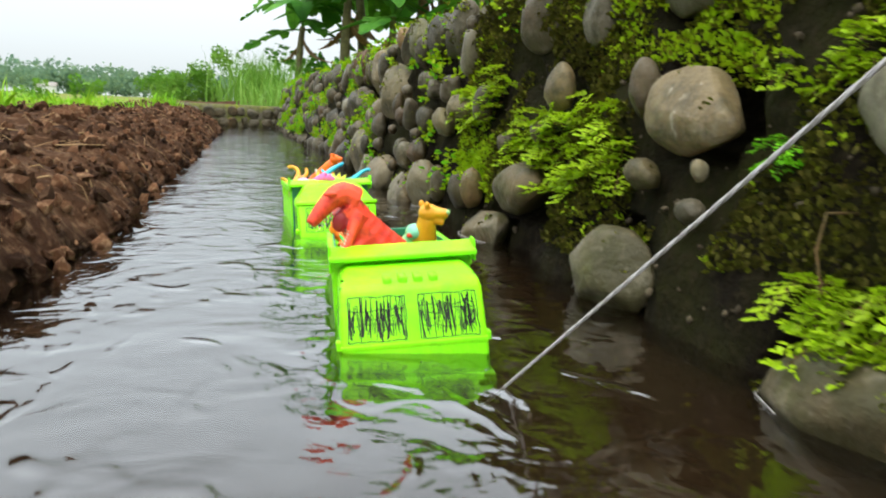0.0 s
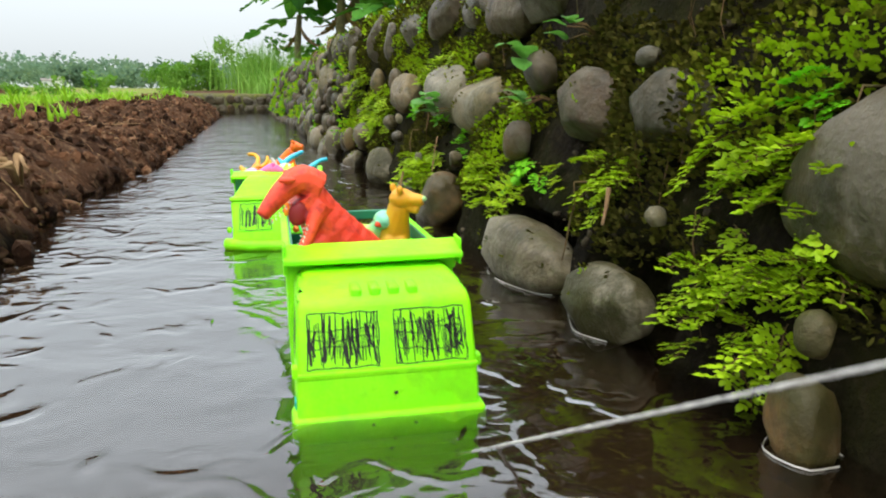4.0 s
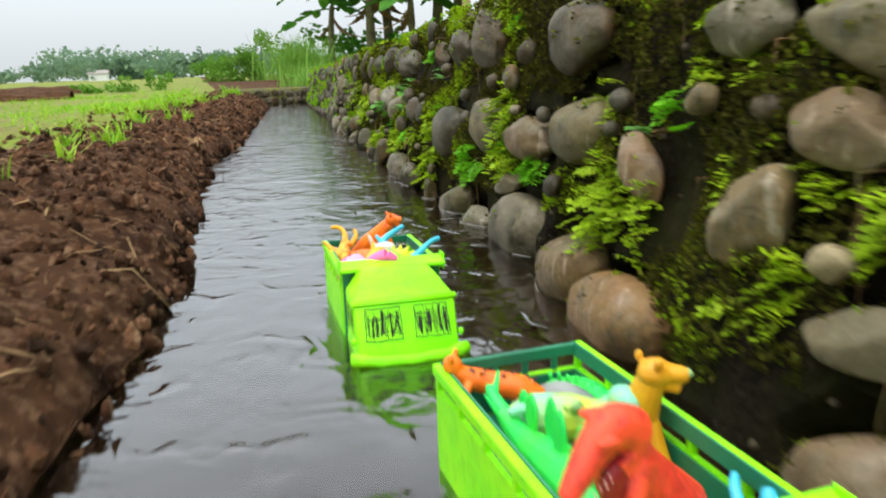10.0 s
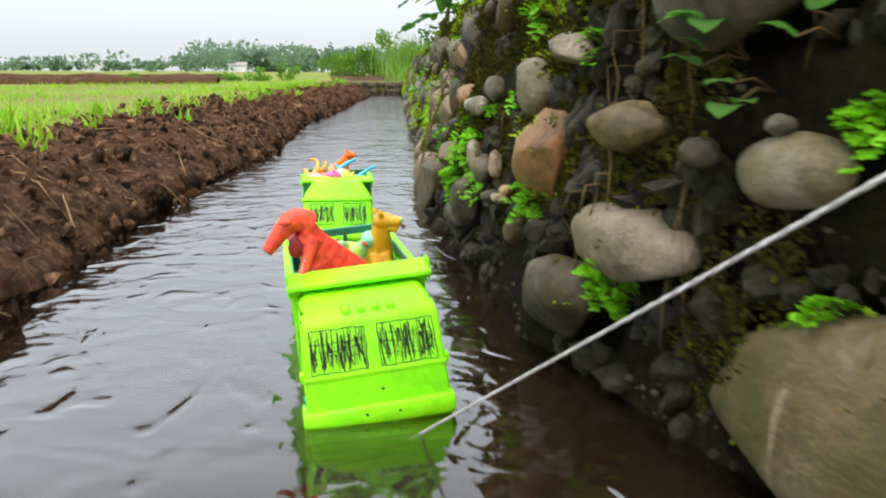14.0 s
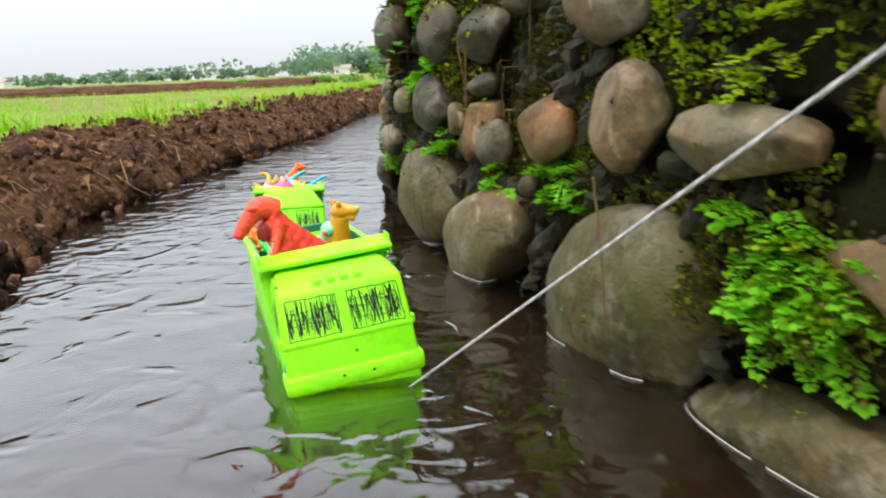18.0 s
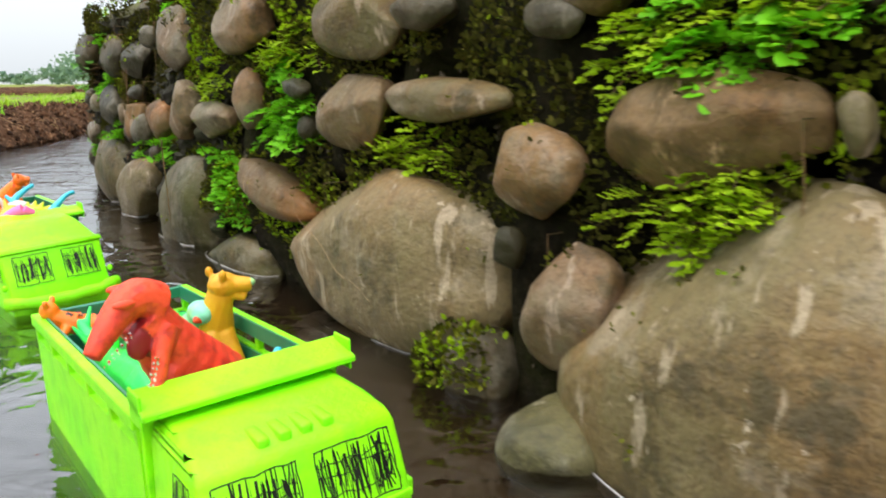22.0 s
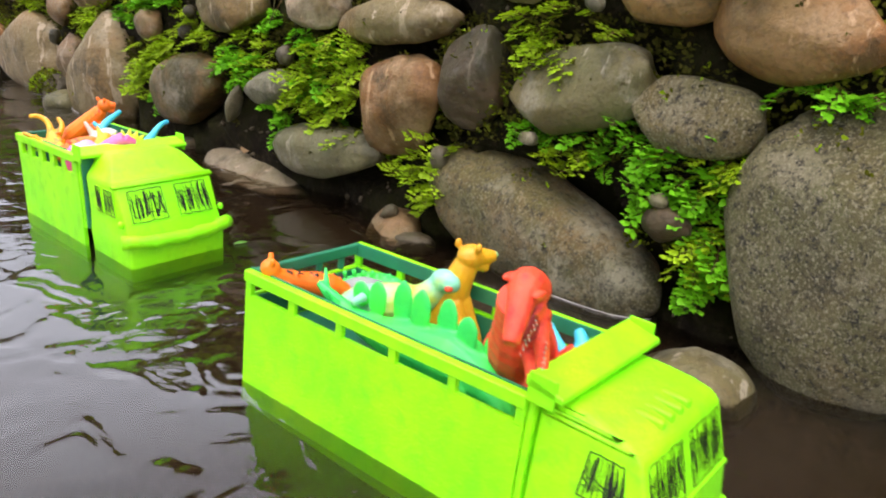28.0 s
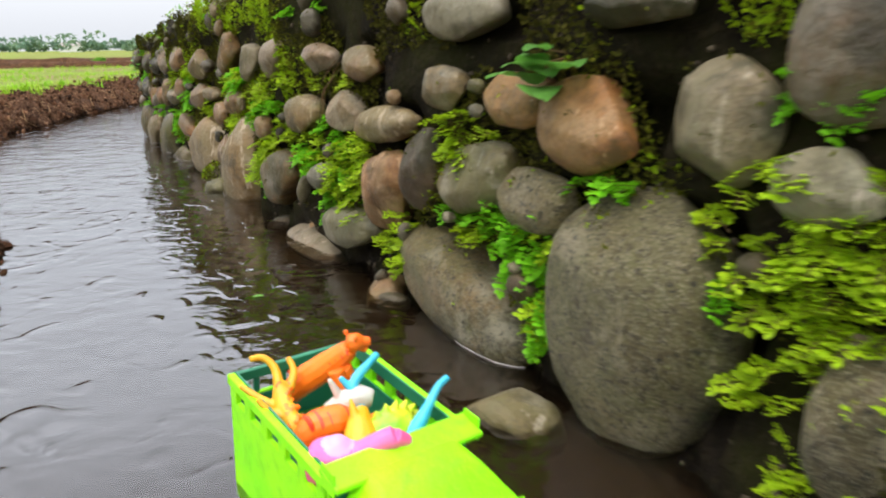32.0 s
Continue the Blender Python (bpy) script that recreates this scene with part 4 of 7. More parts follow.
def truck_bed(t, y0, y1, rail_a, rail_b, slot, posts, half=0.004, hw=0.0715):
    """Open bed from y0 (rear) to y1 (front): panels, posts and rails on three sides, dark inside."""
    def z_at(y, d):
        return rail_b + (rail_a - rail_b) * (y - y0) / (y1 - y0) + d
    bx("bed_floor", t, M_DARK, -hw + 0.004, hw - 0.004, y0, y1, 0.022, 0.028)
    for s in (-1, 1):
        o, i = s * hw, s * (hw - 0.005)
        m = s * (hw - 0.0070)
        bm = bmesh.new()
        prism(bm, [(o, y0, -0.05), (o, y1, -0.05), (o, y1, z_at(y1, -slot)), (o, y0, z_at(y0, -slot))],
              [(i, y0, -0.05), (i, y1, -0.05), (i, y1, z_at(y1, -slot)), (i, y0, z_at(y0, -slot))])
        part("side_panel", bm, M_LIME, t, smooth=False)
        bm = bmesh.new()
        prism(bm, [(i, y0 + 0.006, 0.03), (i, y1 - 0.006, 0.03), (i, y1 - 0.006, z_at(y1, -slot - 0.002)), (i, y0 + 0.006, z_at(y0, -slot - 0.002))],
              [(m, y0 + 0.006, 0.03), (m, y1 - 0.006, 0.03), (m, y1 - 0.006, z_at(y1, -slot - 0.002)), (m, y0 + 0.006, z_at(y0, -slot - 0.002))])
        part("inner_panel", bm, M_DARK, t, "dark green inner panel", smooth=False)
        oo = s * (hw + 0.003)
        bm = bmesh.new()
        prism(bm, [(oo, y0, z_at(y0, -0.011)), (oo, y1, z_at(y1, -0.011)), (oo, y1, z_at(y1, 0)), (oo, y0, z_at(y0, 0))],
              [(i, y0, z_at(y0, -0.011)), (i, y1, z_at(y1, -0.011)), (i, y1, z_at(y1, 0)), (i, y0, z_at(y0, 0))])
        bmesh.ops.bevel(bm, geom=list(bm.edges), offset=0.001, segments=1, affect="EDGES")
        part("rail", bm, M_LIME, t, smooth=False)
        bm = bmesh.new()
        prism(bm, [(i, y0, z_at(y0, -0.0125)), (i, y1, z_at(y1, -0.0125)), (i, y1, z_at(y1, 0.0006)), (i, y0, z_at(y0, 0.0006))],
              [(m, y0, z_at(y0, -0.0125)), (m, y1, z_at(y1, -0.0125)), (m, y1, z_at(y1, 0.0006)), (m, y0, z_at(y0, 0.0006))])
        part("rail_inside", bm, M_DARK, t, "dark green rail inside", smooth=False)
        for k in range(posts):
            y = y0 + 0.004 + (y1 - y0 - 0.008) * k / (posts - 1)
            y = min(max(y, y0 + half), y1 - half)
            bx("post", t, M_LIME, min(i, s * (hw + 0.0006)), max(i, s * (hw + 0.0006)), y - half, y + half, z_at(y, -slot - 0.002), z_at(y, -0.006))
    z = z_at(y0, 0)
    bx("tailgate", t, M_LIME, -hw + 0.005, hw - 0.005, y0, y0 + 0.005, -0.05, z - slot)
    bx("tailgate_inside", t, M_DARK, -hw + 0.006, hw - 0.006, y0 + 0.0052, y0 + 0.0068, 0.03, z - slot - 0.002)
    bx("tailgate_rail", t, M_DARK, -hw + 0.005, hw - 0.005, y0, y0 + 0.006, z - 0.011, z)
    for x in (-0.045, -0.015, 0.015, 0.045):
        bx("tailgate_post", t, M_DARK, x - 0.003, x + 0.003, y0, y0 + 0.005, z - slot, z - 0.011)


def make_truck_flat():
    t = new("toy_truck")
    tagged(t, "lime green toy dump truck with flat cab, scribbled windows, floating", "toy truck", "toy trucks in the canal")
    bm = bmesh.new()
    loft(bm, [(0.069, -0.1, -0.004, -0.055), (0.070, -0.1, -0.003, 0.004), (0.0685, -0.1, -0.0075, 0.036), (0.0665, -0.1, -0.023, 0.0855), (0.0650, -0.1, -0.031, 0.0905), (0.0630, -0.1, -0.042, 0.0935), (0.058, -0.099, -0.07, 0.0975)])
    cab = part("cab", bm, M_LIME, t)
    bm = bmesh.new()
    loft(bm, [(0.073, -0.03, 0.0005, -0.016), (0.0745, -0.032, 0.0025, -0.006), (0.0735, -0.03, 0.0005, 0.006)])
    bumper = part("bumper", bm, M_LIME, t)
    for x, z in ((-0.004, 0.02), (0.014, -0.002), (-0.018, -0.003)):
        bm = bmesh.new()
        blob(bm, (x, -0.0035 if z > 0.01 else 0.002, z), (0.0016, 0.0012, 0.0014), 2)
        part("hole", bm, M_INK, bumper, "small dark hole")
    bx("sill", t, M_LIME, -0.0685, 0.0685, -0.018, -0.0065, 0.0335, 0.0385, label="ridge under the windscreen")
    # sloping front face between z 0.040 and 0.081
    def face(x, v):
        return (x, -0.0092 - 0.0128 * v, 0.0395 + 0.0415 * v)
    pane(t, [face(0.062, 0.0), face(0.006, 0.0), face(0.006, 1.0), face(0.060, 1.0)], 3, 40)
    pane(t, [face(-0.004, 0.0), face(-0.062, 0.0), face(-0.060, 1.0), face(-0.004, 1.0)], 4, 42)
    for s in (-1, 1):
        c = [(s * 0.0692, -0.062, 0.044), (s * 0.0690, -0.026, 0.044), (s * 0.0668, -0.033, 0.079), (s * 0.0668, -0.058, 0.079)]
        pane(t, c if s > 0 else [c[1], c[0], c[3], c[2]], 6 + s, 18)
        bx("mirror_stub", t, M_LIME, min(s * 0.066, s * 0.0725), max(s * 0.066, s * 0.0725), -0.022, -0.012, 0.033, 0.042)
    for k in range(4):
        x = -0.022 + 0.0145 * k
        bm = bmesh.new()
        box(bm, x - 0.0042, x + 0.0042, -0.052, -0.030, 0.086, 0.0955, bevel=0.002)
        part("roof_rib", bm, M_LIME, t)
    bx("headboard", t, M_LIME, -0.0705, 0.0705, -0.107, -0.1015, 0.0, 0.107)
    bm = bmesh.new()
    prism(bm, [(-0.0745, -0.110, 0.1065), (0.0745, -0.110, 0.1065), (0.0745, -0.110, 0.1145), (-0.0745, -0.110, 0.1145)],
          [(-0.0745, -0.080, 0.1025), (0.0745, -0.080, 0.1025), (0.0745, -0.080, 0.1075), (-0.0745, -0.080, 0.1075)])
    bmesh.ops.bevel(bm, geom=list(bm.edges), offset=0.001, segments=1, affect="EDGES")
    part("canopy", bm, M_LIME, t, smooth=False)
    for s in (-1, 1):
        bx("canopy_end", t, M_LIME, min(s * 0.0725, s * 0.0745), max(s * 0.0725, s * 0.0745), -0.108, -0.086, 0.095, 0.118)
    bx("door_patch", t, M_TEAL, 0.0698, 0.0712, -0.03, -0.018, 0.006, 0.013, label="bare teal plastic patch")
    truck_bed(t, -0.416, -0.1075, 0.098, 0.086, 0.024, 6)
    return t


def make_truck_round():
    t = new("toy_truck")
    tagged(t, "lime green toy truck with domed cab and open side slots, floating", "toy truck", "toy trucks in the canal")
    bm = bmesh.new()
    loft(bm, [(0.066, -0.115, -0.008, -0.055), (0.068, -0.115, -0.006, 0.0), (0.066, -0.115, -0.014, 0.026), (0.0675, -0.115, -0.034, 0.075), (0.063, -0.115, -0.048, 0.081), (0.051, -0.114, -0.072, 0.099), (0.044, -0.113, -0.084, 0.1045)])
    part("cab", bm, M_LIME, t)
    bm = bmesh.new()
    rings = []
    for k in range(13):
        x = -0.076 + 0.152 * k / 12
        e = abs(x) / 0.076
        rings.append((x, 0.012 - 0.012 * e ** 3, -0.004 + 0.004 * e ** 2 + 0.001 * math.sin(k * 1.9), 0.009 + 0.0012 * math.sin(k * 2.3)))
    tube(bm, [(r[0], r[1] - 0.009, r[2] + 0.010) for r in rings], [r[3] for r in rings], 8)
    part("bumper", bm, M_LIME, t, "bent protruding bumper lip")
    bm = bmesh.new()
    prism(bm, [(-0.071, -0.042, 0.0725), (0.071, -0.042, 0.0725), (0.071, -0.042, 0.0785), (-0.071, -0.042, 0.0785)],
          [(-0.0695, -0.031, 0.0715), (0.0695, -0.031, 0.0715), (0.0695, -0.031, 0.0765), (-0.0695, -0.031, 0.0765)])
    bmesh.ops.bevel(bm, geom=list(bm.edges), offset=0.0015, segments=2, affect="EDGES")
    part("roof_edge", bm, M_LIME, t)
    def face(x, v):
        return (x, -0.0135 - 0.0195 * v, 0.0275 + 0.0455 * v)
    pane(t, [face(0.057, 0.02), face(0.007, 0.02), face(0.007, 0.9), face(0.055, 0.9)], 13, 30)
    pane(t, [face(-0.009, 0.02), face(-0.057, 0.02), face(-0.055, 0.9), face(-0.009, 0.9)], 14, 30)
    for s in (-1, 1):
        for y0, y1 in ((-0.062, -0.036), (-0.085, -0.070)):
            c = [(s * 0.0680, y0, 0.034), (s * 0.0680, y1, 0.034), (s * 0.0685, y1 - 0.004, 0.068), (s * 0.0685, y0, 0.068)]
            pane(t, c if s > 0 else [c[1], c[0], c[3], c[2]], 16 + s + int(y0 * 1000), 12)
        bm = bmesh.new()
        blob(bm, (s * 0.071, -0.018, 0.030), (0.004, 0.004, 0.005), 2)
        part("mirror_stub", bm, M_LIME, t)
        bx("headboard_support", t, M_DARK, min(s * 0.052, s * 0.069), max(s * 0.052, s * 0.069), -0.122, -0.118, 0.0, 0.103, label="dark green upright")
    bx("headboard", t, M_LIME, -0.0705, 0.0705, -0.1275, -0.1225, 0.0, 0.104)
    bm = bmesh.new()
    prism(bm, [(-0.0750, -0.132, 0.1025), (0.0750, -0.132, 0.1025), (0.0750, -0.132, 0.1095), (-0.0750, -0.132, 0.1095)],
          [(-0.0745, -0.103, 0.0985), (0.0745, -0.103, 0.0985), (0.0745, -0.103, 0.1035), (-0.0745, -0.103, 0.1035)])
    bmesh.ops.bevel(bm, geom=list(bm.edges), offset=0.001, segments=1, affect="EDGES")
    part("canopy", bm, M_LIME, t, smooth=False)
    for s in (-1, 1):
        bx("canopy_end", t, M_LIME, min(s * 0.0725, s * 0.0745), max(s * 0.0725, s * 0.0745), -0.13, -0.108, 0.092, 0.115)
    bm = bmesh.new()
    blob(bm, (0.006, -0.0185, 0.031), (0.003, 0.0015, 0.0025), 2)
    part("chip", bm, M_TEAL, t, "bare teal plastic chip")
    truck_bed(t, -0.327, -0.128, 0.100, 0.098, 0.028, 6, 0.0075)
    return t


truck_a = make_truck_flat()
truck_b = make_truck_round()
TOY_SIZE = 0.89
truck_a.scale = truck_b.scale = (TOY_SIZE,) * 3


# ---- toy animals riding in the beds ----
def creature(name, label, category, truck, mats, pieces, sink=0.0, shift=(0, 0, 0), size=1.0, about=(0, 0, 0), grain=0.0015):
    """A moulded rubber animal: bodies and lumps fused into one skin, painted where the marks of other colours lie.
    pieces: (material, points, radii) or (material, centre, size)."""
    bm = bmesh.new()
    marks = []
    for mi, a, b in pieces:
        if isinstance(a[0], (tuple, list)):
            tube(bm, a, b, 12)
            if mi:
                marks += [(mi, Vector(p), Vector((r, r, r)) * 1.15) for p, r in zip(a, b)]
        else:
            blob(bm, a, b, 2)
            if mi:
                marks.append((mi, Vector(a), Vector(b) * 1.25))
    bmesh.ops.recalc_face_normals(bm, faces=bm.faces[:])
    rough = mesh_object("rough_shape", bm, mats[0])
    fuse = rough.modifiers.new("fuse", "REMESH")
    fuse.mode, fuse.voxel_size = "VOXEL", grain
    relax = rough.modifiers.new("relax", "SMOOTH")
    relax.factor, relax.iterations = 0.5, 2
    me = bpy.data.meshes.new_from_object(rough.evaluated_get(bpy.context.evaluated_depsgraph_get()))
    bpy.data.objects.remove(rough)
    me.materials.clear()
    for m in mats:
        me.materials.append(m)
    index = [0] * len(me.polygons)
    for mi, c, r in marks:
        for f in me.polygons:
            d = f.center - c
            if abs(d.x) < r.x and abs(d.y) < r.y and abs(d.z) < r.z and (d.x / r.x) ** 2 + (d.y / r.y) ** 2 + (d.z / r.z) ** 2 < 1:
                index[f.index] = mi
    me.polygons.foreach_set("material_index", index)
    me.polygons.foreach_set("use_smooth", [True] * len(index))
    for v in me.vertices:
        p = v.co.copy()
        p.z -= sink * min(1, max(0, (p.z - 0.03) / 0.05))
        v.co = Vector(about) + (p - Vector(about)) * size + Vector(shift)
    me.update()
    me.name = name
    ob = new(name, me)
    ob.scale = (TOY_SIZE,) * 3
    tagged(ob, label, category, "toy animals on the trucks")
    riders.append((truck, ob))
    return ob


riders = []


def smooth_line(pts, n=14):
    """Points along a smooth line through the given ones."""
    pts = [Vector(p) for p in pts]
    out = []
    for i in range(n):
        s = i / (n - 1) * (len(pts) - 1)
        k = min(int(s), len(pts) - 2)
        f = s - k
        p0, p1, p2, p3 = pts[max(k - 1, 0)], pts[k], pts[k + 1], pts[min(k + 2, len(pts) - 1)]
        out.append(tuple(0.5 * (2 * p1 + (p2 - p0) * f + (2 * p0 - 5 * p1 + 4 * p2 - p3) * f * f + (3 * p1 - p0 - 3 * p2 + p3) * f ** 3)))
    return out


def radii(vals, n=14):
    return [float(np.interp(i / (n - 1), np.linspace(0, 1, len(vals)), vals)) for i in range(n)]


# red dinosaur with open jaws
body = smooth_line([(-0.034, -0.182, 0.036), (-0.016, -0.168, 0.060), (0.006, -0.155, 0.086), (0.026, -0.146, 0.110), (0.042, -0.140, 0.134), (0.054, -0.136, 0.154)], 40)
rex = [(0, body, [r * (1 + (0.02 if i % 3 == 0 else -0.01)) for i, r in enumerate(radii([0.014, 0.025, 0.029, 0.025, 0.0195, 0.017], 40))]),
       (0, smooth_line([(0.044, -0.136, 0.158), (0.057, -0.131, 0.166), (0.070, -0.126, 0.159), (0.081, -0.121, 0.148), (0.090, -0.117, 0.138)], 14), radii([0.016, 0.0130, 0.0100, 0.0080, 0.0055], 14)),
       (0, smooth_line([(0.042, -0.129, 0.142), (0.048, -0.119, 0.129), (0.053, -0.112, 0.117), (0.058, -0.107, 0.108)], 10), radii([0.012, 0.0062, 0.005, 0.0035], 10)),
       (1, (0.054, -0.126, 0.140), (0.009, 0.0045, 0.012)), (1, (0.061, -0.121, 0.137), (0.008, 0.003, 0.010)),
       (0, (0.068, -0.114, 0.168), (0.008, 0.003, 0.003)), (0, (0.064, -0.142, 0.171), (0.008, 0.003, 0.003)),
       (0, smooth_line([(0.004, -0.122, 0.104), (0.000, -0.112, 0.094), (-0.004, -0.110, 0.080)], 7), radii([0.009, 0.006, 0.0035], 7)),
       (0, smooth_line([(0.040, -0.128, 0.112), (0.054, -0.116, 0.104), (0.062, -0.112, 0.092), (0.066, -0.112, 0.080)], 9), radii([0.009, 0.006, 0.0045, 0.003], 9)),
       (0, smooth_line([(0.010, -0.135, 0.085), (0.026, -0.122, 0.062), (0.022, -0.120, 0.030)], 8), radii([0.022, 0.014, 0.010], 8)),
       (0, smooth_line([(-0.008, -0.178, 0.080), (0.004, -0.186, 0.055), (0.000, -0.184, 0.030)], 8), radii([0.020, 0.014, 0.010], 8))]
for k in range(7):
    f = k / 6
    rex.append((2, smooth_line([(0.067 + 0.018 * f, -0.1145 + 0.002 * f, 0.150 - 0.016 * f), (0.0655 + 0.018 * f, -0.112 + 0.002 * f, 0.1435 - 0.016 * f)], 3), [0.0011, 0.0009, 0.0005]))
    rex.append((2, smooth_line([(0.052 + 0.008 * f, -0.111 + 0.004 * f, 0.130 - 0.019 * f), (0.0575 + 0.008 * f, -0.109 + 0.004 * f, 0.132 - 0.019 * f)], 3), [0.0011, 0.0009, 0.0005]))
creature("toy_dinosaur", "red rubber tyrant dinosaur toy with wide open jaws", "toy dinosaur", "a", [M_RED, M_MOUTH, M_PALE], rex, grain=0.0013)

creature("toy_lioness", "mustard yellow rubber lioness toy sitting upright", "toy lioness", "a", [M_YELLOW, M_MINT, M_MOUTH], [
    (0, smooth_line([(-0.030, -0.262, 0.038), (-0.030, -0.250, 0.066), (-0.032, -0.238, 0.092), (-0.034, -0.230, 0.116), (-0.036, -0.226, 0.132)], 14), radii([0.019, 0.021, 0.018, 0.0135, 0.011])),
    (0, (-0.039, -0.224, 0.139), (0.0145, 0.0125, 0.0115)),
    (0, smooth_line([(-0.044, -0.221, 0.139), (-0.060, -0.213, 0.138)], 5), radii([0.009, 0.0055], 5)), (1, (-0.0605, -0.213, 0.140), (0.003, 0.004, 0.003)),
    (0, smooth_line([(-0.044, -0.221, 0.131), (-0.055, -0.215, 0.127)], 4), radii([0.006, 0.004], 4)),
    (0, (-0.031, -0.234, 0.150), (0.004, 0.003, 0.005)), (0, (-0.035, -0.214, 0.150), (0.004, 0.003, 0.005)),
    (0, smooth_line([(-0.036, -0.226, 0.095), (-0.042, -0.212, 0.062), (-0.042, -0.206, 0.030)], 8), radii([0.010, 0.007, 0.0065], 8)),
    (0, smooth_line([(-0.026, -0.228, 0.095), (-0.024, -0.212, 0.062), (-0.022, -0.206, 0.030)], 8), radii([0.010, 0.007, 0.0065], 8))], sink=0.014, shift=(-0.013, -0.033, 0))

plates = []
for k in range(7):
    y = -0.165 - 0.024 * k
    h = 0.017 * math.sin(math.pi * (k + 1) / 8) + 0.006
    plates.append((0, (0.030 + 0.005 * (k % 2), y, 0.088 + h * 0.6 - 0.001 * k), (0.0028, 0.011, h)))
creature("toy_dinosaur", "bright green rubber plated dinosaur toy lying along the bed side", "toy dinosaur", "a", [M_GREENTOY], [
    (0, smooth_line([(0.044, -0.135, 0.052), (0.036, -0.16, 0.064), (0.030, -0.20, 0.070), (0.032, -0.25, 0.066), (0.040, -0.30, 0.070), (0.048, -0.345, 0.092)], 18), radii([0.008, 0.017, 0.026, 0.021, 0.010, 0.003], 18)),
    (0, smooth_line([(0.046, -0.315, 0.075), (0.058, -0.325, 0.095)], 4), radii([0.004, 0.0015], 4)),
    (0, smooth_line([(0.046, -0.335, 0.083), (0.036, -0.35, 0.102)], 4), radii([0.004, 0.0015], 4)),
    (0, smooth_line([(0.05, -0.18, 0.06), (0.060, -0.175, 0.045), (0.06, -0.17, 0.03)], 5), radii([0.010, 0.007, 0.006], 5)),
    (0, smooth_line([(0.02, -0.22, 0.06), (0.012, -0.215, 0.045), (0.01, -0.21, 0.03)], 5), radii([0.010, 0.007, 0.006], 5))] + plates)

creature("toy_dinosaur", "pale mint and yellow rubber dinosaur toy lying on its side", "toy dinosaur", "a", [M_MINT, M_RED], [
    (0, smooth_line([(0.040, -0.335, 0.060), (0.018, -0.325, 0.070), (-0.006, -0.305, 0.072), (-0.024, -0.285, 0.080), (-0.034, -0.275, 0.094)], 16), radii([0.006, 0.017, 0.021, 0.014, 0.011], 16)),
    (0, (-0.034, -0.268, 0.101), (0.012, 0.016, 0.011)), (1, (-0.026, -0.258, 0.098), (0.004, 0.003, 0.003)),
    (0, smooth_line([(0.018, -0.318, 0.075), (0.030, -0.305, 0.088), (0.046, -0.305, 0.086)], 6), radii([0.007, 0.005, 0.003], 6)),
    (0, smooth_line([(-0.008, -0.30, 0.080), (-0.002, -0.285, 0.094), (0.010, -0.28, 0.096)], 6), radii([0.007, 0.005, 0.003], 6))])

leo = [(0, smooth_line([(0.062, -0.392, 0.088), (0.05, -0.39, 0.080), (0.03, -0.385, 0.073), (0.008, -0.378, 0.068), (-0.012, -0.37, 0.058)], 14), radii([0.007, 0.010, 0.011, 0.0125, 0.009])),
       (0, (0.062, -0.394, 0.092), (0.009, 0.010, 0.009)), (0, (0.066, -0.386, 0.101), (0.003, 0.003, 0.004)), (0, (0.057, -0.400, 0.101), (0.003, 0.003, 0.004)),
       (0, smooth_line([(0.050, -0.384, 0.077), (0.058, -0.374, 0.072)], 4), radii([0.005, 0.004], 4))]
rl = random.Random(8)
for k in range(26):
    f = rl.random()
    leo.append((1, (0.052 - 0.062 * f, -0.389 + 0.018 * f + 0.0085 * rl.uniform(-1, 1), 0.090 - 0.013 * f - 0.002 * rl.random()), (0.0016, 0.0016, 0.0016)))
creature("toy_leopard", "orange rubber leopard toy with black spots lying across the rear", "toy leopard", "a", [M_ORANGE, M_BLACKSPOT], leo)
creature("toy_rhinoceros", "grey rubber rhinoceros toy lying in the rear corner", "toy rhinoceros", "a", [M_GREY], [
    (0, smooth_line([(-0.015, -0.385, 0.050), (-0.028, -0.366, 0.058), (-0.040, -0.342, 0.056), (-0.044, -0.322, 0.048)], 12), radii([0.010, 0.015, 0.014, 0.008], 12)),
    (0, smooth_line([(-0.044, -0.322, 0.052), (-0.045, -0.314, 0.066)], 4), radii([0.005, 0.001], 4))])
creature("toy_dinosaur", "bright green rubber ridged dinosaur toy wedged in the rear corner", "toy dinosaur", "a", [M_GREENTOY], [
    (0, smooth_line([(-0.030, -0.395, 0.052), (-0.048, -0.378, 0.060), (-0.058, -0.350, 0.062), (-0.060, -0.322, 0.054)], 12), radii([0.007, 0.0095, 0.0095, 0.006], 12))] +
    [(0, (-0.032 - 0.028 * math.sin(k * 0.18), -0.394 + 0.0082 * k, 0.066 + 0.004 * math.sin(k * 0.39) + 0.0015 * (k % 2)), (0.0022, 0.0036, 0.0042)) for k in range(9)])
creature("toy_dinosaur", "blue violet rubber dinosaur toy tucked behind the headboard", "toy dinosaur", "a", [M_BLUE], [
    (0, smooth_line([(-0.02, -0.15, 0.045), (-0.038, -0.14, 0.062), (-0.055, -0.135, 0.080), (-0.062, -0.145, 0.094)], 12), radii([0.010, 0.014, 0.008, 0.004], 12)),
    (0, smooth_line([(-0.045, -0.14, 0.07), (-0.05, -0.16, 0.086), (-0.058, -0.17, 0.09)], 5), radii([0.006, 0.004, 0.003], 5))])

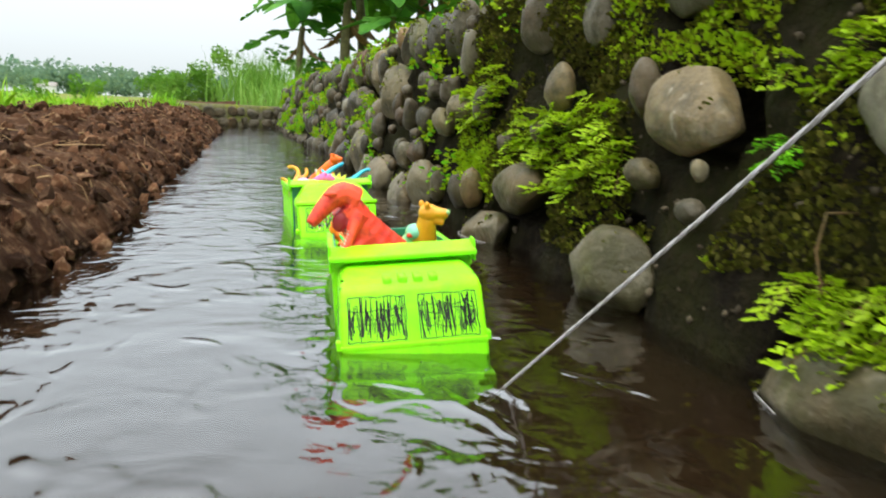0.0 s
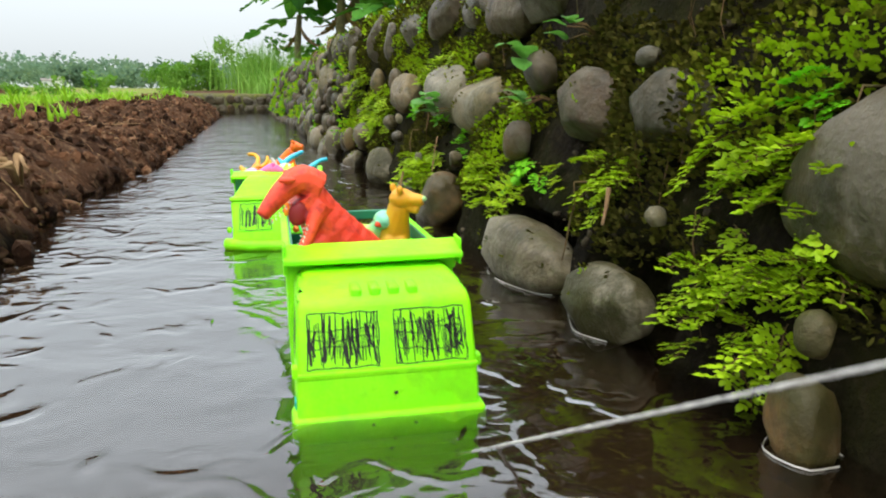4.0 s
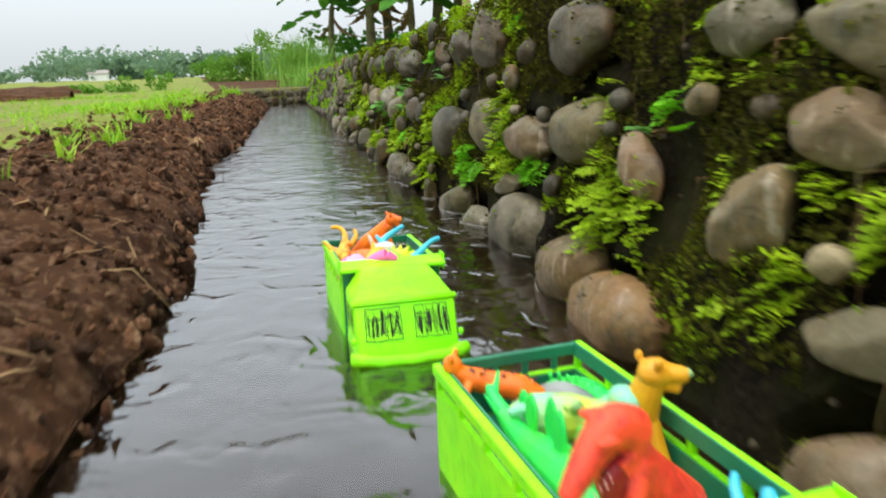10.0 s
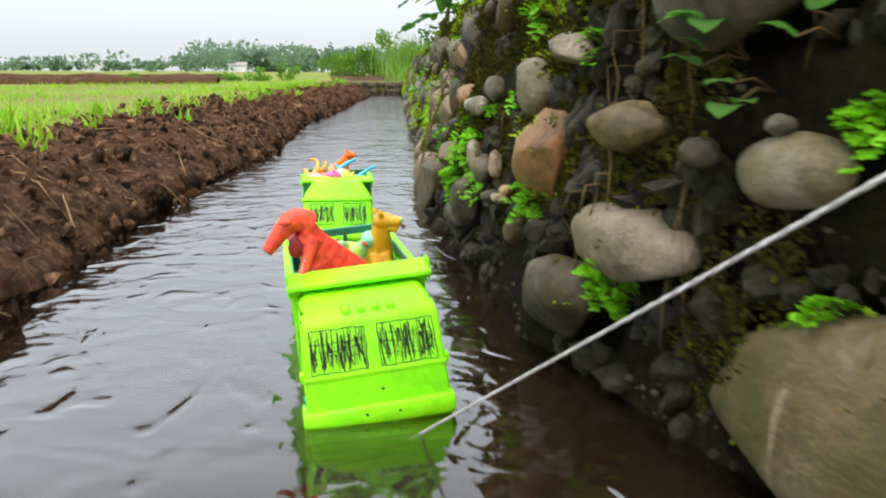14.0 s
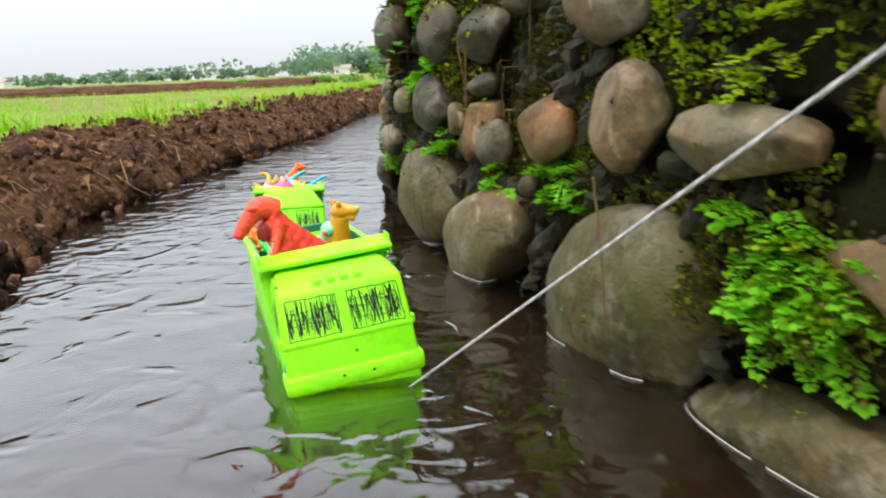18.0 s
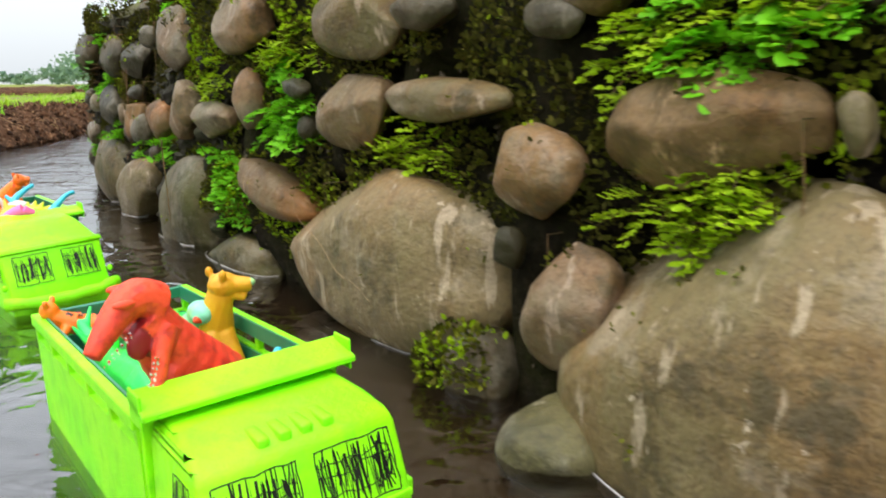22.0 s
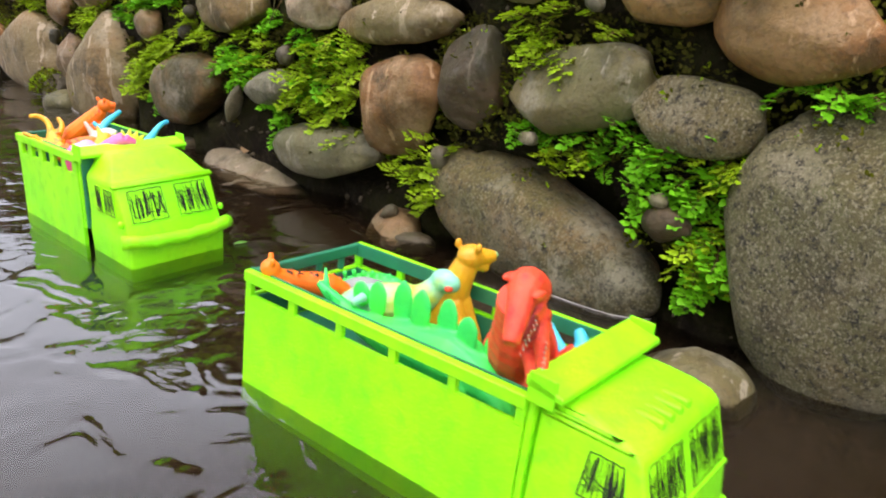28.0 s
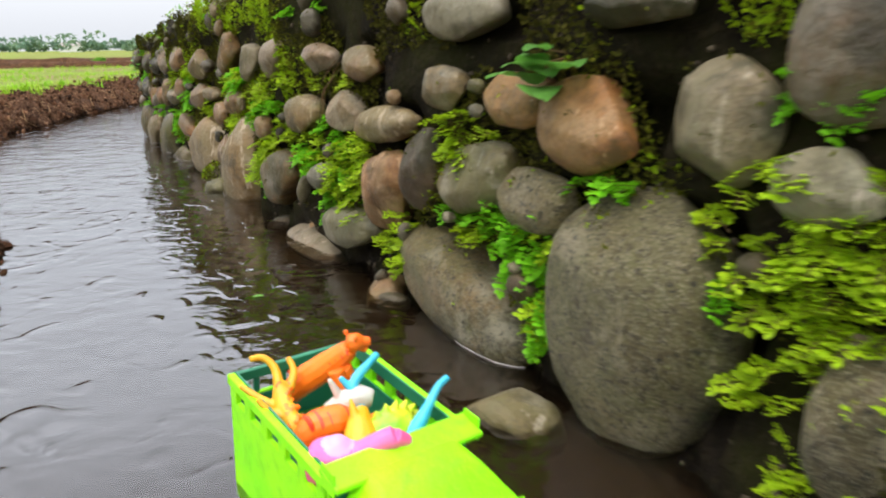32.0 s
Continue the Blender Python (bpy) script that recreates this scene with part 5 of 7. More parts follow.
# second truck
stripes = []
for k in range(9):
    f = k / 8
    stripes.append((1, (0.030 - 0.052 * f, -0.292 + 0.046 * f - 0.003, 0.090 + 0.046 * f), (0.0025, 0.015 - 0.003 * f, 0.004)))
creature("toy_tiger", "orange rubber tiger toy sitting up and looking over the rail", "toy tiger", "b", [M_ORANGE, M_RED], [
    (0, smooth_line([(0.034, -0.298, 0.062), (0.014, -0.285, 0.085), (-0.008, -0.268, 0.107), (-0.024, -0.252, 0.128), (-0.030, -0.246, 0.138)], 16), radii([0.016, 0.020, 0.0195, 0.0155, 0.012], 16)),
    (0, (-0.036, -0.242, 0.147), (0.014, 0.013, 0.0125)),
    (0, smooth_line([(-0.040, -0.240, 0.147), (-0.055, -0.234, 0.146)], 5), radii([0.009, 0.006], 5)),
    (0, smooth_line([(-0.040, -0.240, 0.139), (-0.051, -0.235, 0.134)], 4), radii([0.006, 0.004], 4)),
    (0, (-0.028, -0.252, 0.159), (0.004, 0.003, 0.0045)), (0, (-0.031, -0.231, 0.159), (0.004, 0.003, 0.0045)),
    (0, smooth_line([(-0.022, -0.246, 0.110), (-0.034, -0.236, 0.078), (-0.036, -0.232, 0.030)], 8), radii([0.011, 0.008, 0.007], 8)),
    (0, smooth_line([(-0.008, -0.244, 0.110), (-0.012, -0.232, 0.078), (-0.012, -0.228, 0.030)], 8), radii([0.011, 0.008, 0.007], 8))] + stripes, size=0.74, about=(-0.006, -0.272, 0.10), shift=(0, 0, 0.006))
gir = [(0, smooth_line([(0.048, -0.206, 0.090), (0.050, -0.222, 0.096), (0.050, -0.242, 0.104), (0.046, -0.262, 0.112), (0.040, -0.272, 0.116)], 14), radii([0.0045, 0.0085, 0.0095, 0.009, 0.0065], 14)),
       (0, smooth_line([(0.046, -0.266, 0.114), (0.042, -0.284, 0.128), (0.050, -0.295, 0.137), (0.062, -0.297, 0.137)], 9), radii([0.0055, 0.0042, 0.0036, 0.0030], 9)),
       (0, smooth_line([(0.038, -0.262, 0.112), (0.026, -0.275, 0.124), (0.026, -0.288, 0.133)], 7), radii([0.005, 0.0038, 0.0030], 7)),
       (0, smooth_line([(0.054, -0.250, 0.104), (0.066, -0.270, 0.110), (0.076, -0.290, 0.116)], 7), radii([0.005, 0.0038, 0.0028], 7)),
       (0, smooth_line([(0.055, -0.236, 0.102), (0.066, -0.248, 0.108), (0.073, -0.256, 0.118)], 6), radii([0.0045, 0.0034, 0.0028], 6)),
       (0, smooth_line([(0.048, -0.208, 0.091), (0.044, -0.196, 0.088), (0.040, -0.190, 0.082)], 5), radii([0.0045, 0.004, 0.003], 5))]
for k in range(30):
    f = rl.random()
    an = rl.uniform(-1.2, 1.2)
    gir.append((1, (0.050 - 0.006 * f + 0.009 * math.sin(an), -0.214 - 0.052 * f, 0.094 + 0.020 * f + 0.009 * math.cos(an)), (0.0019, 0.0019, 0.0019)))
creature("toy_giraffe", "yellow rubber giraffe toy with orange spots, legs in the air", "toy giraffe", "b", [M_YELLOW, M_ORANGE], gir, 0.012, size=1.0, about=(0.050, -0.25, 0.08))
creature("toy_tiger", "small orange striped rubber tiger toy lying in the pile", "toy tiger", "b", [M_ORANGE, M_RED], [
    (0, smooth_line([(0.052, -0.205, 0.080), (0.032, -0.205, 0.096), (0.010, -0.200, 0.098), (-0.004, -0.196, 0.094)], 12), radii([0.009, 0.016, 0.017, 0.010], 12)),
    (0, (-0.008, -0.194, 0.092), (0.011, 0.011, 0.010))] + [(1, (0.040 - 0.009 * k, -0.203, 0.1065), (0.0016, 0.012, 0.006)) for k in range(5)], 0.012, shift=(0.006, -0.004, 0.004))
creature("toy_rabbit", "white rubber animal toy in the pile", "toy rabbit", "b", [M_PALE], [
    (0, smooth_line([(0.002, -0.226, 0.096), (-0.020, -0.215, 0.112), (-0.034, -0.205, 0.112)], 10), radii([0.010, 0.013, 0.008], 10)),
    (0, smooth_line([(-0.006, -0.222, 0.116), (0.002, -0.226, 0.134)], 5), radii([0.005, 0.002], 5))], 0.012, shift=(0.012, 0, 0.002))
creature("toy_duck", "yellow and orange rubber long necked animal toy in the pile", "toy animal", "b", [M_YELLOW, M_ORANGE], [
    (0, smooth_line([(0.012, -0.150, 0.085), (0.006, -0.160, 0.108), (-0.002, -0.176, 0.122), (-0.012, -0.188, 0.124)], 12), radii([0.013, 0.0185, 0.011, 0.006], 12)),
    (1, smooth_line([(-0.010, -0.180, 0.112), (-0.026, -0.184, 0.114)], 5), radii([0.008, 0.005], 5)),
    (0, smooth_line([(0.004, -0.170, 0.122), (0.002, -0.186, 0.142)], 5), radii([0.006, 0.0015], 5))], 0.018, shift=(0.012, 0, 0))
spk = [(0, smooth_line([(0.006, -0.148, 0.070), (-0.008, -0.160, 0.088), (-0.026, -0.170, 0.088), (-0.040, -0.176, 0.076)], 12), radii([0.012, 0.022, 0.021, 0.010], 12))]
for k in range(9):
    an = math.radians(20 + 20 * k)
    x, z = -0.017 - 0.024 * math.cos(an), 0.087 + 0.019 * math.sin(an)
    spk.append((0, smooth_line([(x, -0.168 + 0.08 * (x + 0.017), z), (x - 0.011 * math.cos(an) - 0.003, -0.170, z + 0.013 * math.sin(an))], 4), radii([0.0065, 0.0008], 4)))
creature("toy_dinosaur", "yellow green rubber spiky dinosaur toy in the pile", "toy dinosaur", "b", [M_LIMEY], spk)
creature("toy_dinosaur", "pink and lilac rubber dinosaur toy at the headboard", "toy dinosaur", "b", [M_PINK, M_LILAC], [
    (0, smooth_line([(0.060, -0.172, 0.070), (0.052, -0.162, 0.087), (0.040, -0.152, 0.091), (0.028, -0.143, 0.096), (0.016, -0.134, 0.108), (0.004, -0.128, 0.113)], 16), radii([0.012, 0.021, 0.019, 0.012, 0.010, 0.0105], 16)),
    (1, (0.044, -0.156, 0.103), (0.012, 0.012, 0.0095)),
    (0, smooth_line([(0.004, -0.128, 0.112), (-0.009, -0.124, 0.106)], 4), radii([0.0095, 0.0055], 4)),
    (0, smooth_line([(0.002, -0.128, 0.106), (-0.006, -0.124, 0.100)], 4), radii([0.006, 0.003], 4))])
creature("toy_dinosaur", "sky blue rubber long necked dinosaur toy reaching over the rail", "toy dinosaur", "b", [M_BLUE], [
    (0, smooth_line([(0.004, -0.142, 0.078), (-0.018, -0.144, 0.088), (-0.036, -0.150, 0.097), (-0.054, -0.158, 0.110), (-0.070, -0.166, 0.120), (-0.084, -0.170, 0.123)], 18), radii([0.010, 0.010, 0.0075, 0.0048, 0.0036, 0.0036], 18))])
creature("toy_dinosaur", "sky blue rubber thin limbed dinosaur toy sticking out of the pile", "toy dinosaur", "b", [M_BLUE], [
    (0, smooth_line([(-0.010, -0.205, 0.112), (-0.018, -0.216, 0.134), (-0.026, -0.222, 0.143), (-0.042, -0.226, 0.152), (-0.054, -0.23, 0.157)], 12), radii([0.005, 0.0045, 0.0055, 0.004, 0.0035], 12)),
    (0, smooth_line([(-0.022, -0.220, 0.139), (-0.014, -0.212, 0.128), (-0.022, -0.200, 0.122)], 7), radii([0.004, 0.0035, 0.003], 7)),
    (0, smooth_line([(-0.018, -0.216, 0.134), (-0.010, -0.226, 0.146)], 5), radii([0.004, 0.003], 5))], 0.026, shift=(0.012, 0, 0.002))


# ---- the cord that tows the trucks ----
def make_cord():
    n, seg, turns, length = 300, 6, 190, 2.4
    top = new("tow_cord")
    tagged(top, "taut white twisted cord towing the front truck", "cord")
    for strand in range(3):
        verts, faces = [], []
        for i in range(n + 1):
            z = -length * i / n
            a = 2 * math.pi * (turns * i / n / 3 + strand / 3)
            for k in range(seg):
                b = 2 * math.pi * k / seg
                verts.append((0.00055 * math.cos(a) + 0.00065 * math.cos(b), 0.00055 * math.sin(a) + 0.00065 * math.sin(b), z))
        for i in range(n):
            for k in range(seg):
                p, q = i * seg + k, i * seg + (k + 1) % seg
                faces.append((p, q, q + seg, p + seg))
        ob = raw_object("strand", verts, faces, M_CORD, True)
        ob.parent = top
    return top


cord = make_cord()


# ---- plants of the wall ----
def leaf_pts(base, along, side, up, length, width):
    """Six corners of a small cupped leaf."""
    return [base, base + along * length * 0.35 + side * width * 0.5 + up * length * 0.06, base + along * length * 0.75 + side * width * 0.36,
            base + along * length - up * length * 0.12, base + along * length * 0.75 - side * width * 0.36, base + along * length * 0.35 - side * width * 0.5 + up * length * 0.06]


def frond_mesh(seed, length, twigs, leaf, mat):
    """A spray: an arching stem with side twigs, each with small oval leaves."""
    rnd = random.Random(seed)
    verts, faces, index = [], [], []
    X, Y, Z = Vector((1, 0, 0)), Vector((0, 1, 0)), Vector((0, 0, 1))

    def strip(p, q, w):
        b = len(verts)
        d = (q - p).cross(Z).normalized() * w
        verts.extend([p - d, p + d, q + d * 0.6, q - d * 0.6, p - Z * w * 1.5, q - Z * w])
        faces.extend([(b, b + 1, b + 2, b + 3), (b + 1, b + 4, b + 5, b + 2), (b + 4, b, b + 3, b + 5)])
        index.extend([1, 1, 1])

    def leaf_at(p, d):
        d = d.normalized()
        s = d.cross(Z).normalized()
        up = s.cross(d)
        roll = rnd.uniform(-0.5, 0.5)
        s, up = s * math.cos(roll) + up * math.sin(roll), up * math.cos(roll) - s * math.sin(roll)
        L = leaf * rnd.uniform(0.7, 1.25)
        b = len(verts)
        verts.extend(leaf_pts(p, d, s, up, L, L * rnd.uniform(0.6, 0.85)))
        faces.extend([(b, b + 1, b + 5), (b + 1, b + 2, b + 4, b + 5), (b + 2, b + 3, b + 4)])
        index.extend([0, 0, 0])

    def stem(f):
        return X * (length * f) + Z * (length * (0.22 * f - 0.55 * f * f)) + Y * (0.04 * length * math.sin(5 * f + seed))

    n = 6
    for i in range(n):
        strip(stem(i / n), stem((i + 1) / n), 0.0006)
    for i in range(twigs):
        f = 0.15 + 0.85 * i / (twigs - 1)
        p = stem(f)
        side = 1 if i % 2 else -1
        d = (X * 0.7 + Y * side * rnd.uniform(0.7, 1.1) + Z * rnd.uniform(-0.15, 0.3)).normalized()
        L = length * 0.42 * (1.15 - 0.75 * f) * rnd.uniform(0.75, 1.2)
        q = p + d * L - Z * L * 0.15
        strip(p, q, 0.0004)
        m = max(2, int(L / leaf * 1.5))
        for k in range(m):
            g = (k + 0.6) / m
            for sgn in (1, -1):
                a = rnd.uniform(0.5, 1.1) * sgn
                leaf_at(p.lerp(q, g), d * math.cos(a) + d.cross(Z) * math.sin(a) + Z * rnd.uniform(-0.25, 0.35))
        leaf_at(q, d)
    leaf_at(stem(1.0), X)
    me = bpy.data.meshes.new("frond")
    me.from_pydata(verts, [], faces)
    me.materials.append(mat)
    me.materials.append(M_STEM)
    me.polygons.foreach_set("material_index", index)
    me.update()
    return me


FRONDS = {"G": [frond_mesh(k, 0.036, 10, 0.0078, M_FERN) for k in range(5)], "Y": [frond_mesh(k + 10, 0.04, 11, 0.0060, M_FERN_Y) for k in range(5)],
          "y": [frond_mesh(k + 20, 0.028, 7, 0.006, M_FERN_Y) for k in range(4)]}
FERN_LABEL = {"G": "bright green small-leaved fern growing from the wall joints", "Y": "yellow-green spreading fern hanging from the stone wall",
              "y": "small mossy yellow fern tufts between the wall stones"}


def fern(y, z, a, b, sort, seed, many=1.0):
    """A clump over an area of the wall: middle, half width, half height."""
    rnd = random.Random(seed)
    a, b = min(a, 0.16), min(b, 0.12)
    p0, along, out = wall_frame(y, z)
    top = new("fern")
    top.matrix_basis = Matrix.Translation(p0 - out * 0.02)
    tagged(top, FERN_LABEL[sort], "fern", "ferns on the wall")
    for _ in range(int(min(40, 7 + a * b * 3600) * many)):
        while True:
            u, v = rnd.uniform(-1, 1), rnd.uniform(-1, 1)
            if u * u + v * v < 1 and noise.noise(((y + u * a) * 26, (z + v * b) * 26, 4)) + rnd.gauss(0, 0.12) > (-0.06 if a * b < 0.004 else -0.3):
                break
        yy, zz = y + u * a * 0.9, z + v * b * 0.9
        p, al, ou = wall_frame(yy, zz)
        ob = new("frond", rnd.choice(FRONDS[sort]))
        ob.parent = top
        yaw = rnd.gauss(0, 0.75)
        d = ou * math.cos(yaw) + al * math.sin(yaw)
        d = (d + Vector((0, 0, rnd.uniform(-0.45, 0.5)))).normalized()
        s = Vector((0, 0, 1)).cross(d).normalized()
        up = d.cross(s)
        k = rnd.uniform(0.6, 1.15) * (0.75 + 0.35 * min(1, max(a, b) / 0.1))
        rot = Matrix((d, s, up)).transposed().to_4x4()
        ob.matrix_basis = Matrix.Translation(p - ou * 0.026 - (p0 - out * 0.02)) @ rot @ pose(0, 0, 0, rnd.uniform(-25, 25), 0, 0) @ Matrix.Diagonal((k, k, k, 1))


def broad_leaf_mesh(seed):
    rnd = random.Random(seed)
    verts, faces = [], []
    n = 7
    for i in range(n + 1):
        f = i / n
        w = 0.52 * math.sin(math.pi * min(1, f * 0.93 + 0.05)) ** 0.7 * (1 - 0.25 * f)
        z = 0.25 * f - 0.45 * f * f
        for s in (-1, -0.5, 0, 0.5, 1):
            verts.append((f, s * w, z + 0.16 * abs(s) * w + 0.03 * math.sin(9 * f + seed + 2 * s)))
    for i in range(n):
        for j in range(4):
            a = i * 5 + j
            faces.append((a, a + 1, a + 6, a + 5))
    me = bpy.data.meshes.new("leaf")
    me.from_pydata(verts, [], faces)
    me.materials.append(M_LEAF)
    me.polygons.foreach_set("use_smooth", [True] * len(me.polygons))
    return me


BROAD = [broad_leaf_mesh(k) for k in range(3)]


def broad_plant(y, z, size, leaves, seed):
    rnd = random.Random(seed)
    p0, along, out = wall_frame(y, z)
    top = new("seedling")
    top.matrix_basis = Matrix.Translation(p0)
    tagged(top, "fresh green broad-leaved seedling rooted in the wall", "plant", "seedlings on the wall")
    for i in range(leaves):
        yaw = rnd.uniform(-1.3, 1.3)
        d = (out * math.cos(yaw) + along * math.sin(yaw) + Vector((0, 0, rnd.uniform(-0.2, 0.8)))).normalized()
        s = Vector((0, 0, 1)).cross(d).normalized()
        L = 0.8 * size * rnd.uniform(0.75, 1.15)
        root = -out * 0.03
        tip = d * L * 0.25 + out * 0.006 + Vector((0, 0, rnd.uniform(-0.01, 0.02)))
        bm = bmesh.new()
        tube(bm, [root, (root + tip) / 2 + Vector((0, 0, 0.006)), tip], [0.0012, 0.001, 0.0008], 5)
        part("stem", bm, M_STEM, top)
        ob = new("leaf", BROAD[(seed + i) % 3])
        ob.parent = top
        ob.matrix_basis = Matrix.Translation(tip) @ Matrix((d, s, d.cross(s))).transposed().to_4x4() @ Matrix.Diagonal((L, L, L, 1))


FERNS_A = (("Y", 0.07, 0.147, 0.130, 0.060), ("Y", -0.50, 0.078, 0.066, 0.045), ("y", -0.29, 0.254, 0.070, 0.040), ("Y", -1.38, 0.124, 0.085, 0.110), ("Y", -1.17, 0.138, 0.050, 0.035), ("y", -0.85, 0.084, 0.090, 0.045), ("y", 0.22, 0.149, 0.150, 0.060), ("Y", -1.43, 0.124, 0.060, 0.060), ("G", -1.75, 0.124, 0.063, 0.034), ("G", -1.96, 0.178, 0.036, 0.020), ("G", -2.13, 0.148, 0.051, 0.024), ("Y", -2.97, 0.198, 0.061, 0.036), ("Y", -2.49, 0.147, 0.130, 0.070), ("y", -2.82, 0.137, 0.078, 0.039))
FERNS_B = (("G", -3.26, 0.154, 0.047, 0.030), ("G", -3.73, 0.194, 0.067, 0.038), ("G", -3.68, 0.116, 0.073, 0.035), ("G", -3.85, 0.122, 0.049, 0.027), ("G", -4.36, 0.107, 0.048, 0.026), ("G", -4.16, 0.150, 0.034, 0.024), ("G", -5.45, 0.115, 0.055, 0.035), ("G", -5.12, 0.149, 0.060, 0.034), ("G", -5.66, 0.231, 0.085, 0.046), ("G", -5.44, 0.136, 0.070, 0.070), ("y", -5.66, 0.325, 0.084, 0.030), ("G", -6.51, 0.261, 0.046, 0.034), ("Y", -6.58, 0.155, 0.045, 0.036), ("Y", -6.26, 0.203, 0.051, 0.034), ("y", -6.26, 0.326, 0.041, 0.025))
FERNS_C = (("Y", -7.02, 0.170, 0.050, 0.048), ("G", -6.84, 0.174, 0.064, 0.036), ("Y", -6.51, 0.104, 0.050, 0.050), ("y", -5.92, 0.206, 0.070, 0.045), ("G", -7.60, 0.167, 0.065, 0.042), ("Y", -7.64, 0.098, 0.045, 0.042), ("Y", -7.07, 0.185, 0.080, 0.054), ("y", -6.64, 0.366, 0.080, 0.040), ("Y", -7.26, 0.081, 0.061, 0.042), ("Y", -7.44, 0.282, 0.068, 0.032), ("Y", -7.91, 0.242, 0.090, 0.085), ("G", -7.92, 0.374, 0.045, 0.040))
FERNS_D = (("G", -6.29, 0.317, 0.098, 0.029), ("Y", -6.47, 0.276, 0.081, 0.050), ("Y", -6.70, 0.212, 0.057, 0.045), ("Y", -6.60, 0.170, 0.063, 0.045), ("Y", -6.53, 0.140, 0.078, 0.052), ("G", -6.85, 0.173, 0.035, 0.046), ("G", -6.92, 0.247, 0.029, 0.014), ("G", -7.00, 0.236, 0.023, 0.019), ("G", -7.04, 0.152, 0.045, 0.061), ("G", -6.95, 0.099, 0.024, 0.023), ("G", -7.06, 0.232, 0.014, 0.026), ("y", -6.68, 0.332, 0.065, 0.025), ("Y", -6.27, 0.320, 0.073, 0.023), ("Y", -6.19, 0.298, 0.052, 0.038), ("G", -6.50, 0.254, 0.048, 0.031), ("G", -6.58, 0.271, 0.034, 0.034))
FERNS_E = (("Y", -6.57, 0.146, 0.046, 0.039), ("Y", -6.24, 0.195, 0.072, 0.027), ("G", -6.58, 0.068, 0.015, 0.021), ("G", -6.43, 0.223, 0.030, 0.019), ("Y", -7.06, 0.170, 0.095, 0.099), ("y", -6.85, 0.190, 0.083, 0.052), ("Y", -7.28, 0.092, 0.044, 0.050), ("G", -7.52, 0.172, 0.044, 0.036), ("G", -7.56, 0.143, 0.038, 0.029), ("Y", -7.61, 0.170, 0.040, 0.030), ("Y", -7.67, 0.171, 0.028, 0.029), ("G", -7.64, 0.104, 0.027, 0.046), ("G", -7.63, 0.052, 0.031, 0.034), ("G", -7.70, 0.206, 0.031, 0.017), ("G", -7.69, 0.255, 0.041, 0.017), ("Y", -7.42, 0.283, 0.050, 0.036))
FERNS_F = (("G", -7.42, 0.177, 0.026, 0.029), ("Y", -7.46, 0.149, 0.036, 0.025), ("G", -4.68, 0.297, 0.038, 0.017), ("G", -4.73, 0.175, 0.047, 0.021), ("G", -4.60, 0.152, 0.027, 0.019), ("G", -4.61, 0.262, 0.025, 0.019), ("y", -2.84, 0.220, 0.043, 0.017), ("y", -2.68, 0.315, 0.085, 0.020), ("Y", -1.96, 0.184, 0.099, 0.092), ("y", -2.42, 0.261, 0.070, 0.039), ("G", -5.65, 0.232, 0.064, 0.031), ("G", -5.44, 0.118, 0.068, 0.055), ("G", -5.63, 0.305, 0.043, 0.016), ("y", -5.59, 0.322, 0.037, 0.017), ("Y", 0.12, 0.189, 0.120, 0.054), ("Y", 0.50, 0.226, 0.106, 0.059), ("Y", -0.42, 0.069, 0.114, 0.038))
FERNS_G = (("Y", -7.98, 0.230, 0.070, 0.060), ("Y", -7.93, 0.140, 0.045, 0.060), ("Y", -8.08, 0.290, 0.060, 0.050), ("y", -7.97, 0.055, 0.030, 0.050), ("Y", -8.04, 0.170, 0.045, 0.060), ("y", -0.78, 0.113, 0.051, 0.036), ("y", -0.66, 0.220, 0.055, 0.031), ("G", -0.50, 0.186, 0.033, 0.020))
for i, (sort, y, z, a, b) in enumerate(FERNS_A + FERNS_B + FERNS_C + FERNS_D + FERNS_E + FERNS_F + FERNS_G):
    fern(y, z, a, b, sort, 300 + i, 1.5 if sort == "y" else 1.25)
for i, (y, z, size, n) in enumerate(((-0.53, .174, .045, 3), (-0.90, .253, .045, 3), (-0.95, .202, .04, 3), (-0.50, .19, .06, 4), (-4.52, .330, .035, 3), (-4.52, .300, .03, 3), (-4.58, .312, .028, 2),
                                     (-4.54, .280, .03, 3), (-7.59, .352, .06, 5), (-7.62, .375, .055, 4), (-1.45, .30, .035, 3), (-2.6, .24, .035, 3), (-1.02, .275, .035, 4))):
    broad_plant(y, z, size, n, i)


def inside_stone(y, z, grow=0.95):
    for (y2, z2, a2, b2, *_) in placed:
        if abs(y - y2) < a2 and ((y - y2) / (a2 * grow)) ** 2 + ((z - z2) / (b2 * grow)) ** 2 < 1:
            return True
    return False


def small_ferns():
    rnd = random.Random(77)
    n = 0
    while n < 60:
        y = rnd.uniform(-8.6, 0.4)
        z = rnd.uniform(0.09, wall_top(y) - 0.03)
        if inside_stone(y, z):
            continue
        fern(y, z, rnd.uniform(0.02, 0.045), rnd.uniform(0.015, 0.03), rnd.choice("GYyy"), 900 + n, 0.6)
        n += 1


small_ferns()


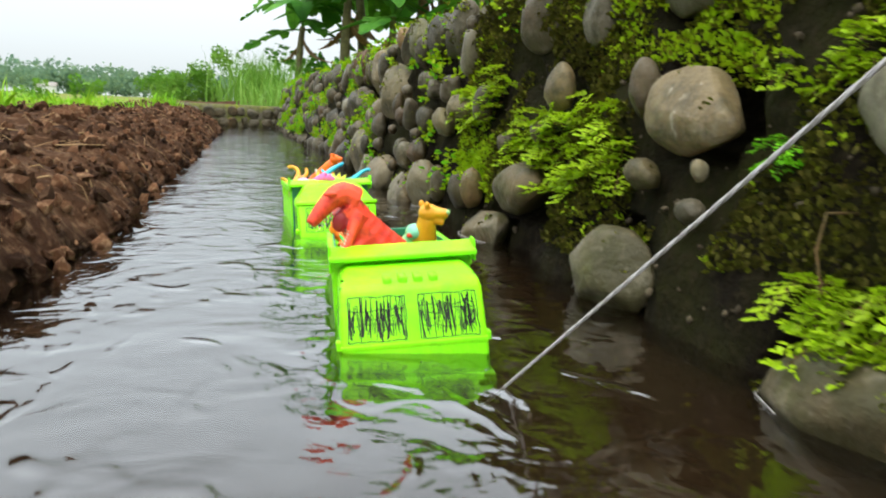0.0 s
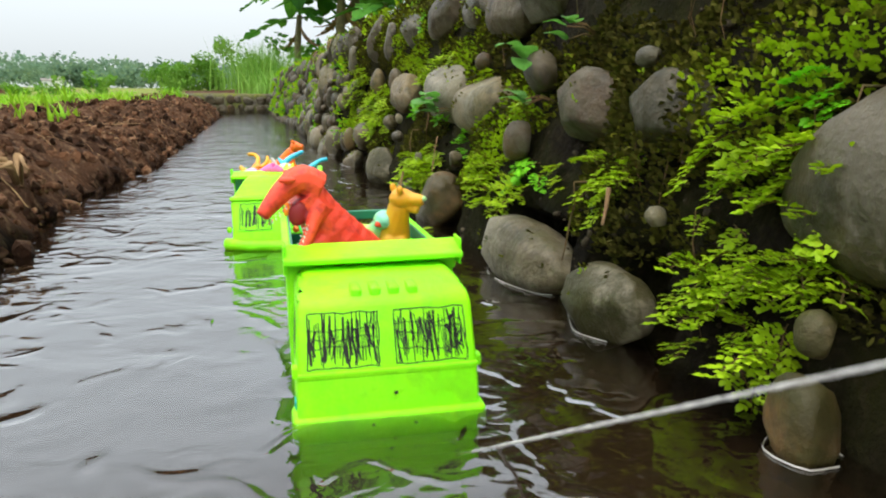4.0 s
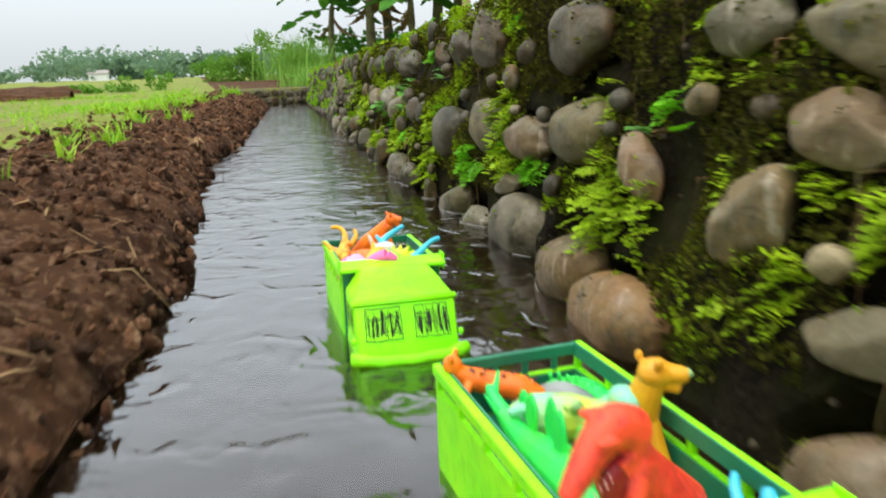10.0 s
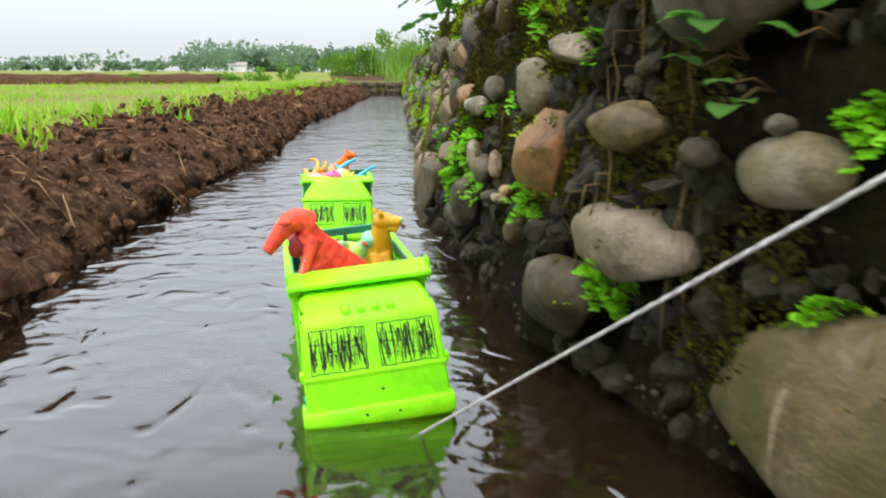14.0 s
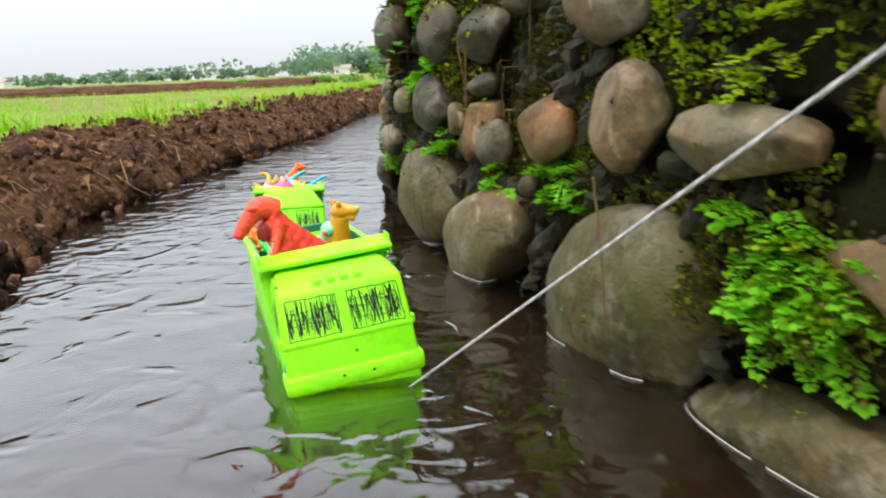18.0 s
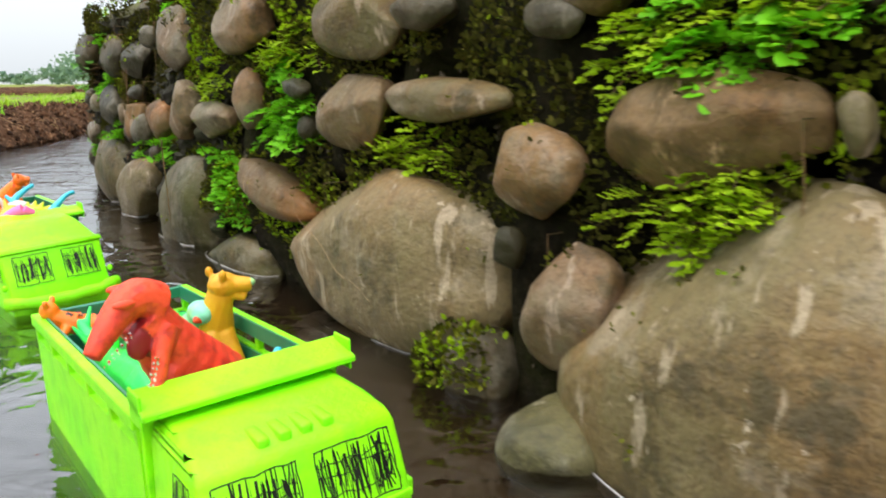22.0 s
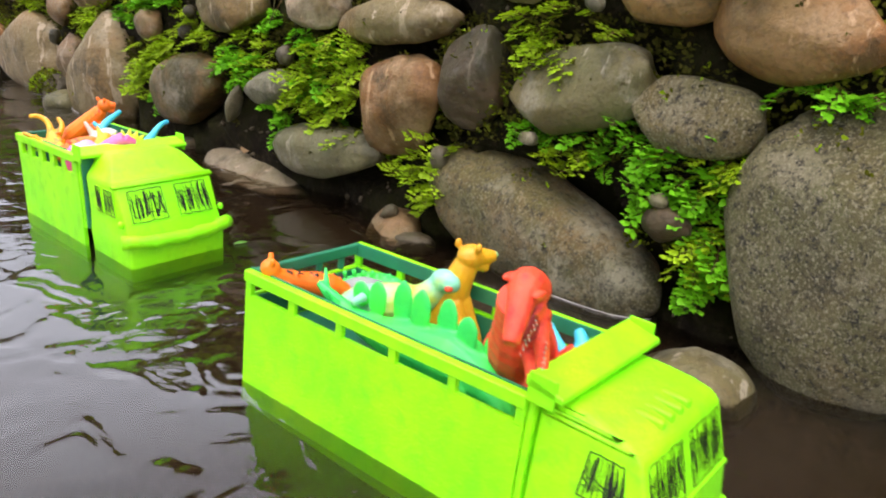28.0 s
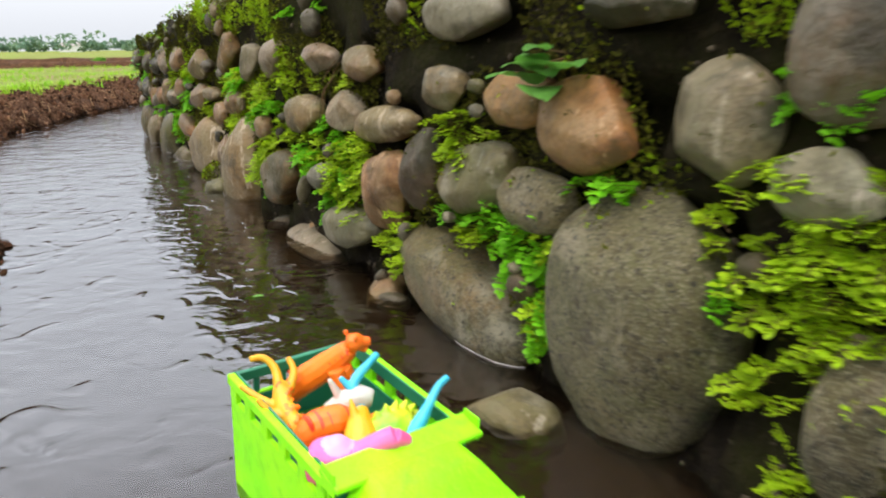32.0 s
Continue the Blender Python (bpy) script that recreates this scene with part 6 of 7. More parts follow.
def make_moss():
    """Cushions of tiny moss shoots over the joints and on the upper stones, and ferny tufts far along the wall."""
    rnd = random.Random(12)
    verts, faces, index = [], [], []

    def tuft(p, nrm, size, mi):
        for _ in range(3):
            d = (nrm + Vector((rnd.gauss(0, 0.7), rnd.gauss(0, 0.7), rnd.gauss(0.1, 0.6)))).normalized()
            s = d.cross(Vector((rnd.random(), rnd.random(), rnd.random()))).normalized() * size * 0.33
            b = len(verts)
            q = p + Vector((rnd.uniform(-1, 1), rnd.uniform(-1, 1), rnd.uniform(-1, 1))) * size * 0.6
            verts.extend([q - s * 0.4, q + s * 0.4, q + d * size * 0.6 + s, q + d * size, q + d * size * 0.6 - s])
            faces.append((b, b + 1, b + 2, b + 3, b + 4))
            index.append(mi)

    for _ in range(125000):
        y = rnd.uniform(-8.9, 0.6)
        top = wall_top(y)
        z = rnd.uniform(0.035, top + 0.01)
        k = noise.noise((y * 4.5, z * 7, 3)) + 0.5 * noise.noise((y * 15, z * 15, 3)) + (0.35 if z > top - 0.1 else 0.0) - (0.35 if z < 0.07 else 0)
        if k < -0.08:
            continue
        p, along, out = wall_frame(y, z)
        q = noise.noise((y * 3, z * 5, 9)) + rnd.gauss(0, 0.2) + 0.5 * (k - 0.3)
        if -5.2 < y < -3.75:
            q -= 0.22
        mi = 3 if q < 0.02 else 0 if q < 0.28 else 1
        tuft(p - out * (0.027 - 0.020 * min(1, (k + 0.02) * 1.6)) + out * 0.026 * noise.noise((y * 7, z * 7, 0)), out + Vector((0, 0, 0.5)), rnd.uniform(0.0035, 0.0085), mi)
    for (y, z, a, b, c, tilt) in placed:
        top = wall_top(y)
        rate = 1.0 if z > top - 0.17 else 0.22
        for _ in range(int(rate * 26000 * a * b)):
            th, ph = rnd.uniform(-1.4, 1.4), rnd.uniform(-0.1, 1.35)
            u, v, w = math.sin(th) * math.cos(ph), math.cos(th) * math.cos(ph), math.sin(ph)
            if noise.noise((y * 9 + u * 2.2, w * 2.2 + z * 9, 1)) + 0.25 * w < 0.16:
                continue
            p, along, out = wall_frame(y, max(z, 0))
            ct, st = math.cos(math.radians(tilt)), math.sin(math.radians(tilt))
            du, dw = u * a * ct + w * b * st, w * b * ct - u * a * st
            q = p - out * (c - stone_proud(a, b)) + along * du + out * v * c * 0.98
            q.z = z + dw
            tuft(q, along * u + out * v + Vector((0, 0, w)), rnd.uniform(0.003, 0.006), rnd.choice((0, 0, 3, 3, 1)))
    for (x0, y0, z0, r0) in ((0.885, -6.02, 0.01, 0.047),):
        for _ in range(500):
            d = Vector((rnd.gauss(0, 1), rnd.gauss(0, 1), abs(rnd.gauss(0.3, 0.8)))).normalized()
            tuft(Vector((x0, y0, z0)) + d * r0, d, rnd.uniform(0.004, 0.009), rnd.choice((0, 0, 3, 1)))
    for _ in range(12000):
        y = 0.4 + 5.2 * rnd.random() ** 0.8
        z = rnd.uniform(0.04, wall_top(y))
        k = noise.noise((y * 3.2, z * 7, 3)) + 0.4 * noise.noise((y * 9, z * 12, 3))
        if k < 0.16:
            continue
        p, along, out = wall_frame(y, z)
        tuft(p + out * rnd.uniform(-0.02, 0.006), out, rnd.uniform(0.006, 0.013), rnd.choice((1, 1, 2)))
    for _ in range(9000):
        y = -9 + 14.5 * rnd.random()
        p, along, out = wall_frame(y, wall_top(y))
        if noise.noise((y * 5, 2, 3)) + rnd.gauss(0, 0.3) < 0.15:
            continue
        tuft(p - out * rnd.uniform(0.0, 0.25) + Vector((0, 0, 0.014)), Vector((0, 0, 1)), rnd.uniform(0.005, 0.012), rnd.choice((0, 1, 2)))
    ob = raw_object("moss", verts, faces, [M_MOSS, M_FERN_Y, M_FERN, M_MOSS_DARK], False, index)
    tagged(ob, "yellow-green moss cushions over stones and joints of the wall", "moss", kind="stuff")


make_moss()


def make_pebbles():
    """Grit and small pebbles showing in the earth between the stones."""
    rnd = random.Random(41)
    verts, faces = [], []
    src = []
    for k in range(5):
        t = bmesh.new()
        bmesh.ops.create_icosphere(t, subdivisions=1, radius=1.0)
        for v in t.verts:
            v.co *= rnd.uniform(0.75, 1.15)
        src.append(([v.co.copy() for v in t.verts], [[v.index for v in f.verts] for f in t.faces]))
        t.free()
    for _ in range(4500):
        y = rnd.uniform(-8.8, 0.5)
        z = rnd.uniform(0.0, wall_top(y))
        if inside_stone(y, z) or noise.noise((y * 5, z * 5, 30)) < -0.1:
            continue
        r = 0.0015 + 0.004 * rnd.random() ** 3
        p, along, out = wall_frame(y, z)
        p = p + out * (-0.030 + 0.026 * noise.noise((y * 7, z * 7, 0)) + 0.014 * noise.noise((y * 21, z * 21, 3)) + r * 0.3)
        vs, fs = src[rnd.randrange(5)]
        m = pose(p.x, p.y, p.z, rnd.uniform(0, 360), rnd.uniform(0, 360), 0) @ Matrix.Diagonal((r * 1.3, r, r * 0.9, 1))
        b = len(verts)
        verts.extend([tuple(m @ v) for v in vs])
        faces.extend([[b + q for q in f] for f in fs])
    ob = raw_object("pebbles", verts, faces, M_PEBBLE, True)
    tagged(ob, "grit and tiny pebbles in the wall joints", "pebbles", kind="stuff")


make_pebbles()


def make_rubble():
    """Half buried, earthy lumps where the wall's face has crumbled."""
    rnd = random.Random(77)
    verts, faces = [], []
    src = []
    for k in range(6):
        t = bmesh.new()
        bmesh.ops.create_icosphere(t, subdivisions=2, radius=1.0)
        for v in t.verts:
            v.co *= 1 + 0.5 * noise.noise(v.co * 1.6 + Vector((k * 7, 0, 0))) + 0.3 * noise.noise(v.co * 4)
        src.append(([v.co.copy() for v in t.verts], [[v.index for v in f.verts] for f in t.faces]))
        t.free()
    for _ in range(4200):
        y = rnd.uniform(-5.4, -3.0)
        z = rnd.uniform(0.0, wall_top(y) - 0.02)
        if inside_stone(y, z, 1.0) or noise.noise((y * 4, z * 5, 51)) < -0.15:
            continue
        r = 0.003 + 0.015 * rnd.random() ** 3
        p, along, out = wall_frame(y, z)
        p = p + out * (-0.030 + 0.026 * noise.noise((y * 7, z * 7, 0)) + r * 0.05)
        vs, fs = src[rnd.randrange(6)]
        m = pose(p.x, p.y, p.z, rnd.uniform(0, 360), rnd.uniform(0, 360), 0) @ Matrix.Diagonal((r * 1.5, r, r * 0.7, 1))
        b = len(verts)
        verts.extend([tuple(m @ v) for v in vs])
        faces.extend([[b + q for q in f] for f in fs])
    ob = raw_object("rubble", verts, faces, M_RUBBLE_SHADED, False)
    tagged(ob, "mossy rubble and wet earth lumps between the wall stones, darkened as shade", "rubble", kind="stuff")


make_rubble()


def make_roots():
    """Fine dark rootlets and dry twigs hanging down the wall."""
    rnd = random.Random(31)
    bm = bmesh.new()
    for _ in range(150):
        y = rnd.choice((rnd.uniform(-3.6, -2.9), rnd.uniform(-5.0, -4.3), rnd.uniform(-8.4, -0.3), rnd.uniform(-1.8, -1.2)))
        z = rnd.uniform(0.12, wall_top(y) - 0.01)
        p, along, out = wall_frame(y, z)
        L = min(z - 0.02, rnd.uniform(0.04, 0.16))
        q = p + out * rnd.uniform(-0.03, 0.012)
        pts = [q - out * 0.03]
        s = rnd.uniform(-0.3, 0.3)
        for i in range(5):
            pts.append(q + out * (0.004 * rnd.uniform(-1, 1)) + along * (s * L * i / 5 + rnd.uniform(-0.005, 0.005)) - Vector((0, 0, L * i / 4)))
        r = rnd.choice((0.0005, 0.0007, 0.0012))
        tube(bm, pts, [r] * 5 + [r * 0.4], 4)
    ob = mesh_object("roots", bm, M_STEM)
    tagged(ob, "fine brown rootlets and twigs hanging down the wall", "roots", kind="stuff")


make_roots()


def strands(name, label, category, r, mat, lines):
    """Thin stems or threads along smooth lines, each a part of one thing."""
    base = Vector(lines[0][0])
    top = new(name)
    top.matrix_basis = Matrix.Translation(base)
    tagged(top, label, category)
    for pts in lines:
        way = smooth_line([Vector(p) - base for p in pts], 6 * len(pts))
        bm = bmesh.new()
        tube(bm, way, [r * (1.1 - 0.5 * i / len(way)) for i in range(len(way))], 5)
        part("strand", bm, mat, top)


strands("dry_vine", "tangle of dry brown vine stems hanging over the stones", "dry vine", 0.0016, M_STEM, [[(0.402, -3.135, 0.318), (0.392, -3.137, 0.284), (0.386, -3.134, 0.265), (0.367, -3.15, 0.206), (0.352, -3.143, 0.155), (0.335, -3.142, 0.097), (0.323, -3.159, 0.06), (0.308, -3.194, 0.021)],
        [(0.376, -3.179, 0.262), (0.359, -3.213, 0.214), (0.341, -3.221, 0.157), (0.322, -3.231, 0.094), (0.311, -3.242, 0.061), (0.298, -3.251, 0.017), (0.288, -3.288, -0.007), (0.287, -3.309, -0.006)],
        [(0.374, -3.068, 0.268), (0.369, -3.117, 0.268), (0.362, -3.168, 0.262), (0.356, -3.195, 0.252)],
        [(0.359, -3.177, 0.205), (0.342, -3.171, 0.146), (0.327, -3.18, 0.098), (0.313, -3.209, 0.058), (0.3, -3.236, 0.02)],
        [(0.348, -3.228, 0.217), (0.333, -3.247, 0.172), (0.318, -3.242, 0.117)]])
strands("dry_root", "single dry root hanging down over a boulder", "root", 0.0011, M_STEM, [[(0.577, -5.283, 0.186), (0.579, -5.293, 0.153), (0.581, -5.302, 0.12), (0.582, -5.307, 0.082), (0.584, -5.312, 0.043)]])
strands("dry_root", "thin dry roots hanging between the upper stones", "root", 0.0009, M_STEM, [[(1.204, -6.959, 0.314), (1.2, -6.952, 0.29), (1.197, -6.951, 0.267), (1.193, -6.94, 0.247)],
        [(1.209, -6.973, 0.314), (1.205, -6.968, 0.285), (1.195, -6.946, 0.254)]])
strands("dry_root", "bundle of thin dry roots hanging from the top course", "root", 0.0009, M_STEM, [[(1.236, -7.041, 0.371), (1.215, -6.986, 0.331), (1.203, -6.958, 0.302), (1.198, -6.95, 0.271)],
        [(1.245, -7.069, 0.37), (1.222, -7.005, 0.34), (1.205, -6.963, 0.314), (1.205, -6.97, 0.28)],
        [(1.23, -7.022, 0.375), (1.208, -6.965, 0.34), (1.199, -6.946, 0.314), (1.191, -6.926, 0.288)]])
strands("dry_stalk", "pale orange dry sprig hanging over a wet stone", "dry stalk", 0.0016, M_STRAW, [[(0.561, -0.473, 0.067), (0.552, -0.479, 0.043), (0.545, -0.483, 0.021)],
        [(0.56, -0.478, 0.068), (0.552, -0.487, 0.042), (0.546, -0.496, 0.027)]])
strands("dry_stalk", "thin upright dry grass stalk in front of the wall", "dry stalk", 0.001, M_STRAW, [[(0.58, -0.606, 0.139), (0.57, -0.619, 0.113), (0.559, -0.64, 0.083)]])
strands("dry_stalk", "short pale dry stick leaning in the ferns", "dry stalk", 0.0022, M_STRAW, [[(0.505, -1.25, 0.134), (0.501, -1.254, 0.119), (0.496, -1.257, 0.103)]])
strands("thread", "thin loose white thread lying over a boulder", "thread", 0.00035, M_STRAW, [[(0.757, -5.8, 0.159), (0.751, -5.785, 0.148), (0.751, -5.785, 0.135), (0.757, -5.802, 0.122), (0.772, -5.848, 0.105), (0.781, -5.878, 0.086), (0.788, -5.899, 0.078), (0.796, -5.922, 0.076), (0.806, -5.953, 0.065)]])


# ---- waterline ----
def make_rim_glint():
    """Thin pale ribbons round the stones in the water, standing for its rim's reflection."""
    verts, faces = [], []
    for ob in wall_ob.children:
        if not ob.name.startswith("stone"):
            continue
        m = ob.matrix_basis
        c = m.translation
        if abs(c.z) > 0.21 or not -8.6 < c.y < 0.8:
            continue
        bm = bmesh.new()
        bm.from_mesh(ob.data)
        bm.transform(m)
        cut = bmesh.ops.bisect_plane(bm, geom=bm.verts[:] + bm.edges[:] + bm.faces[:], plane_co=(0, 0, 0.0005), plane_no=(0, 0, 1))["geom_cut"]
        for e in cut:
            if not isinstance(e, bmesh.types.BMEdge):
                continue
            ring = []
            for v in e.verts:
                q = v.co
                d = Vector((q.x - c.x, q.y - c.y, 0)).normalized()
                off = 0.003 + 0.006 * max(0, 0.4 + noise.noise((q.x * 9, q.y * 9, 2)))
                w = 0.0003 + 0.0010 * max(0, 0.35 + noise.noise((q.x * 30, q.y * 30, 5)))
                ring.append([q + d * (off + k) + Vector((0, 0, h)) for k, h in ((0, 0), (w * 0.5, 0.0014), (w, 0))])
            mid = (e.verts[0].co + e.verts[1].co) / 2
            if noise.noise((mid.x * 9, mid.y * 9, 8)) < -0.02 or mid.x > wall_x(mid.y, 0) + 0.025:
                continue
            base = len(verts)
            verts.extend([tuple(v) for r in ring for v in r])
            faces.extend([(base, base + 3, base + 4, base + 1), (base + 1, base + 4, base + 5, base + 2)])
        bm.free()
    ob = raw_object("foam", verts, faces, M_RIM_GLINT, True)
    tagged(ob, "thin white lines painted as the glint where water meets the stones", "foam", kind="stuff")


make_rim_glint()


def rock(x, y, z, a, b, c, turn, k, label, kind="d"):
    ob = new("rock", STONE_BIG[k % 6])
    ob.material_slots[0].link = "OBJECT"
    ob.material_slots[0].material = STONE_KIND[kind]
    ob.matrix_basis = pose(x, y, z, 0, 0, turn) @ Matrix.Diagonal((a, b, c, 1))
    tagged(ob, label, "rock", "rocks in the water")
    return ob


rock(0.917, -6.174, -0.005, 0.055, 0.045, 0.04, 30, 1, "wet brown grey rock in the shallow water by the wall", "g")
rock(0.901, -6.029, 0.01, 0.045, 0.04, 0.045, 70, 2, "moss covered dark rock standing at the waterline")
rock(1.208, -6.851, -0.008, 0.15, 0.08, 0.034, 110, 3, "flat pale brown slab of rock awash at the wall foot", "t")
rock(1.292, -7.213, -0.014, 0.052, 0.040, 0.038, 60, 4, "pale tan rock lying in the water", "t")
rock(1.300, -7.262, -0.016, 0.032, 0.020, 0.024, 140, 1, "wet grey flake split from the pale rock")
rock(1.392, -7.682, -0.022, 0.048, 0.062, 0.045, 20, 5, "rounded grey rock low in the water", "g")
rock(1.114, -6.624, -0.02, 0.045, 0.05, 0.03, 50, 0, "dark wet rock awash at the wall foot")


def dead_leaf(x, y, z, L, turn, mat, label):
    verts, faces = [], []
    for i in range(6):
        f = i / 5
        w = 0.28 * L * math.sin(math.pi * (0.06 + 0.9 * f))
        for q in (-1, 0, 1):
            verts.append((L * (f - 0.5), q * w, 0.05 * L * abs(q) + 0.06 * L * math.sin(3 * f)))
    for i in range(5):
        for j in (0, 1):
            a = i * 3 + j
            faces.append((a, a + 1, a + 4, a + 3))
    ob = raw_object("leaf", verts, faces, mat, True)
    ob.matrix_basis = pose(x, y, z, 0, 0, turn)
    tagged(ob, label, "leaf", "loose leaves")


dead_leaf(1.18, -6.83, 0.027, 0.05, 60, M_STRAW, "dry orange brown leaf lying on the wet rock")
dead_leaf(0.531, -0.701, 0.001, 0.022, 20, M_FERN_Y, "small yellow leaf floating on the dark water")
dead_leaf(1.08, -7.22, 0.001, 0.018, 10, M_LEAF, "small yellow green leaf floating on the water")


# ---- the soil bank ----
def make_clods():
    rnd = random.Random(9)
    verts, faces = [], []
    src = []
    for k in range(6):
        t = bmesh.new()
        bmesh.ops.create_icosphere(t, subdivisions=1, radius=1.0)
        for v in t.verts:
            v.co *= rnd.uniform(0.6, 1.2)
        src.append(([v.co.copy() for v in t.verts], [[v.index for v in f.verts] for f in t.faces]))
        t.free()
    for _ in range(15000):
        y = rnd.uniform(-9.3, 3.0) if rnd.random() < 0.9 else rnd.uniform(3, 5.6)
        u = -abs(rnd.gauss(0, 0.36))
        if u < -0.95:
            continue
        r = 0.003 + 0.014 * rnd.random() ** 3.2 + (0.012 * rnd.random() if rnd.random() < 0.05 else 0)
        x, yy, z = bank_point(y, u)
        z = max(z, -0.004)
        vs, fs = src[rnd.randrange(6)]
        m = pose(x, y, z + r * 0.25, rnd.uniform(0, 360), rnd.uniform(0, 360), rnd.uniform(0, 360)) @ Matrix.Diagonal((r * 1.3, r, r * 0.75, 1))
        b = len(verts)
        verts.extend([tuple(m @ v) for v in vs])
        faces.extend([[b + q for q in f] for f in fs])
    ob = raw_object("soil_clods", verts, faces, M_CLOD, False)
    tagged(ob, "crumbly reddish brown soil clods on the ploughed bank", "soil clods", kind="stuff")


make_clods()


def make_straw():
    rnd = random.Random(15)
    bm = bmesh.new()
    for i in range(900):
        y = rnd.uniform(-9, 4)
        u = -rnd.uniform(0.02, 0.7)
        x, yy, z = bank_point(y, u)
        a, L = rnd.uniform(0, math.pi), rnd.uniform(0.015, 0.09) * (1 if rnd.random() < 0.9 else 1.6)
        r = rnd.choice((0.0006, 0.0009, 0.0015))
        d = Vector((math.cos(a), math.sin(a), 0)) * L / 2
        x2, _, z2 = bank_point(y + d.y, u + d.x)
        x1, _, z1 = bank_point(y - d.y, u - d.x)
        tube(bm, [(x - d.x, y - d.y, max(z1, 0) + 0.004), (x + rnd.uniform(-.004, .004), y, max(z, 0) + 0.010), (x + d.x, y + d.y, max(z2, 0) + 0.006)], [r, r, r * 0.6], 4)
    for y in (-3.1, -2.2, -4.1, -5.05, -3.75):
        x, yy, z = bank_point(y, -0.03)
        tube(bm, [(x, y, -0.02), (x - 0.006, y + 0.01, 0.05), (x - 0.02, y + 0.02, 0.10)], [0.0022, 0.002, 0.0012], 5)
    ob = mesh_object("straw", bm, M_STRAW)
    tagged(ob, "dry straw bits and rootlets scattered on the soil bank", "straw", kind="stuff")


make_straw()


def dry_husk():
    """A clump of broken dry stalks sticking out of the bank."""
    x, y, z = bank_point(-0.46, -0.055)
    rnd = random.Random(6)
    top = new("dry_stalk")
    top.matrix_basis = Matrix.Translation((x, y, z))
    tagged(top, "broken pale dry stalks sticking out of the soil bank", "dry stalk")
    for i in range(9):
        a, h = rnd.uniform(0, 6.3), rnd.uniform(0.025, 0.06)
        bm = bmesh.new()
        d = Vector((math.cos(a), math.sin(a), 0))
        tube(bm, [Vector((0, 0, -0.01)) + d * 0.004, d * h * 0.5 + Vector((0, 0, h * 0.75)), d * h * rnd.uniform(0.9, 1.5) + Vector((0, 0, h * rnd.uniform(0.3, 1.0)))], [0.004, 0.006, 0.0012], 6, rnd.uniform(0.4, 1.8))
        part("stalk", bm, M_STRAW, top)


dry_husk()


def blade(verts, faces, p, yaw, lean, h, w, rnd, steps=3):
    d = Vector((math.cos(yaw), math.sin(yaw), 0))
    s = Vector((-d.y, d.x, 0)) * w
    b = len(verts)
    for i in range(steps + 1):
        f = i / steps
        q = p + d * (lean * h * f * f) + Vector((0, 0, h * (f - 0.25 * lean * f * f)))
        k = 1 - f ** 1.6
        verts.append(tuple(q - s * k))
        verts.append(tuple(q + s * k))
    for i in range(steps):
        faces.append((b + 2 * i, b + 2 * i + 1, b + 2 * i + 3, b + 2 * i + 2))


def make_grass():
    rnd = random.Random(21)
    verts, faces = [], []
    for k in range(190):
        y = rnd.uniform(-9.5, 5.5)
        u = -rnd.uniform(0.24, 0.40) if k % 3 == 0 else -rnd.uniform(0.36, 0.95)
        x, yy, z = bank_point(y, u)
        big = rnd.uniform(0.55, 1.3)
        for _ in range(rnd.randint(7, 18)):
            blade(verts, faces, Vector((x + rnd.gauss(0, 0.014), y + rnd.gauss(0, 0.014), z - 0.005)), rnd.uniform(0, 6.3), rnd.uniform(0.2, 1.0), rnd.uniform(0.035, 0.095) * big, rnd.uniform(0.0025, 0.0065), rnd)
    ob = raw_object("bank_grass", verts, faces, M_GRASS, False)
    tagged(ob, "young bright green grass tufts along the bank crest", "grass", kind="stuff")
    verts, faces = [], []
    for _ in range(9000):
        u = -0.8 - 11 * rnd.random() ** 1.8
        y = rnd.uniform(-9, 10)
        x, yy, z = bank_point(y, u)
        if noise.noise((x * 0.55, y * 0.55, 0)) + 0.5 * noise.noise((x * 2.5, y * 2.5, 7)) < 0.06:
            continue
        far = 1 + max(0, -u - 2) * 0.12
        for _ in range(4):
            blade(verts, faces, Vector((x + rnd.gauss(0, 0.03), y + rnd.gauss(0, 0.03), z - 0.005)), rnd.uniform(0, 6.3), rnd.uniform(0.1, 0.8), rnd.uniform(0.03, 0.075), rnd.uniform(0.002, 0.004) * far, rnd, 2)
    ob = raw_object("field_grass", verts, faces, M_GRASS, False)
    tagged(ob, "patches of short bright grass over the flat field", "grass", kind="stuff")


make_grass()


def make_ridge(name, x0, x1, y0, y1, h, w):
    """A low dark earth ridge across the field."""
    verts, faces = [], []
    n = 120
    d = Vector((x1 - x0, y1 - y0, 0)).normalized()
    s = Vector((-d.y, d.x, 0))
    for i in range(n + 1):
        f = i / n
        p = Vector((x0 + (x1 - x0) * f, y0 + (y1 - y0) * f, 0.05))
        for k, (a, b) in enumerate(((-1, 0), (-0.7, 0.6), (-0.35, 0.95), (0, 1), (0.4, 0.9), (0.75, 0.5), (1, 0))):
            q = p + s * (a * w * (1 + 0.2 * noise.noise((f * 30, a, 0)))) + Vector((0, 0, (b * h + 0.05) * (1 + 0.35 * noise.noise((f * 45, a * 2, 3)))))
            verts.append(tuple(q) if k not in (0, 6) else (q.x, q.y, 0.03))
    for i in range(n):
        for j in range(6):
            a = i * 7 + j
            faces.append((a, a + 1, a + 8, a + 7))
    ob = raw_object(name, verts, faces, M_SOIL, True)
    tagged(ob, "low dark earth ridge between the rice fields", "earth ridge", kind="structure")


make_ridge("field_ridge_1", -16, -1.6, 6.6, 7.4, 0.10, 0.35)
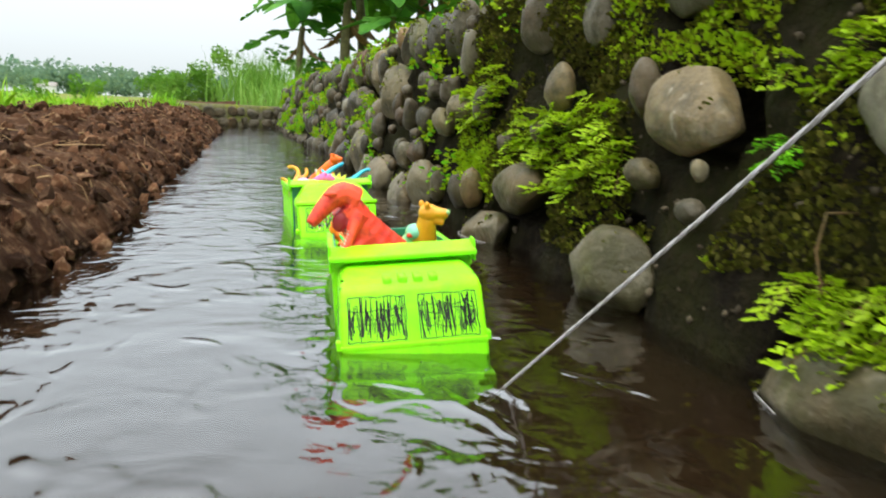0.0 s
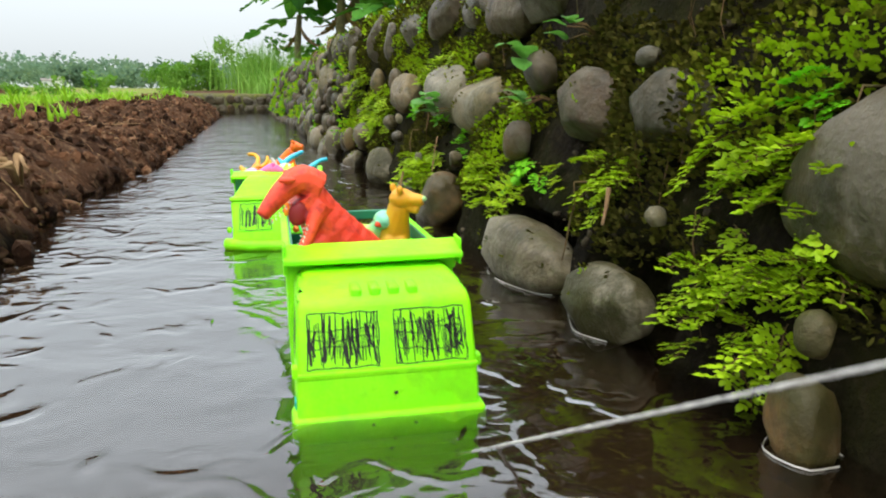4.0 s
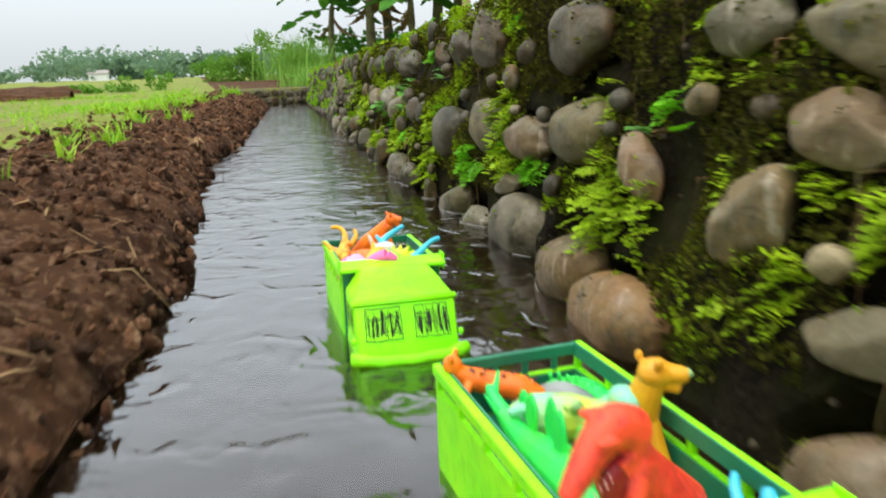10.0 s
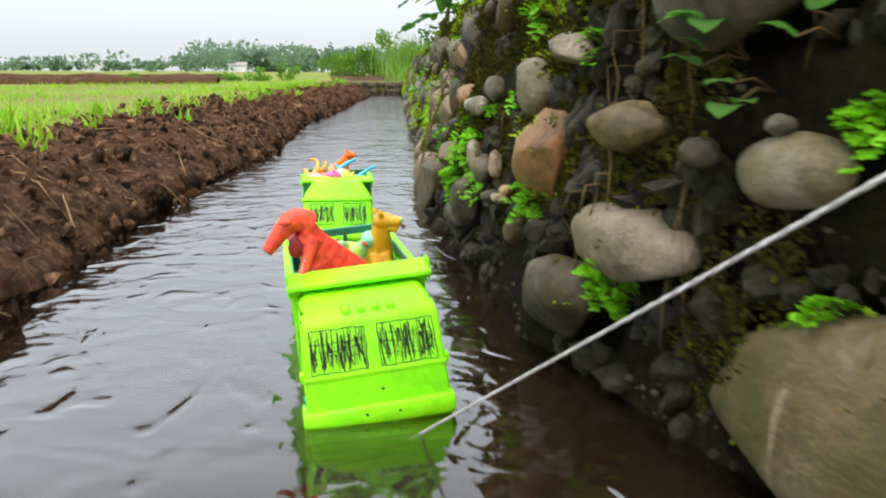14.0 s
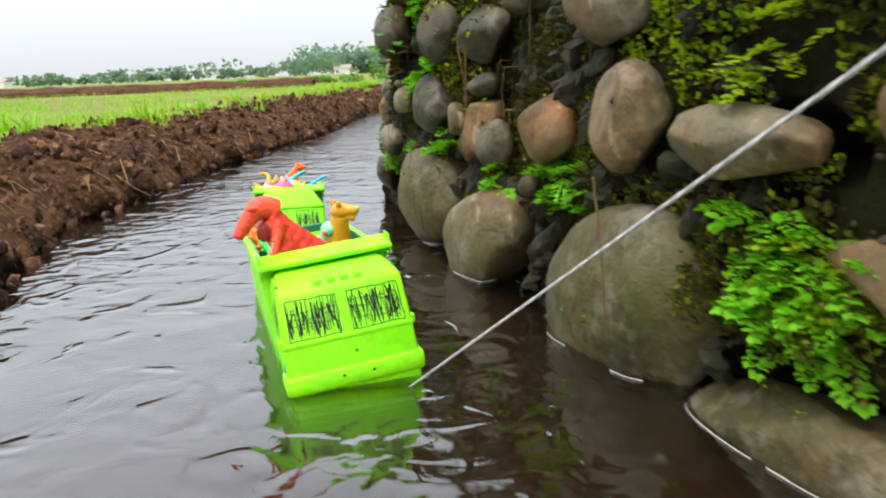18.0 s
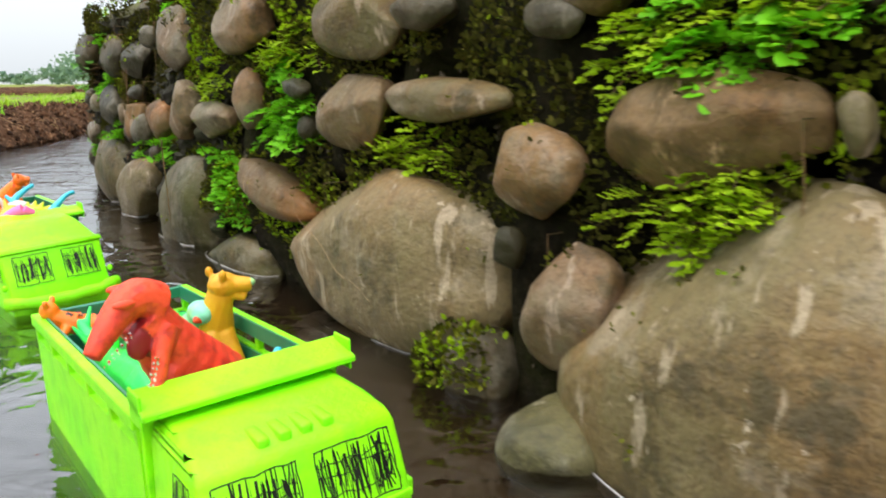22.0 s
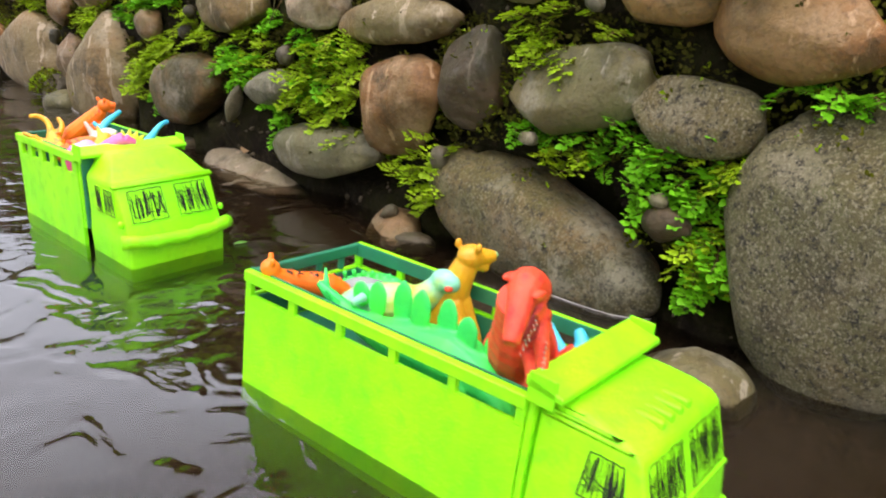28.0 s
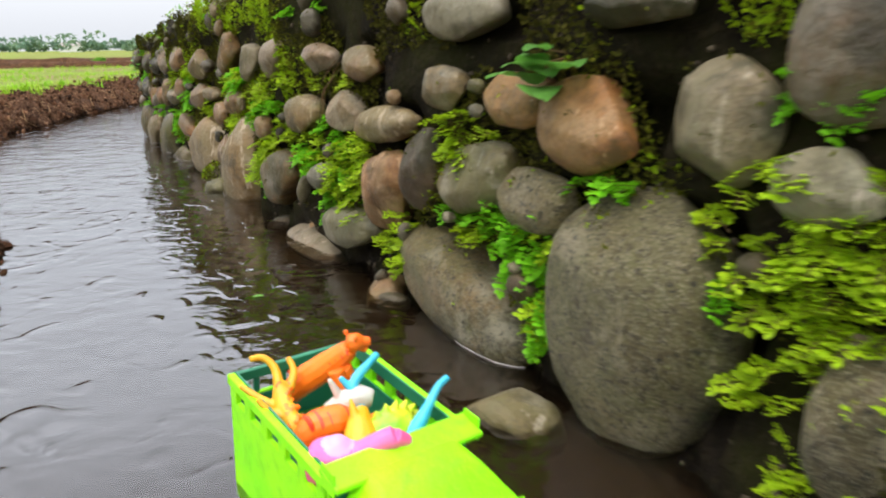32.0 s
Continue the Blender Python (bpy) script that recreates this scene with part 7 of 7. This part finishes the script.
make_ridge("field_ridge_2", -30, -2.0, 13.0, 12.0, 0.12, 0.5)


# ---- end of the canal: a low stone wall across ----
def make_cross_wall():
    bm = bmesh.new()
    box(bm, 0.15, 1.25, 5.62, 5.9, -0.12, 0.17, 0.03, 2)
    ob = mesh_object("wall_cross", bm, M_CAP)
    tagged(ob, "low mossy stone wall closing the far canal end", "stone wall", kind="structure")
    rnd = random.Random(2)
    x = 0.2
    while x < 1.2:
        r = rnd.uniform(0.03, 0.05)
        for z in (0.02, 0.10):
            st = new("stone", rnd.choice(STONE_MESH))
            st.parent = ob
            st.matrix_basis = Matrix.Translation((x + r + rnd.uniform(-0.02, 0.02), 5.63, z + rnd.uniform(0, 0.02))) @ Matrix.Diagonal((r, 0.03, rnd.uniform(0.032, 0.045), 1))
        x += 2 * r


make_cross_wall()


# ---- banana plants, tall grass and bushes beyond the wall ----
def banana_leaf(bm, base, yaw, rise, length, width, rnd):
    d = Vector((math.cos(yaw), math.sin(yaw), 0))
    side = Vector((-d.y, d.x, 0))
    n = 18
    pts = []
    for i in range(n + 1):
        f = i / n
        pts.append(base + d * (length * (0.35 * f + 0.5 * f * f)) + Vector((0, 0, length * (rise * f - (0.25 + rise * 0.75) * f * f))))
    torn = rnd.random() < 0.6
    for s in (1, -1):
        i = 3
        while i < n:
            run = rnd.randint(1, 4) if torn else n - i
            j = min(n, i + run)
            drop = rnd.uniform(0.05, 0.55) if torn else 0.18
            prev = None
            for k in range(i, j + 1):
                f = (k - 3) / (n - 3)
                w = width * (math.sin(math.pi * min(1, 0.08 + 0.92 * f)) ** 0.55) * (1 - 0.2 * f)
                c = pts[k]
                e = c + side * s * w * (1 - 0.3 * drop) + Vector((0, 0, 0.22 * w - drop * w)) + d * 0.15 * w
                m = c + side * s * w * 0.5 + Vector((0, 0, 0.16 * w - drop * 0.35 * w))
                if torn and k in (i, j):
                    e = e + d * (0.03 * length if k == i else -0.03 * length)
                row = [bm.verts.new(c + Vector((0, 0, 0.002 * s))), bm.verts.new(m), bm.verts.new(e)]
                if prev:
                    for a in (0, 1):
                        bm.faces.new((prev[a], row[a], row[a + 1], prev[a + 1]))
                prev = row
            i = j
    tube(bm, pts, [0.022 * (1 - 0.85 * i / n) + 0.003 for i in range(n + 1)], 5)


def make_banana(seed, height):
    rnd = random.Random(seed)
    top = new("banana_plant")
    bm = bmesh.new()
    lean = rnd.uniform(-0.15, 0.15)
    pts = [(lean * f * f, 0.05 * math.sin(3 * f), height * 0.5 * f) for f in (0, 0.2, 0.4, 0.6, 0.8, 1)]
    tube(bm, pts, [0.13, 0.12, 0.105, 0.095, 0.085, 0.07], 10)
    part("stem", bm, M_TRUNK, top, "pale brown layered stem")
    head = Vector(pts[-1])
    for i in range(11):
        bm = bmesh.new()
        banana_leaf(bm, head + Vector((0, 0, -0.12 + 0.02 * i)), i * 2.4 + rnd.uniform(-0.4, 0.4), rnd.uniform(0.8, 1.7) if i > 2 else rnd.uniform(0.1, 0.5), height * rnd.uniform(0.48, 0.68), height * rnd.uniform(0.085, 0.12), rnd)
        part("leaf", bm, M_BANANA, top)
    for i in range(3):
        bm = bmesh.new()
        banana_leaf(bm, head + Vector((0, 0, -0.25)), rnd.uniform(0, 6.3), -0.9, height * 0.33, height * 0.03, rnd)
        part("dry_leaf", bm, M_STRAW, top, "hanging dry brown leaf")
    return top


def bananas():
    kinds = [make_banana(k, 3.6) for k in range(4)]
    spots = ((3.9, 20.5, 0.85), (4.9, 19.0, 1.1), (5.9, 21.0, 1.3), (5.6, 17.5, 0.9), (6.9, 19.3, 1.35), (7.6, 16.5, 1.1), (8.3, 20.5, 1.4), (9.2, 17.8, 1.2),
             (10.4, 19.5, 1.4), (10.2, 15.2, 1.0), (12, 17.0, 1.3), (6.6, 14.4, 0.8), (8.6, 13.2, 0.9), (11.8, 13.6, 1.0), (13.5, 15.5, 1.2), (7.4, 11.0, 0.75))
    for i, (x, y, k) in enumerate(spots):
        m = pose(x, y, 0.22, 0, 0, i * 77) @ Matrix.Diagonal((1.2 * k, 1.2 * k, 1.35 * k, 1))
        if i < 4:
            ob = kinds[i]
            ob.matrix_basis = m
        else:
            ob = copy_thing(kinds[i % 4], m)
        tagged(ob, "tall banana plant with broad torn green leaves", "banana plant", "banana grove behind the wall")


bananas()


def bare_trunk():
    bm = bmesh.new()
    tube(bm, [(5.3, 11.8, 0.1), (5.28, 11.8, 1.4), (5.2, 11.8, 3.0), (5.15, 11.85, 4.6)], [0.10, 0.09, 0.085, 0.08], 10)
    ob = mesh_object("bare_trunk", bm, material("pale_bark", (0.42, 0.32, 0.14), 0.8, var=(0.3, 0.22, 0.1), scale=4.0, fine=(0.5, 0.42, 0.22), fscale=20.0, bump=0.01, bscale=25.0))
    tagged(ob, "slender pale yellowish bare tree trunk behind the wall", "tree trunk")


bare_trunk()


def leaf_cloud(name, blobs, size, count, mat, label, category, seed, kind="", group=""):
    """Many small leaf faces in uneven clumps: blobs of (centre, half sizes)."""
    rnd = random.Random(seed)
    verts, faces = [], []
    for (cx, cy, cz, rx, ry, rz) in blobs:
        sub = [(rnd.gauss(0, 0.45), rnd.gauss(0, 0.45), rnd.uniform(-0.6, 0.75), rnd.uniform(0.3, 0.55)) for _ in range(9)]
        for _ in range(count):
            sx, sy, sz, sr = rnd.choice(sub)
            d = Vector((rnd.gauss(0, 1), rnd.gauss(0, 1), rnd.gauss(0, 1))).normalized() * sr * rnd.random() ** 0.4
            p = Vector((cx + rx * (sx + d.x), cy + ry * (sy + d.y), cz + rz * (sz + d.z)))
            if p.z < 0.02:
                continue
            n1 = Vector((rnd.gauss(0, 1), rnd.gauss(0, 1), rnd.gauss(0, 0.6))).normalized()
            n2 = n1.cross(Vector((rnd.random(), rnd.random(), rnd.random()))).normalized()
            s = size * rnd.uniform(0.6, 1.4)
            b = len(verts)
            verts.extend([tuple(p - n1 * s), tuple(p + n2 * s * 0.6), tuple(p + n1 * s), tuple(p - n2 * s * 0.6)])
            faces.append((b, b + 1, b + 2, b + 3))
    ob = raw_object(name, verts, faces, mat, False)
    return tagged(ob, label, category, group, kind=kind)


def make_far():
    rnd = random.Random(3)
    blobs = []
    for i in range(420):
        s = -3.2 + 3.9 * (i / 419) + rnd.uniform(-0.02, 0.02)
        dist = rnd.uniform(190, 260)
        h = rnd.uniform(2.2, 4.2)
        if -0.17 < s < 0.12:
            h = rnd.uniform(5.5, 8.5)
        elif s >= 0.12:
            h = rnd.uniform(6, 10)
        if rnd.random() < 0.06 and s < -0.17:
            h *= 1.5
        w = h * rnd.uniform(0.7, 1.3)
        blobs.append((s * dist, dist, h * 0.52, w, w, h * 0.5))
    for i in range(60):
        s = -0.19 + 0.32 * rnd.random()
        blobs.append((s * 200, 200 + rnd.uniform(0, 40), rnd.uniform(2, 4), 3, 3, rnd.uniform(2.2, 4)))
    leaf_cloud("far_trees", blobs, 0.6, 130, M_FOREST_HAZED, "distant green trees along the horizon, haze put into their colour", "trees", 6, kind="stuff")
    leaf_cloud("grove_undergrowth", [(4.2 + 0.75 * i, 21.5 - 0.35 * i + (i % 3), 0.9, 0.9, 0.8, 0.9) for i in range(12)], 0.11, 260, M_BANANA, "dense dark green undergrowth below the banana plants", "undergrowth", 17, kind="stuff")
    leaf_cloud("bush", [(1.2, 21, 0.6, 0.9, 0.8, 0.7), (2.0, 21.5, 0.8, 0.8, 0.8, 0.9), (0.6, 22, 0.45, 0.7, 0.7, 0.5)], 0.05, 1500, M_REED, "light green leafy bush at the field edge", "bush", 7)
    leaf_cloud("field_weeds", [(-1.4, 11.2, 0.18, 0.35, 0.3, 0.18), (-0.75, 11.8, 0.25, 0.25, 0.25, 0.25), (-1.9, 10.8, 0.14, 0.25, 0.25, 0.12), (-3.4, 9.6, 0.15, 0.2, 0.2, 0.14)], 0.035, 350, M_REED, "low broad-leaved weeds in the field", "weeds", 8, kind="stuff")
    verts, faces = [], []
    for _ in range(900):
        x, y = rnd.gauss(2.7, 0.4), rnd.gauss(18.3, 0.7)
        blade(verts, faces, Vector((x, y, 0.15)), rnd.uniform(0, 6.3), rnd.uniform(0.1, 0.9), rnd.uniform(0.5, 1.5), rnd.uniform(0.008, 0.018), rnd, 4)
    for _ in range(2500):
        f = rnd.random()
        x, y = 1.3 + 3 * f + rnd.gauss(0, 0.2), 7.0 + 12 * f + rnd.gauss(0, 0.5)
        blade(verts, faces, Vector((x, y, 0.15)), rnd.uniform(0, 6.3), rnd.uniform(0.1, 0.9), rnd.uniform(0.12, 0.4), rnd.uniform(0.005, 0.012), rnd, 3)
    ob = raw_object("tall_grass", verts, faces, M_REED, False)
    tagged(ob, "tall green reed grass beyond the canal end", "tall grass", kind="stuff")
    for x, y, w in ((-118, 205, 7), (-62, 215, 5), (-22, 190, 4), (-270, 180, 9)):
        top = new("house")
        top.matrix_basis = Matrix.Translation((x, y, 0))
        tagged(top, "small distant white house with a low roof", "house", "distant houses")
        bm = bmesh.new()
        box(bm, -w / 2, w / 2, -2, 2, 0, 1.7, 0.03)
        part("wall", bm, M_WHITE, top, smooth=False)
        bm = bmesh.new()
        prism(bm, [(-w / 2 - .3, -2.3, 1.7), (-w / 2 - .3, 2.3, 1.7), (-w / 2 - .3, 0, 2.5)], [(w / 2 + .3, -2.3, 1.7), (w / 2 + .3, 2.3, 1.7), (w / 2 + .3, 0, 2.5)])
        part("roof", bm, M_ROOF, top, smooth=False)


make_far()


# ---- poses of what moves: seconds, place, turn ----
ROWS_A = [
    (0.0, 0.3681, -0.205, -0.0244, 1.12, 4.64, 168.58),
    (1.0, 0.3487, -0.4525, -0.0039, 0.14, 4.1, 170.42),
    (2.0, 0.297, -0.77, -0.0055, -0.03, 0.95, 169.99),
    (3.0, 0.3104, -1.0312, -0.0156, -0.9, 2.9, 176.25),
    (4.0, 0.281, -1.3512, -0.0023, -1.28, 0.82, 172.3),
    (6.5, 0.2923, -1.9347, -0.0312, -1.6, 6.04, 181.71),
    (10.0, 0.1839, -3.1622, 0.0043, -2.08, 0.69, 179.88),
    (10.5, 0.1563, -3.36, 0.0172, 2.13, -1.87, 176.73),
    (11.0, 0.1439, -3.4975, 0.0049, 0.07, 8.74, 177.6),
    (11.5, 0.1149, -3.6124, -0.0003, -1.92, 6.76, 171.68),
    (12.0, 0.0998, -3.7966, 0.0012, 0.25, 1.29, 171.49),
    (13.0, 0.1241, -4.0927, -0.0017, -1.25, 9.41, 184.0),
    (14.0, 0.145, -4.3993, 0.011, -1.29, 4.56, 184.58),
    (15.0, 0.1566, -4.5885, 0.0146, -0.49, 4.98, 183.49),
    (15.5, 0.1704, -4.6674, 0.0221, 1.7, 5.9, 184.5),
    (17.5, 0.3412, -5.1722, 0.0065, 2.12, 8.29, 200.77),
    (18.0, 0.3576, -5.2916, 0.0167, 1.63, 4.87, 197.57),
    (19.0, 0.4672, -5.5797, 0.0162, 0.08, 7.89, 205.44),
    (20.0, 0.5165, -5.7889, 0.0125, -0.94, 9.65, 199.91),
    (20.5, 0.5484, -5.9152, 0.0133, -1.19, 9.2, 197.67),
    (21.5, 0.652, -6.1944, 0.0198, -0.34, 1.89, 201.28),
    (22.0, 0.7142, -6.3096, 0.0125, -0.66, 1.55, 202.16),
    (23.0, 0.7929, -6.601, 0.0219, -3.21, -3.81, 199.19),
    (24.5, 0.9267, -6.9684, 0.0277, -2.52, 1.87, 204.91),
    (25.0, 0.9772, -7.1376, 0.0397, 2.57, -5.57, 200.92),
    (26.0, 1.0795, -7.4082, 0.0221, -1.71, 2.87, 203.67),
    (26.5, 1.1091, -7.5598, 0.0268, -1.55, -3.82, 203.38),
    (28.6, 1.262, -7.9703, 0.0044, -3.06, -1.82, 204.5),
    (29.0, 1.2896, -8.049, 0.008, -4.5, 0.5, 207.0),
    (29.6, 1.3208, -8.1524, 0.008, -3, -0.5, 204.0),
    (30.0, 1.3162, -8.2109, 0.008, -1, 0, 202.0),
    (31.0, 1.3401, -8.3566, 0.01, 0.0, 0.0, 200.0),
    (32.0, 1.3641, -8.5023, 0.01, 0.0, 0.0, 200.0),
]
ROWS_B = [
    (0.0, 0.4321, 0.3447, -0.0154, 1.88, 3.08, 175.22),
    (2.0, 0.3663, -0.1702, -0.0019, 0.95, -0.18, 174.0),
    (3.0, 0.3555, -0.4378, -0.0025, 1.42, -0.11, 173.67),
    (4.0, 0.2861, -0.7784, -0.0004, 0.52, 1.29, 169.15),
    (6.5, 0.2805, -1.3475, -0.0304, 0.0, 2.0, 178.52),
    (7.0, 0.2739, -1.5166, -0.0304, 0.06, -0.57, 179.27),
    (8.0, 0.2555, -1.8215, -0.0385, -2.5, 0.15, 180.0),
    (9.0, 0.1963, -2.1973, -0.0043, -4.58, -1.88, 179.72),
    (10.0, 0.1625, -2.5543, -0.0034, -0.03, -0.47, 177.6),
    (10.5, 0.1485, -2.7056, 0.0022, 0.85, 0.63, 179.17),
    (11.0, 0.1349, -2.8549, 0.0018, -0.81, 0.07, 177.35),
    (11.5, 0.1403, -2.9794, 0.0007, -0.52, 0.37, 178.27),
    (12.0, 0.1376, -3.1269, 0.0024, -0.24, -0.06, 178.57),
    (13.0, 0.1232, -3.4101, 0.0026, -0.14, -0.01, 175.51),
    (14.0, 0.1167, -3.6987, 0.0053, -0.16, -0.44, 179.76),
    (15.0, 0.1346, -3.962, 0.0032, 0.07, 0.15, 185.67),
    (15.5, 0.1392, -4.0788, 0.0062, -0.2, 0.19, 186.86),
    (17.5, 0.1615, -4.5252, -0.0087, 0.28, 0.45, 191.63),
    (18.0, 0.1774, -4.6269, -0.0134, 2.5, -1.4, 191.69),
    (19.0, 0.2218, -4.8249, -0.0077, 0.73, 1.92, 194.31),
    (20.0, 0.2695, -5.0741, -0.0037, 0.29, 0.94, 195.82),
    (20.5, 0.3038, -5.1818, -0.0008, 0.12, 0.77, 196.54),
    (21.5, 0.4033, -5.4557, 0.0055, -1.56, 1.27, 197.19),
    (22.0, 0.4736, -5.6487, 0.0105, -1.78, 2.49, 207.44),
    (23.0, 0.5587, -5.9079, 0.0153, -1.25, -0.09, 203.08),
    (24.5, 0.6819, -6.2266, 0.0063, -1.04, -3.86, 203.76),
    (25.0, 0.74, -6.378, 0.0068, -0.36, -4.61, 202.12),
    (26.0, 0.8392, -6.7387, 0.0089, -0.83, -1.42, 199.42),
    (26.5, 0.8892, -6.9393, 0.0183, -1.23, -2.94, 199.13),
    (28.6, 1.0442, -7.371, 0.0251, 1.6, 0.27, 201.96),
    (29.0, 1.0708, -7.4762, 0.0191, 0.61, -2.01, 200.73),
    (29.5, 1.1047, -7.5673, 0.0177, -0.54, -2.8, 199.93),
    (30.0, 1.1376, -7.6386, 0.0103, -3.41, -2.7, 201.27),
    (31.0, 1.2099, -7.8238, 0.0059, -5.17, -3.25, 204.81),
    (31.4, 1.2376, -7.8645, -0.0044, -4.37, 2.35, 204.4),
    (31.8, 1.2605, -7.9949, -0.0066, -6.38, -2.12, 204.57),
    (32.0, 1.286, -8.0105, -0.0029, -6.63, 0.73, 207.18),
]
ROWS_CORD = [
    (0.0, (0.409, -0.224, -0.047), (0.391, -0.573, 0.218)),
    (0.5, (0.399, -0.35, -0.036), (0.447, -0.661, 0.224)),
    (1.0, (0.389, -0.476, -0.024), (0.378, -0.76, 0.24)),
    (1.5, (0.362, -0.633, -0.027), (0.355, -1.007, 0.241)),
    (2.0, (0.336, -0.79, -0.029), (0.316, -1.158, 0.226)),
    (2.5, (0.342, -0.934, -0.031), (0.363, -1.252, 0.274)),
    (3.0, (0.328, -1.076, -0.025), (0.364, -1.431, 0.248)),
    (3.5, (0.335, -1.221, -0.031), (0.367, -1.577, 0.231)),
    (4.0, (0.322, -1.366, -0.028), (0.366, -1.637, 0.128)),
    (5.0, (0.328, -1.596, -0.038), (0.448, -2.542, 0.226)),
    (6.5, (0.337, -1.943, -0.053), (0.521, -2.908, 0.209)),
    (8.0, (0.289, -2.47, -0.039), (0.488, -3.426, 0.205)),
    (10.0, (0.226, -3.171, -0.021), (0.423, -4.16, 0.213)),
    (10.5, (0.201, -3.367, -0.016), (0.487, -4.162, 0.306)),
    (11.0, (0.189, -3.509, -0.015), (0.12, -3.919, 0.275)),
    (11.5, (0.158, -3.628, -0.022), (0.11, -4.096, 0.313)),
    (12.0, (0.14, -3.813, -0.024), (0.12, -4.272, 0.314)),
    (12.5, (0.156, -3.956, -0.022), (0.179, -4.371, 0.297)),
    (13.0, (0.17, -4.099, -0.02), (0.193, -4.489, 0.229)),
    (13.5, (0.18, -4.253, -0.018), (0.226, -4.583, 0.211)),
    (14.0, (0.168, -4.407, -0.015), (0.283, -4.774, 0.256)),
    (14.5, (0.195, -4.501, -0.011), (0.31, -4.92, 0.279)),
    (15.0, (0.202, -4.596, -0.008), (0.338, -4.969, 0.317)),
    (15.5, (0.215, -4.675, 0.001), (0.352, -5.112, 0.331)),
    (17.5, (0.387, -5.167, -0.013), (0.536, -5.593, 0.244)),
    (18.0, (0.403, -5.288, -0.006), (0.585, -5.698, 0.285)),
    (18.5, (0.457, -5.43, -0.006), (0.637, -5.816, 0.303)),
    (19.0, (0.511, -5.571, -0.004), (0.713, -5.992, 0.306)),
    (19.5, (0.536, -5.675, -0.007), (0.742, -6.126, 0.285)),
    (20.0, (0.562, -5.779, -0.008), (0.755, -6.181, 0.25)),
    (20.5, (0.594, -5.906, -0.008), (0.769, -6.233, 0.183)),
    (21.0, (0.645, -6.047, -0.006), (0.987, -6.802, -0.004)),
    (22.0, (0.76, -6.324, -0.01), (1.116, -7.058, -0.015)),
    (23.0, (0.834, -6.596, -0.007), (1.189, -7.338, -0.013)),
    (23.6, (0.888, -6.741, -0.003), (1.232, -7.508, -0.002)),
    (24.0, (0.925, -6.837, -0.001), (1.075, -7.256, 0.26)),
    (24.5, (0.97, -6.958, 0.003), (1.115, -7.435, 0.298)),
    (25.0, (1.019, -7.109, -0.003), (1.134, -7.558, 0.275)),
    (26.0, (1.123, -7.4, -0.002), (1.205, -7.733, 0.2)),
    (26.5, (1.149, -7.552, -0.002), (1.208, -7.805, 0.17)),
    (28.5, (1.294, -7.932, -0.014), (1.674, -8.632, 0.02)),
    (30.0, (1.357, -8.194, -0.01), (1.737, -8.894, 0.02)),
    (32.0, (1.406, -8.487, -0.008), (1.786, -9.187, 0.02)),
]


def motions():
    rows_a = [(t, pose(*p)) for t, *p in ROWS_A]
    rows_b = [(t, pose(*p)) for t, *p in ROWS_B]
    walk(truck_a, rows_a)
    walk(truck_b, rows_b)
    for which, ob in riders:
        walk(ob, rows_a if which == "a" else rows_b)
    walk(cord, [(t, look(a, g)) for t, a, g in ROWS_CORD])
    walk(water, [(0.0, pose(0, 1.2, 0)), (32.0, pose(0, -1.6, 0))])


motions()
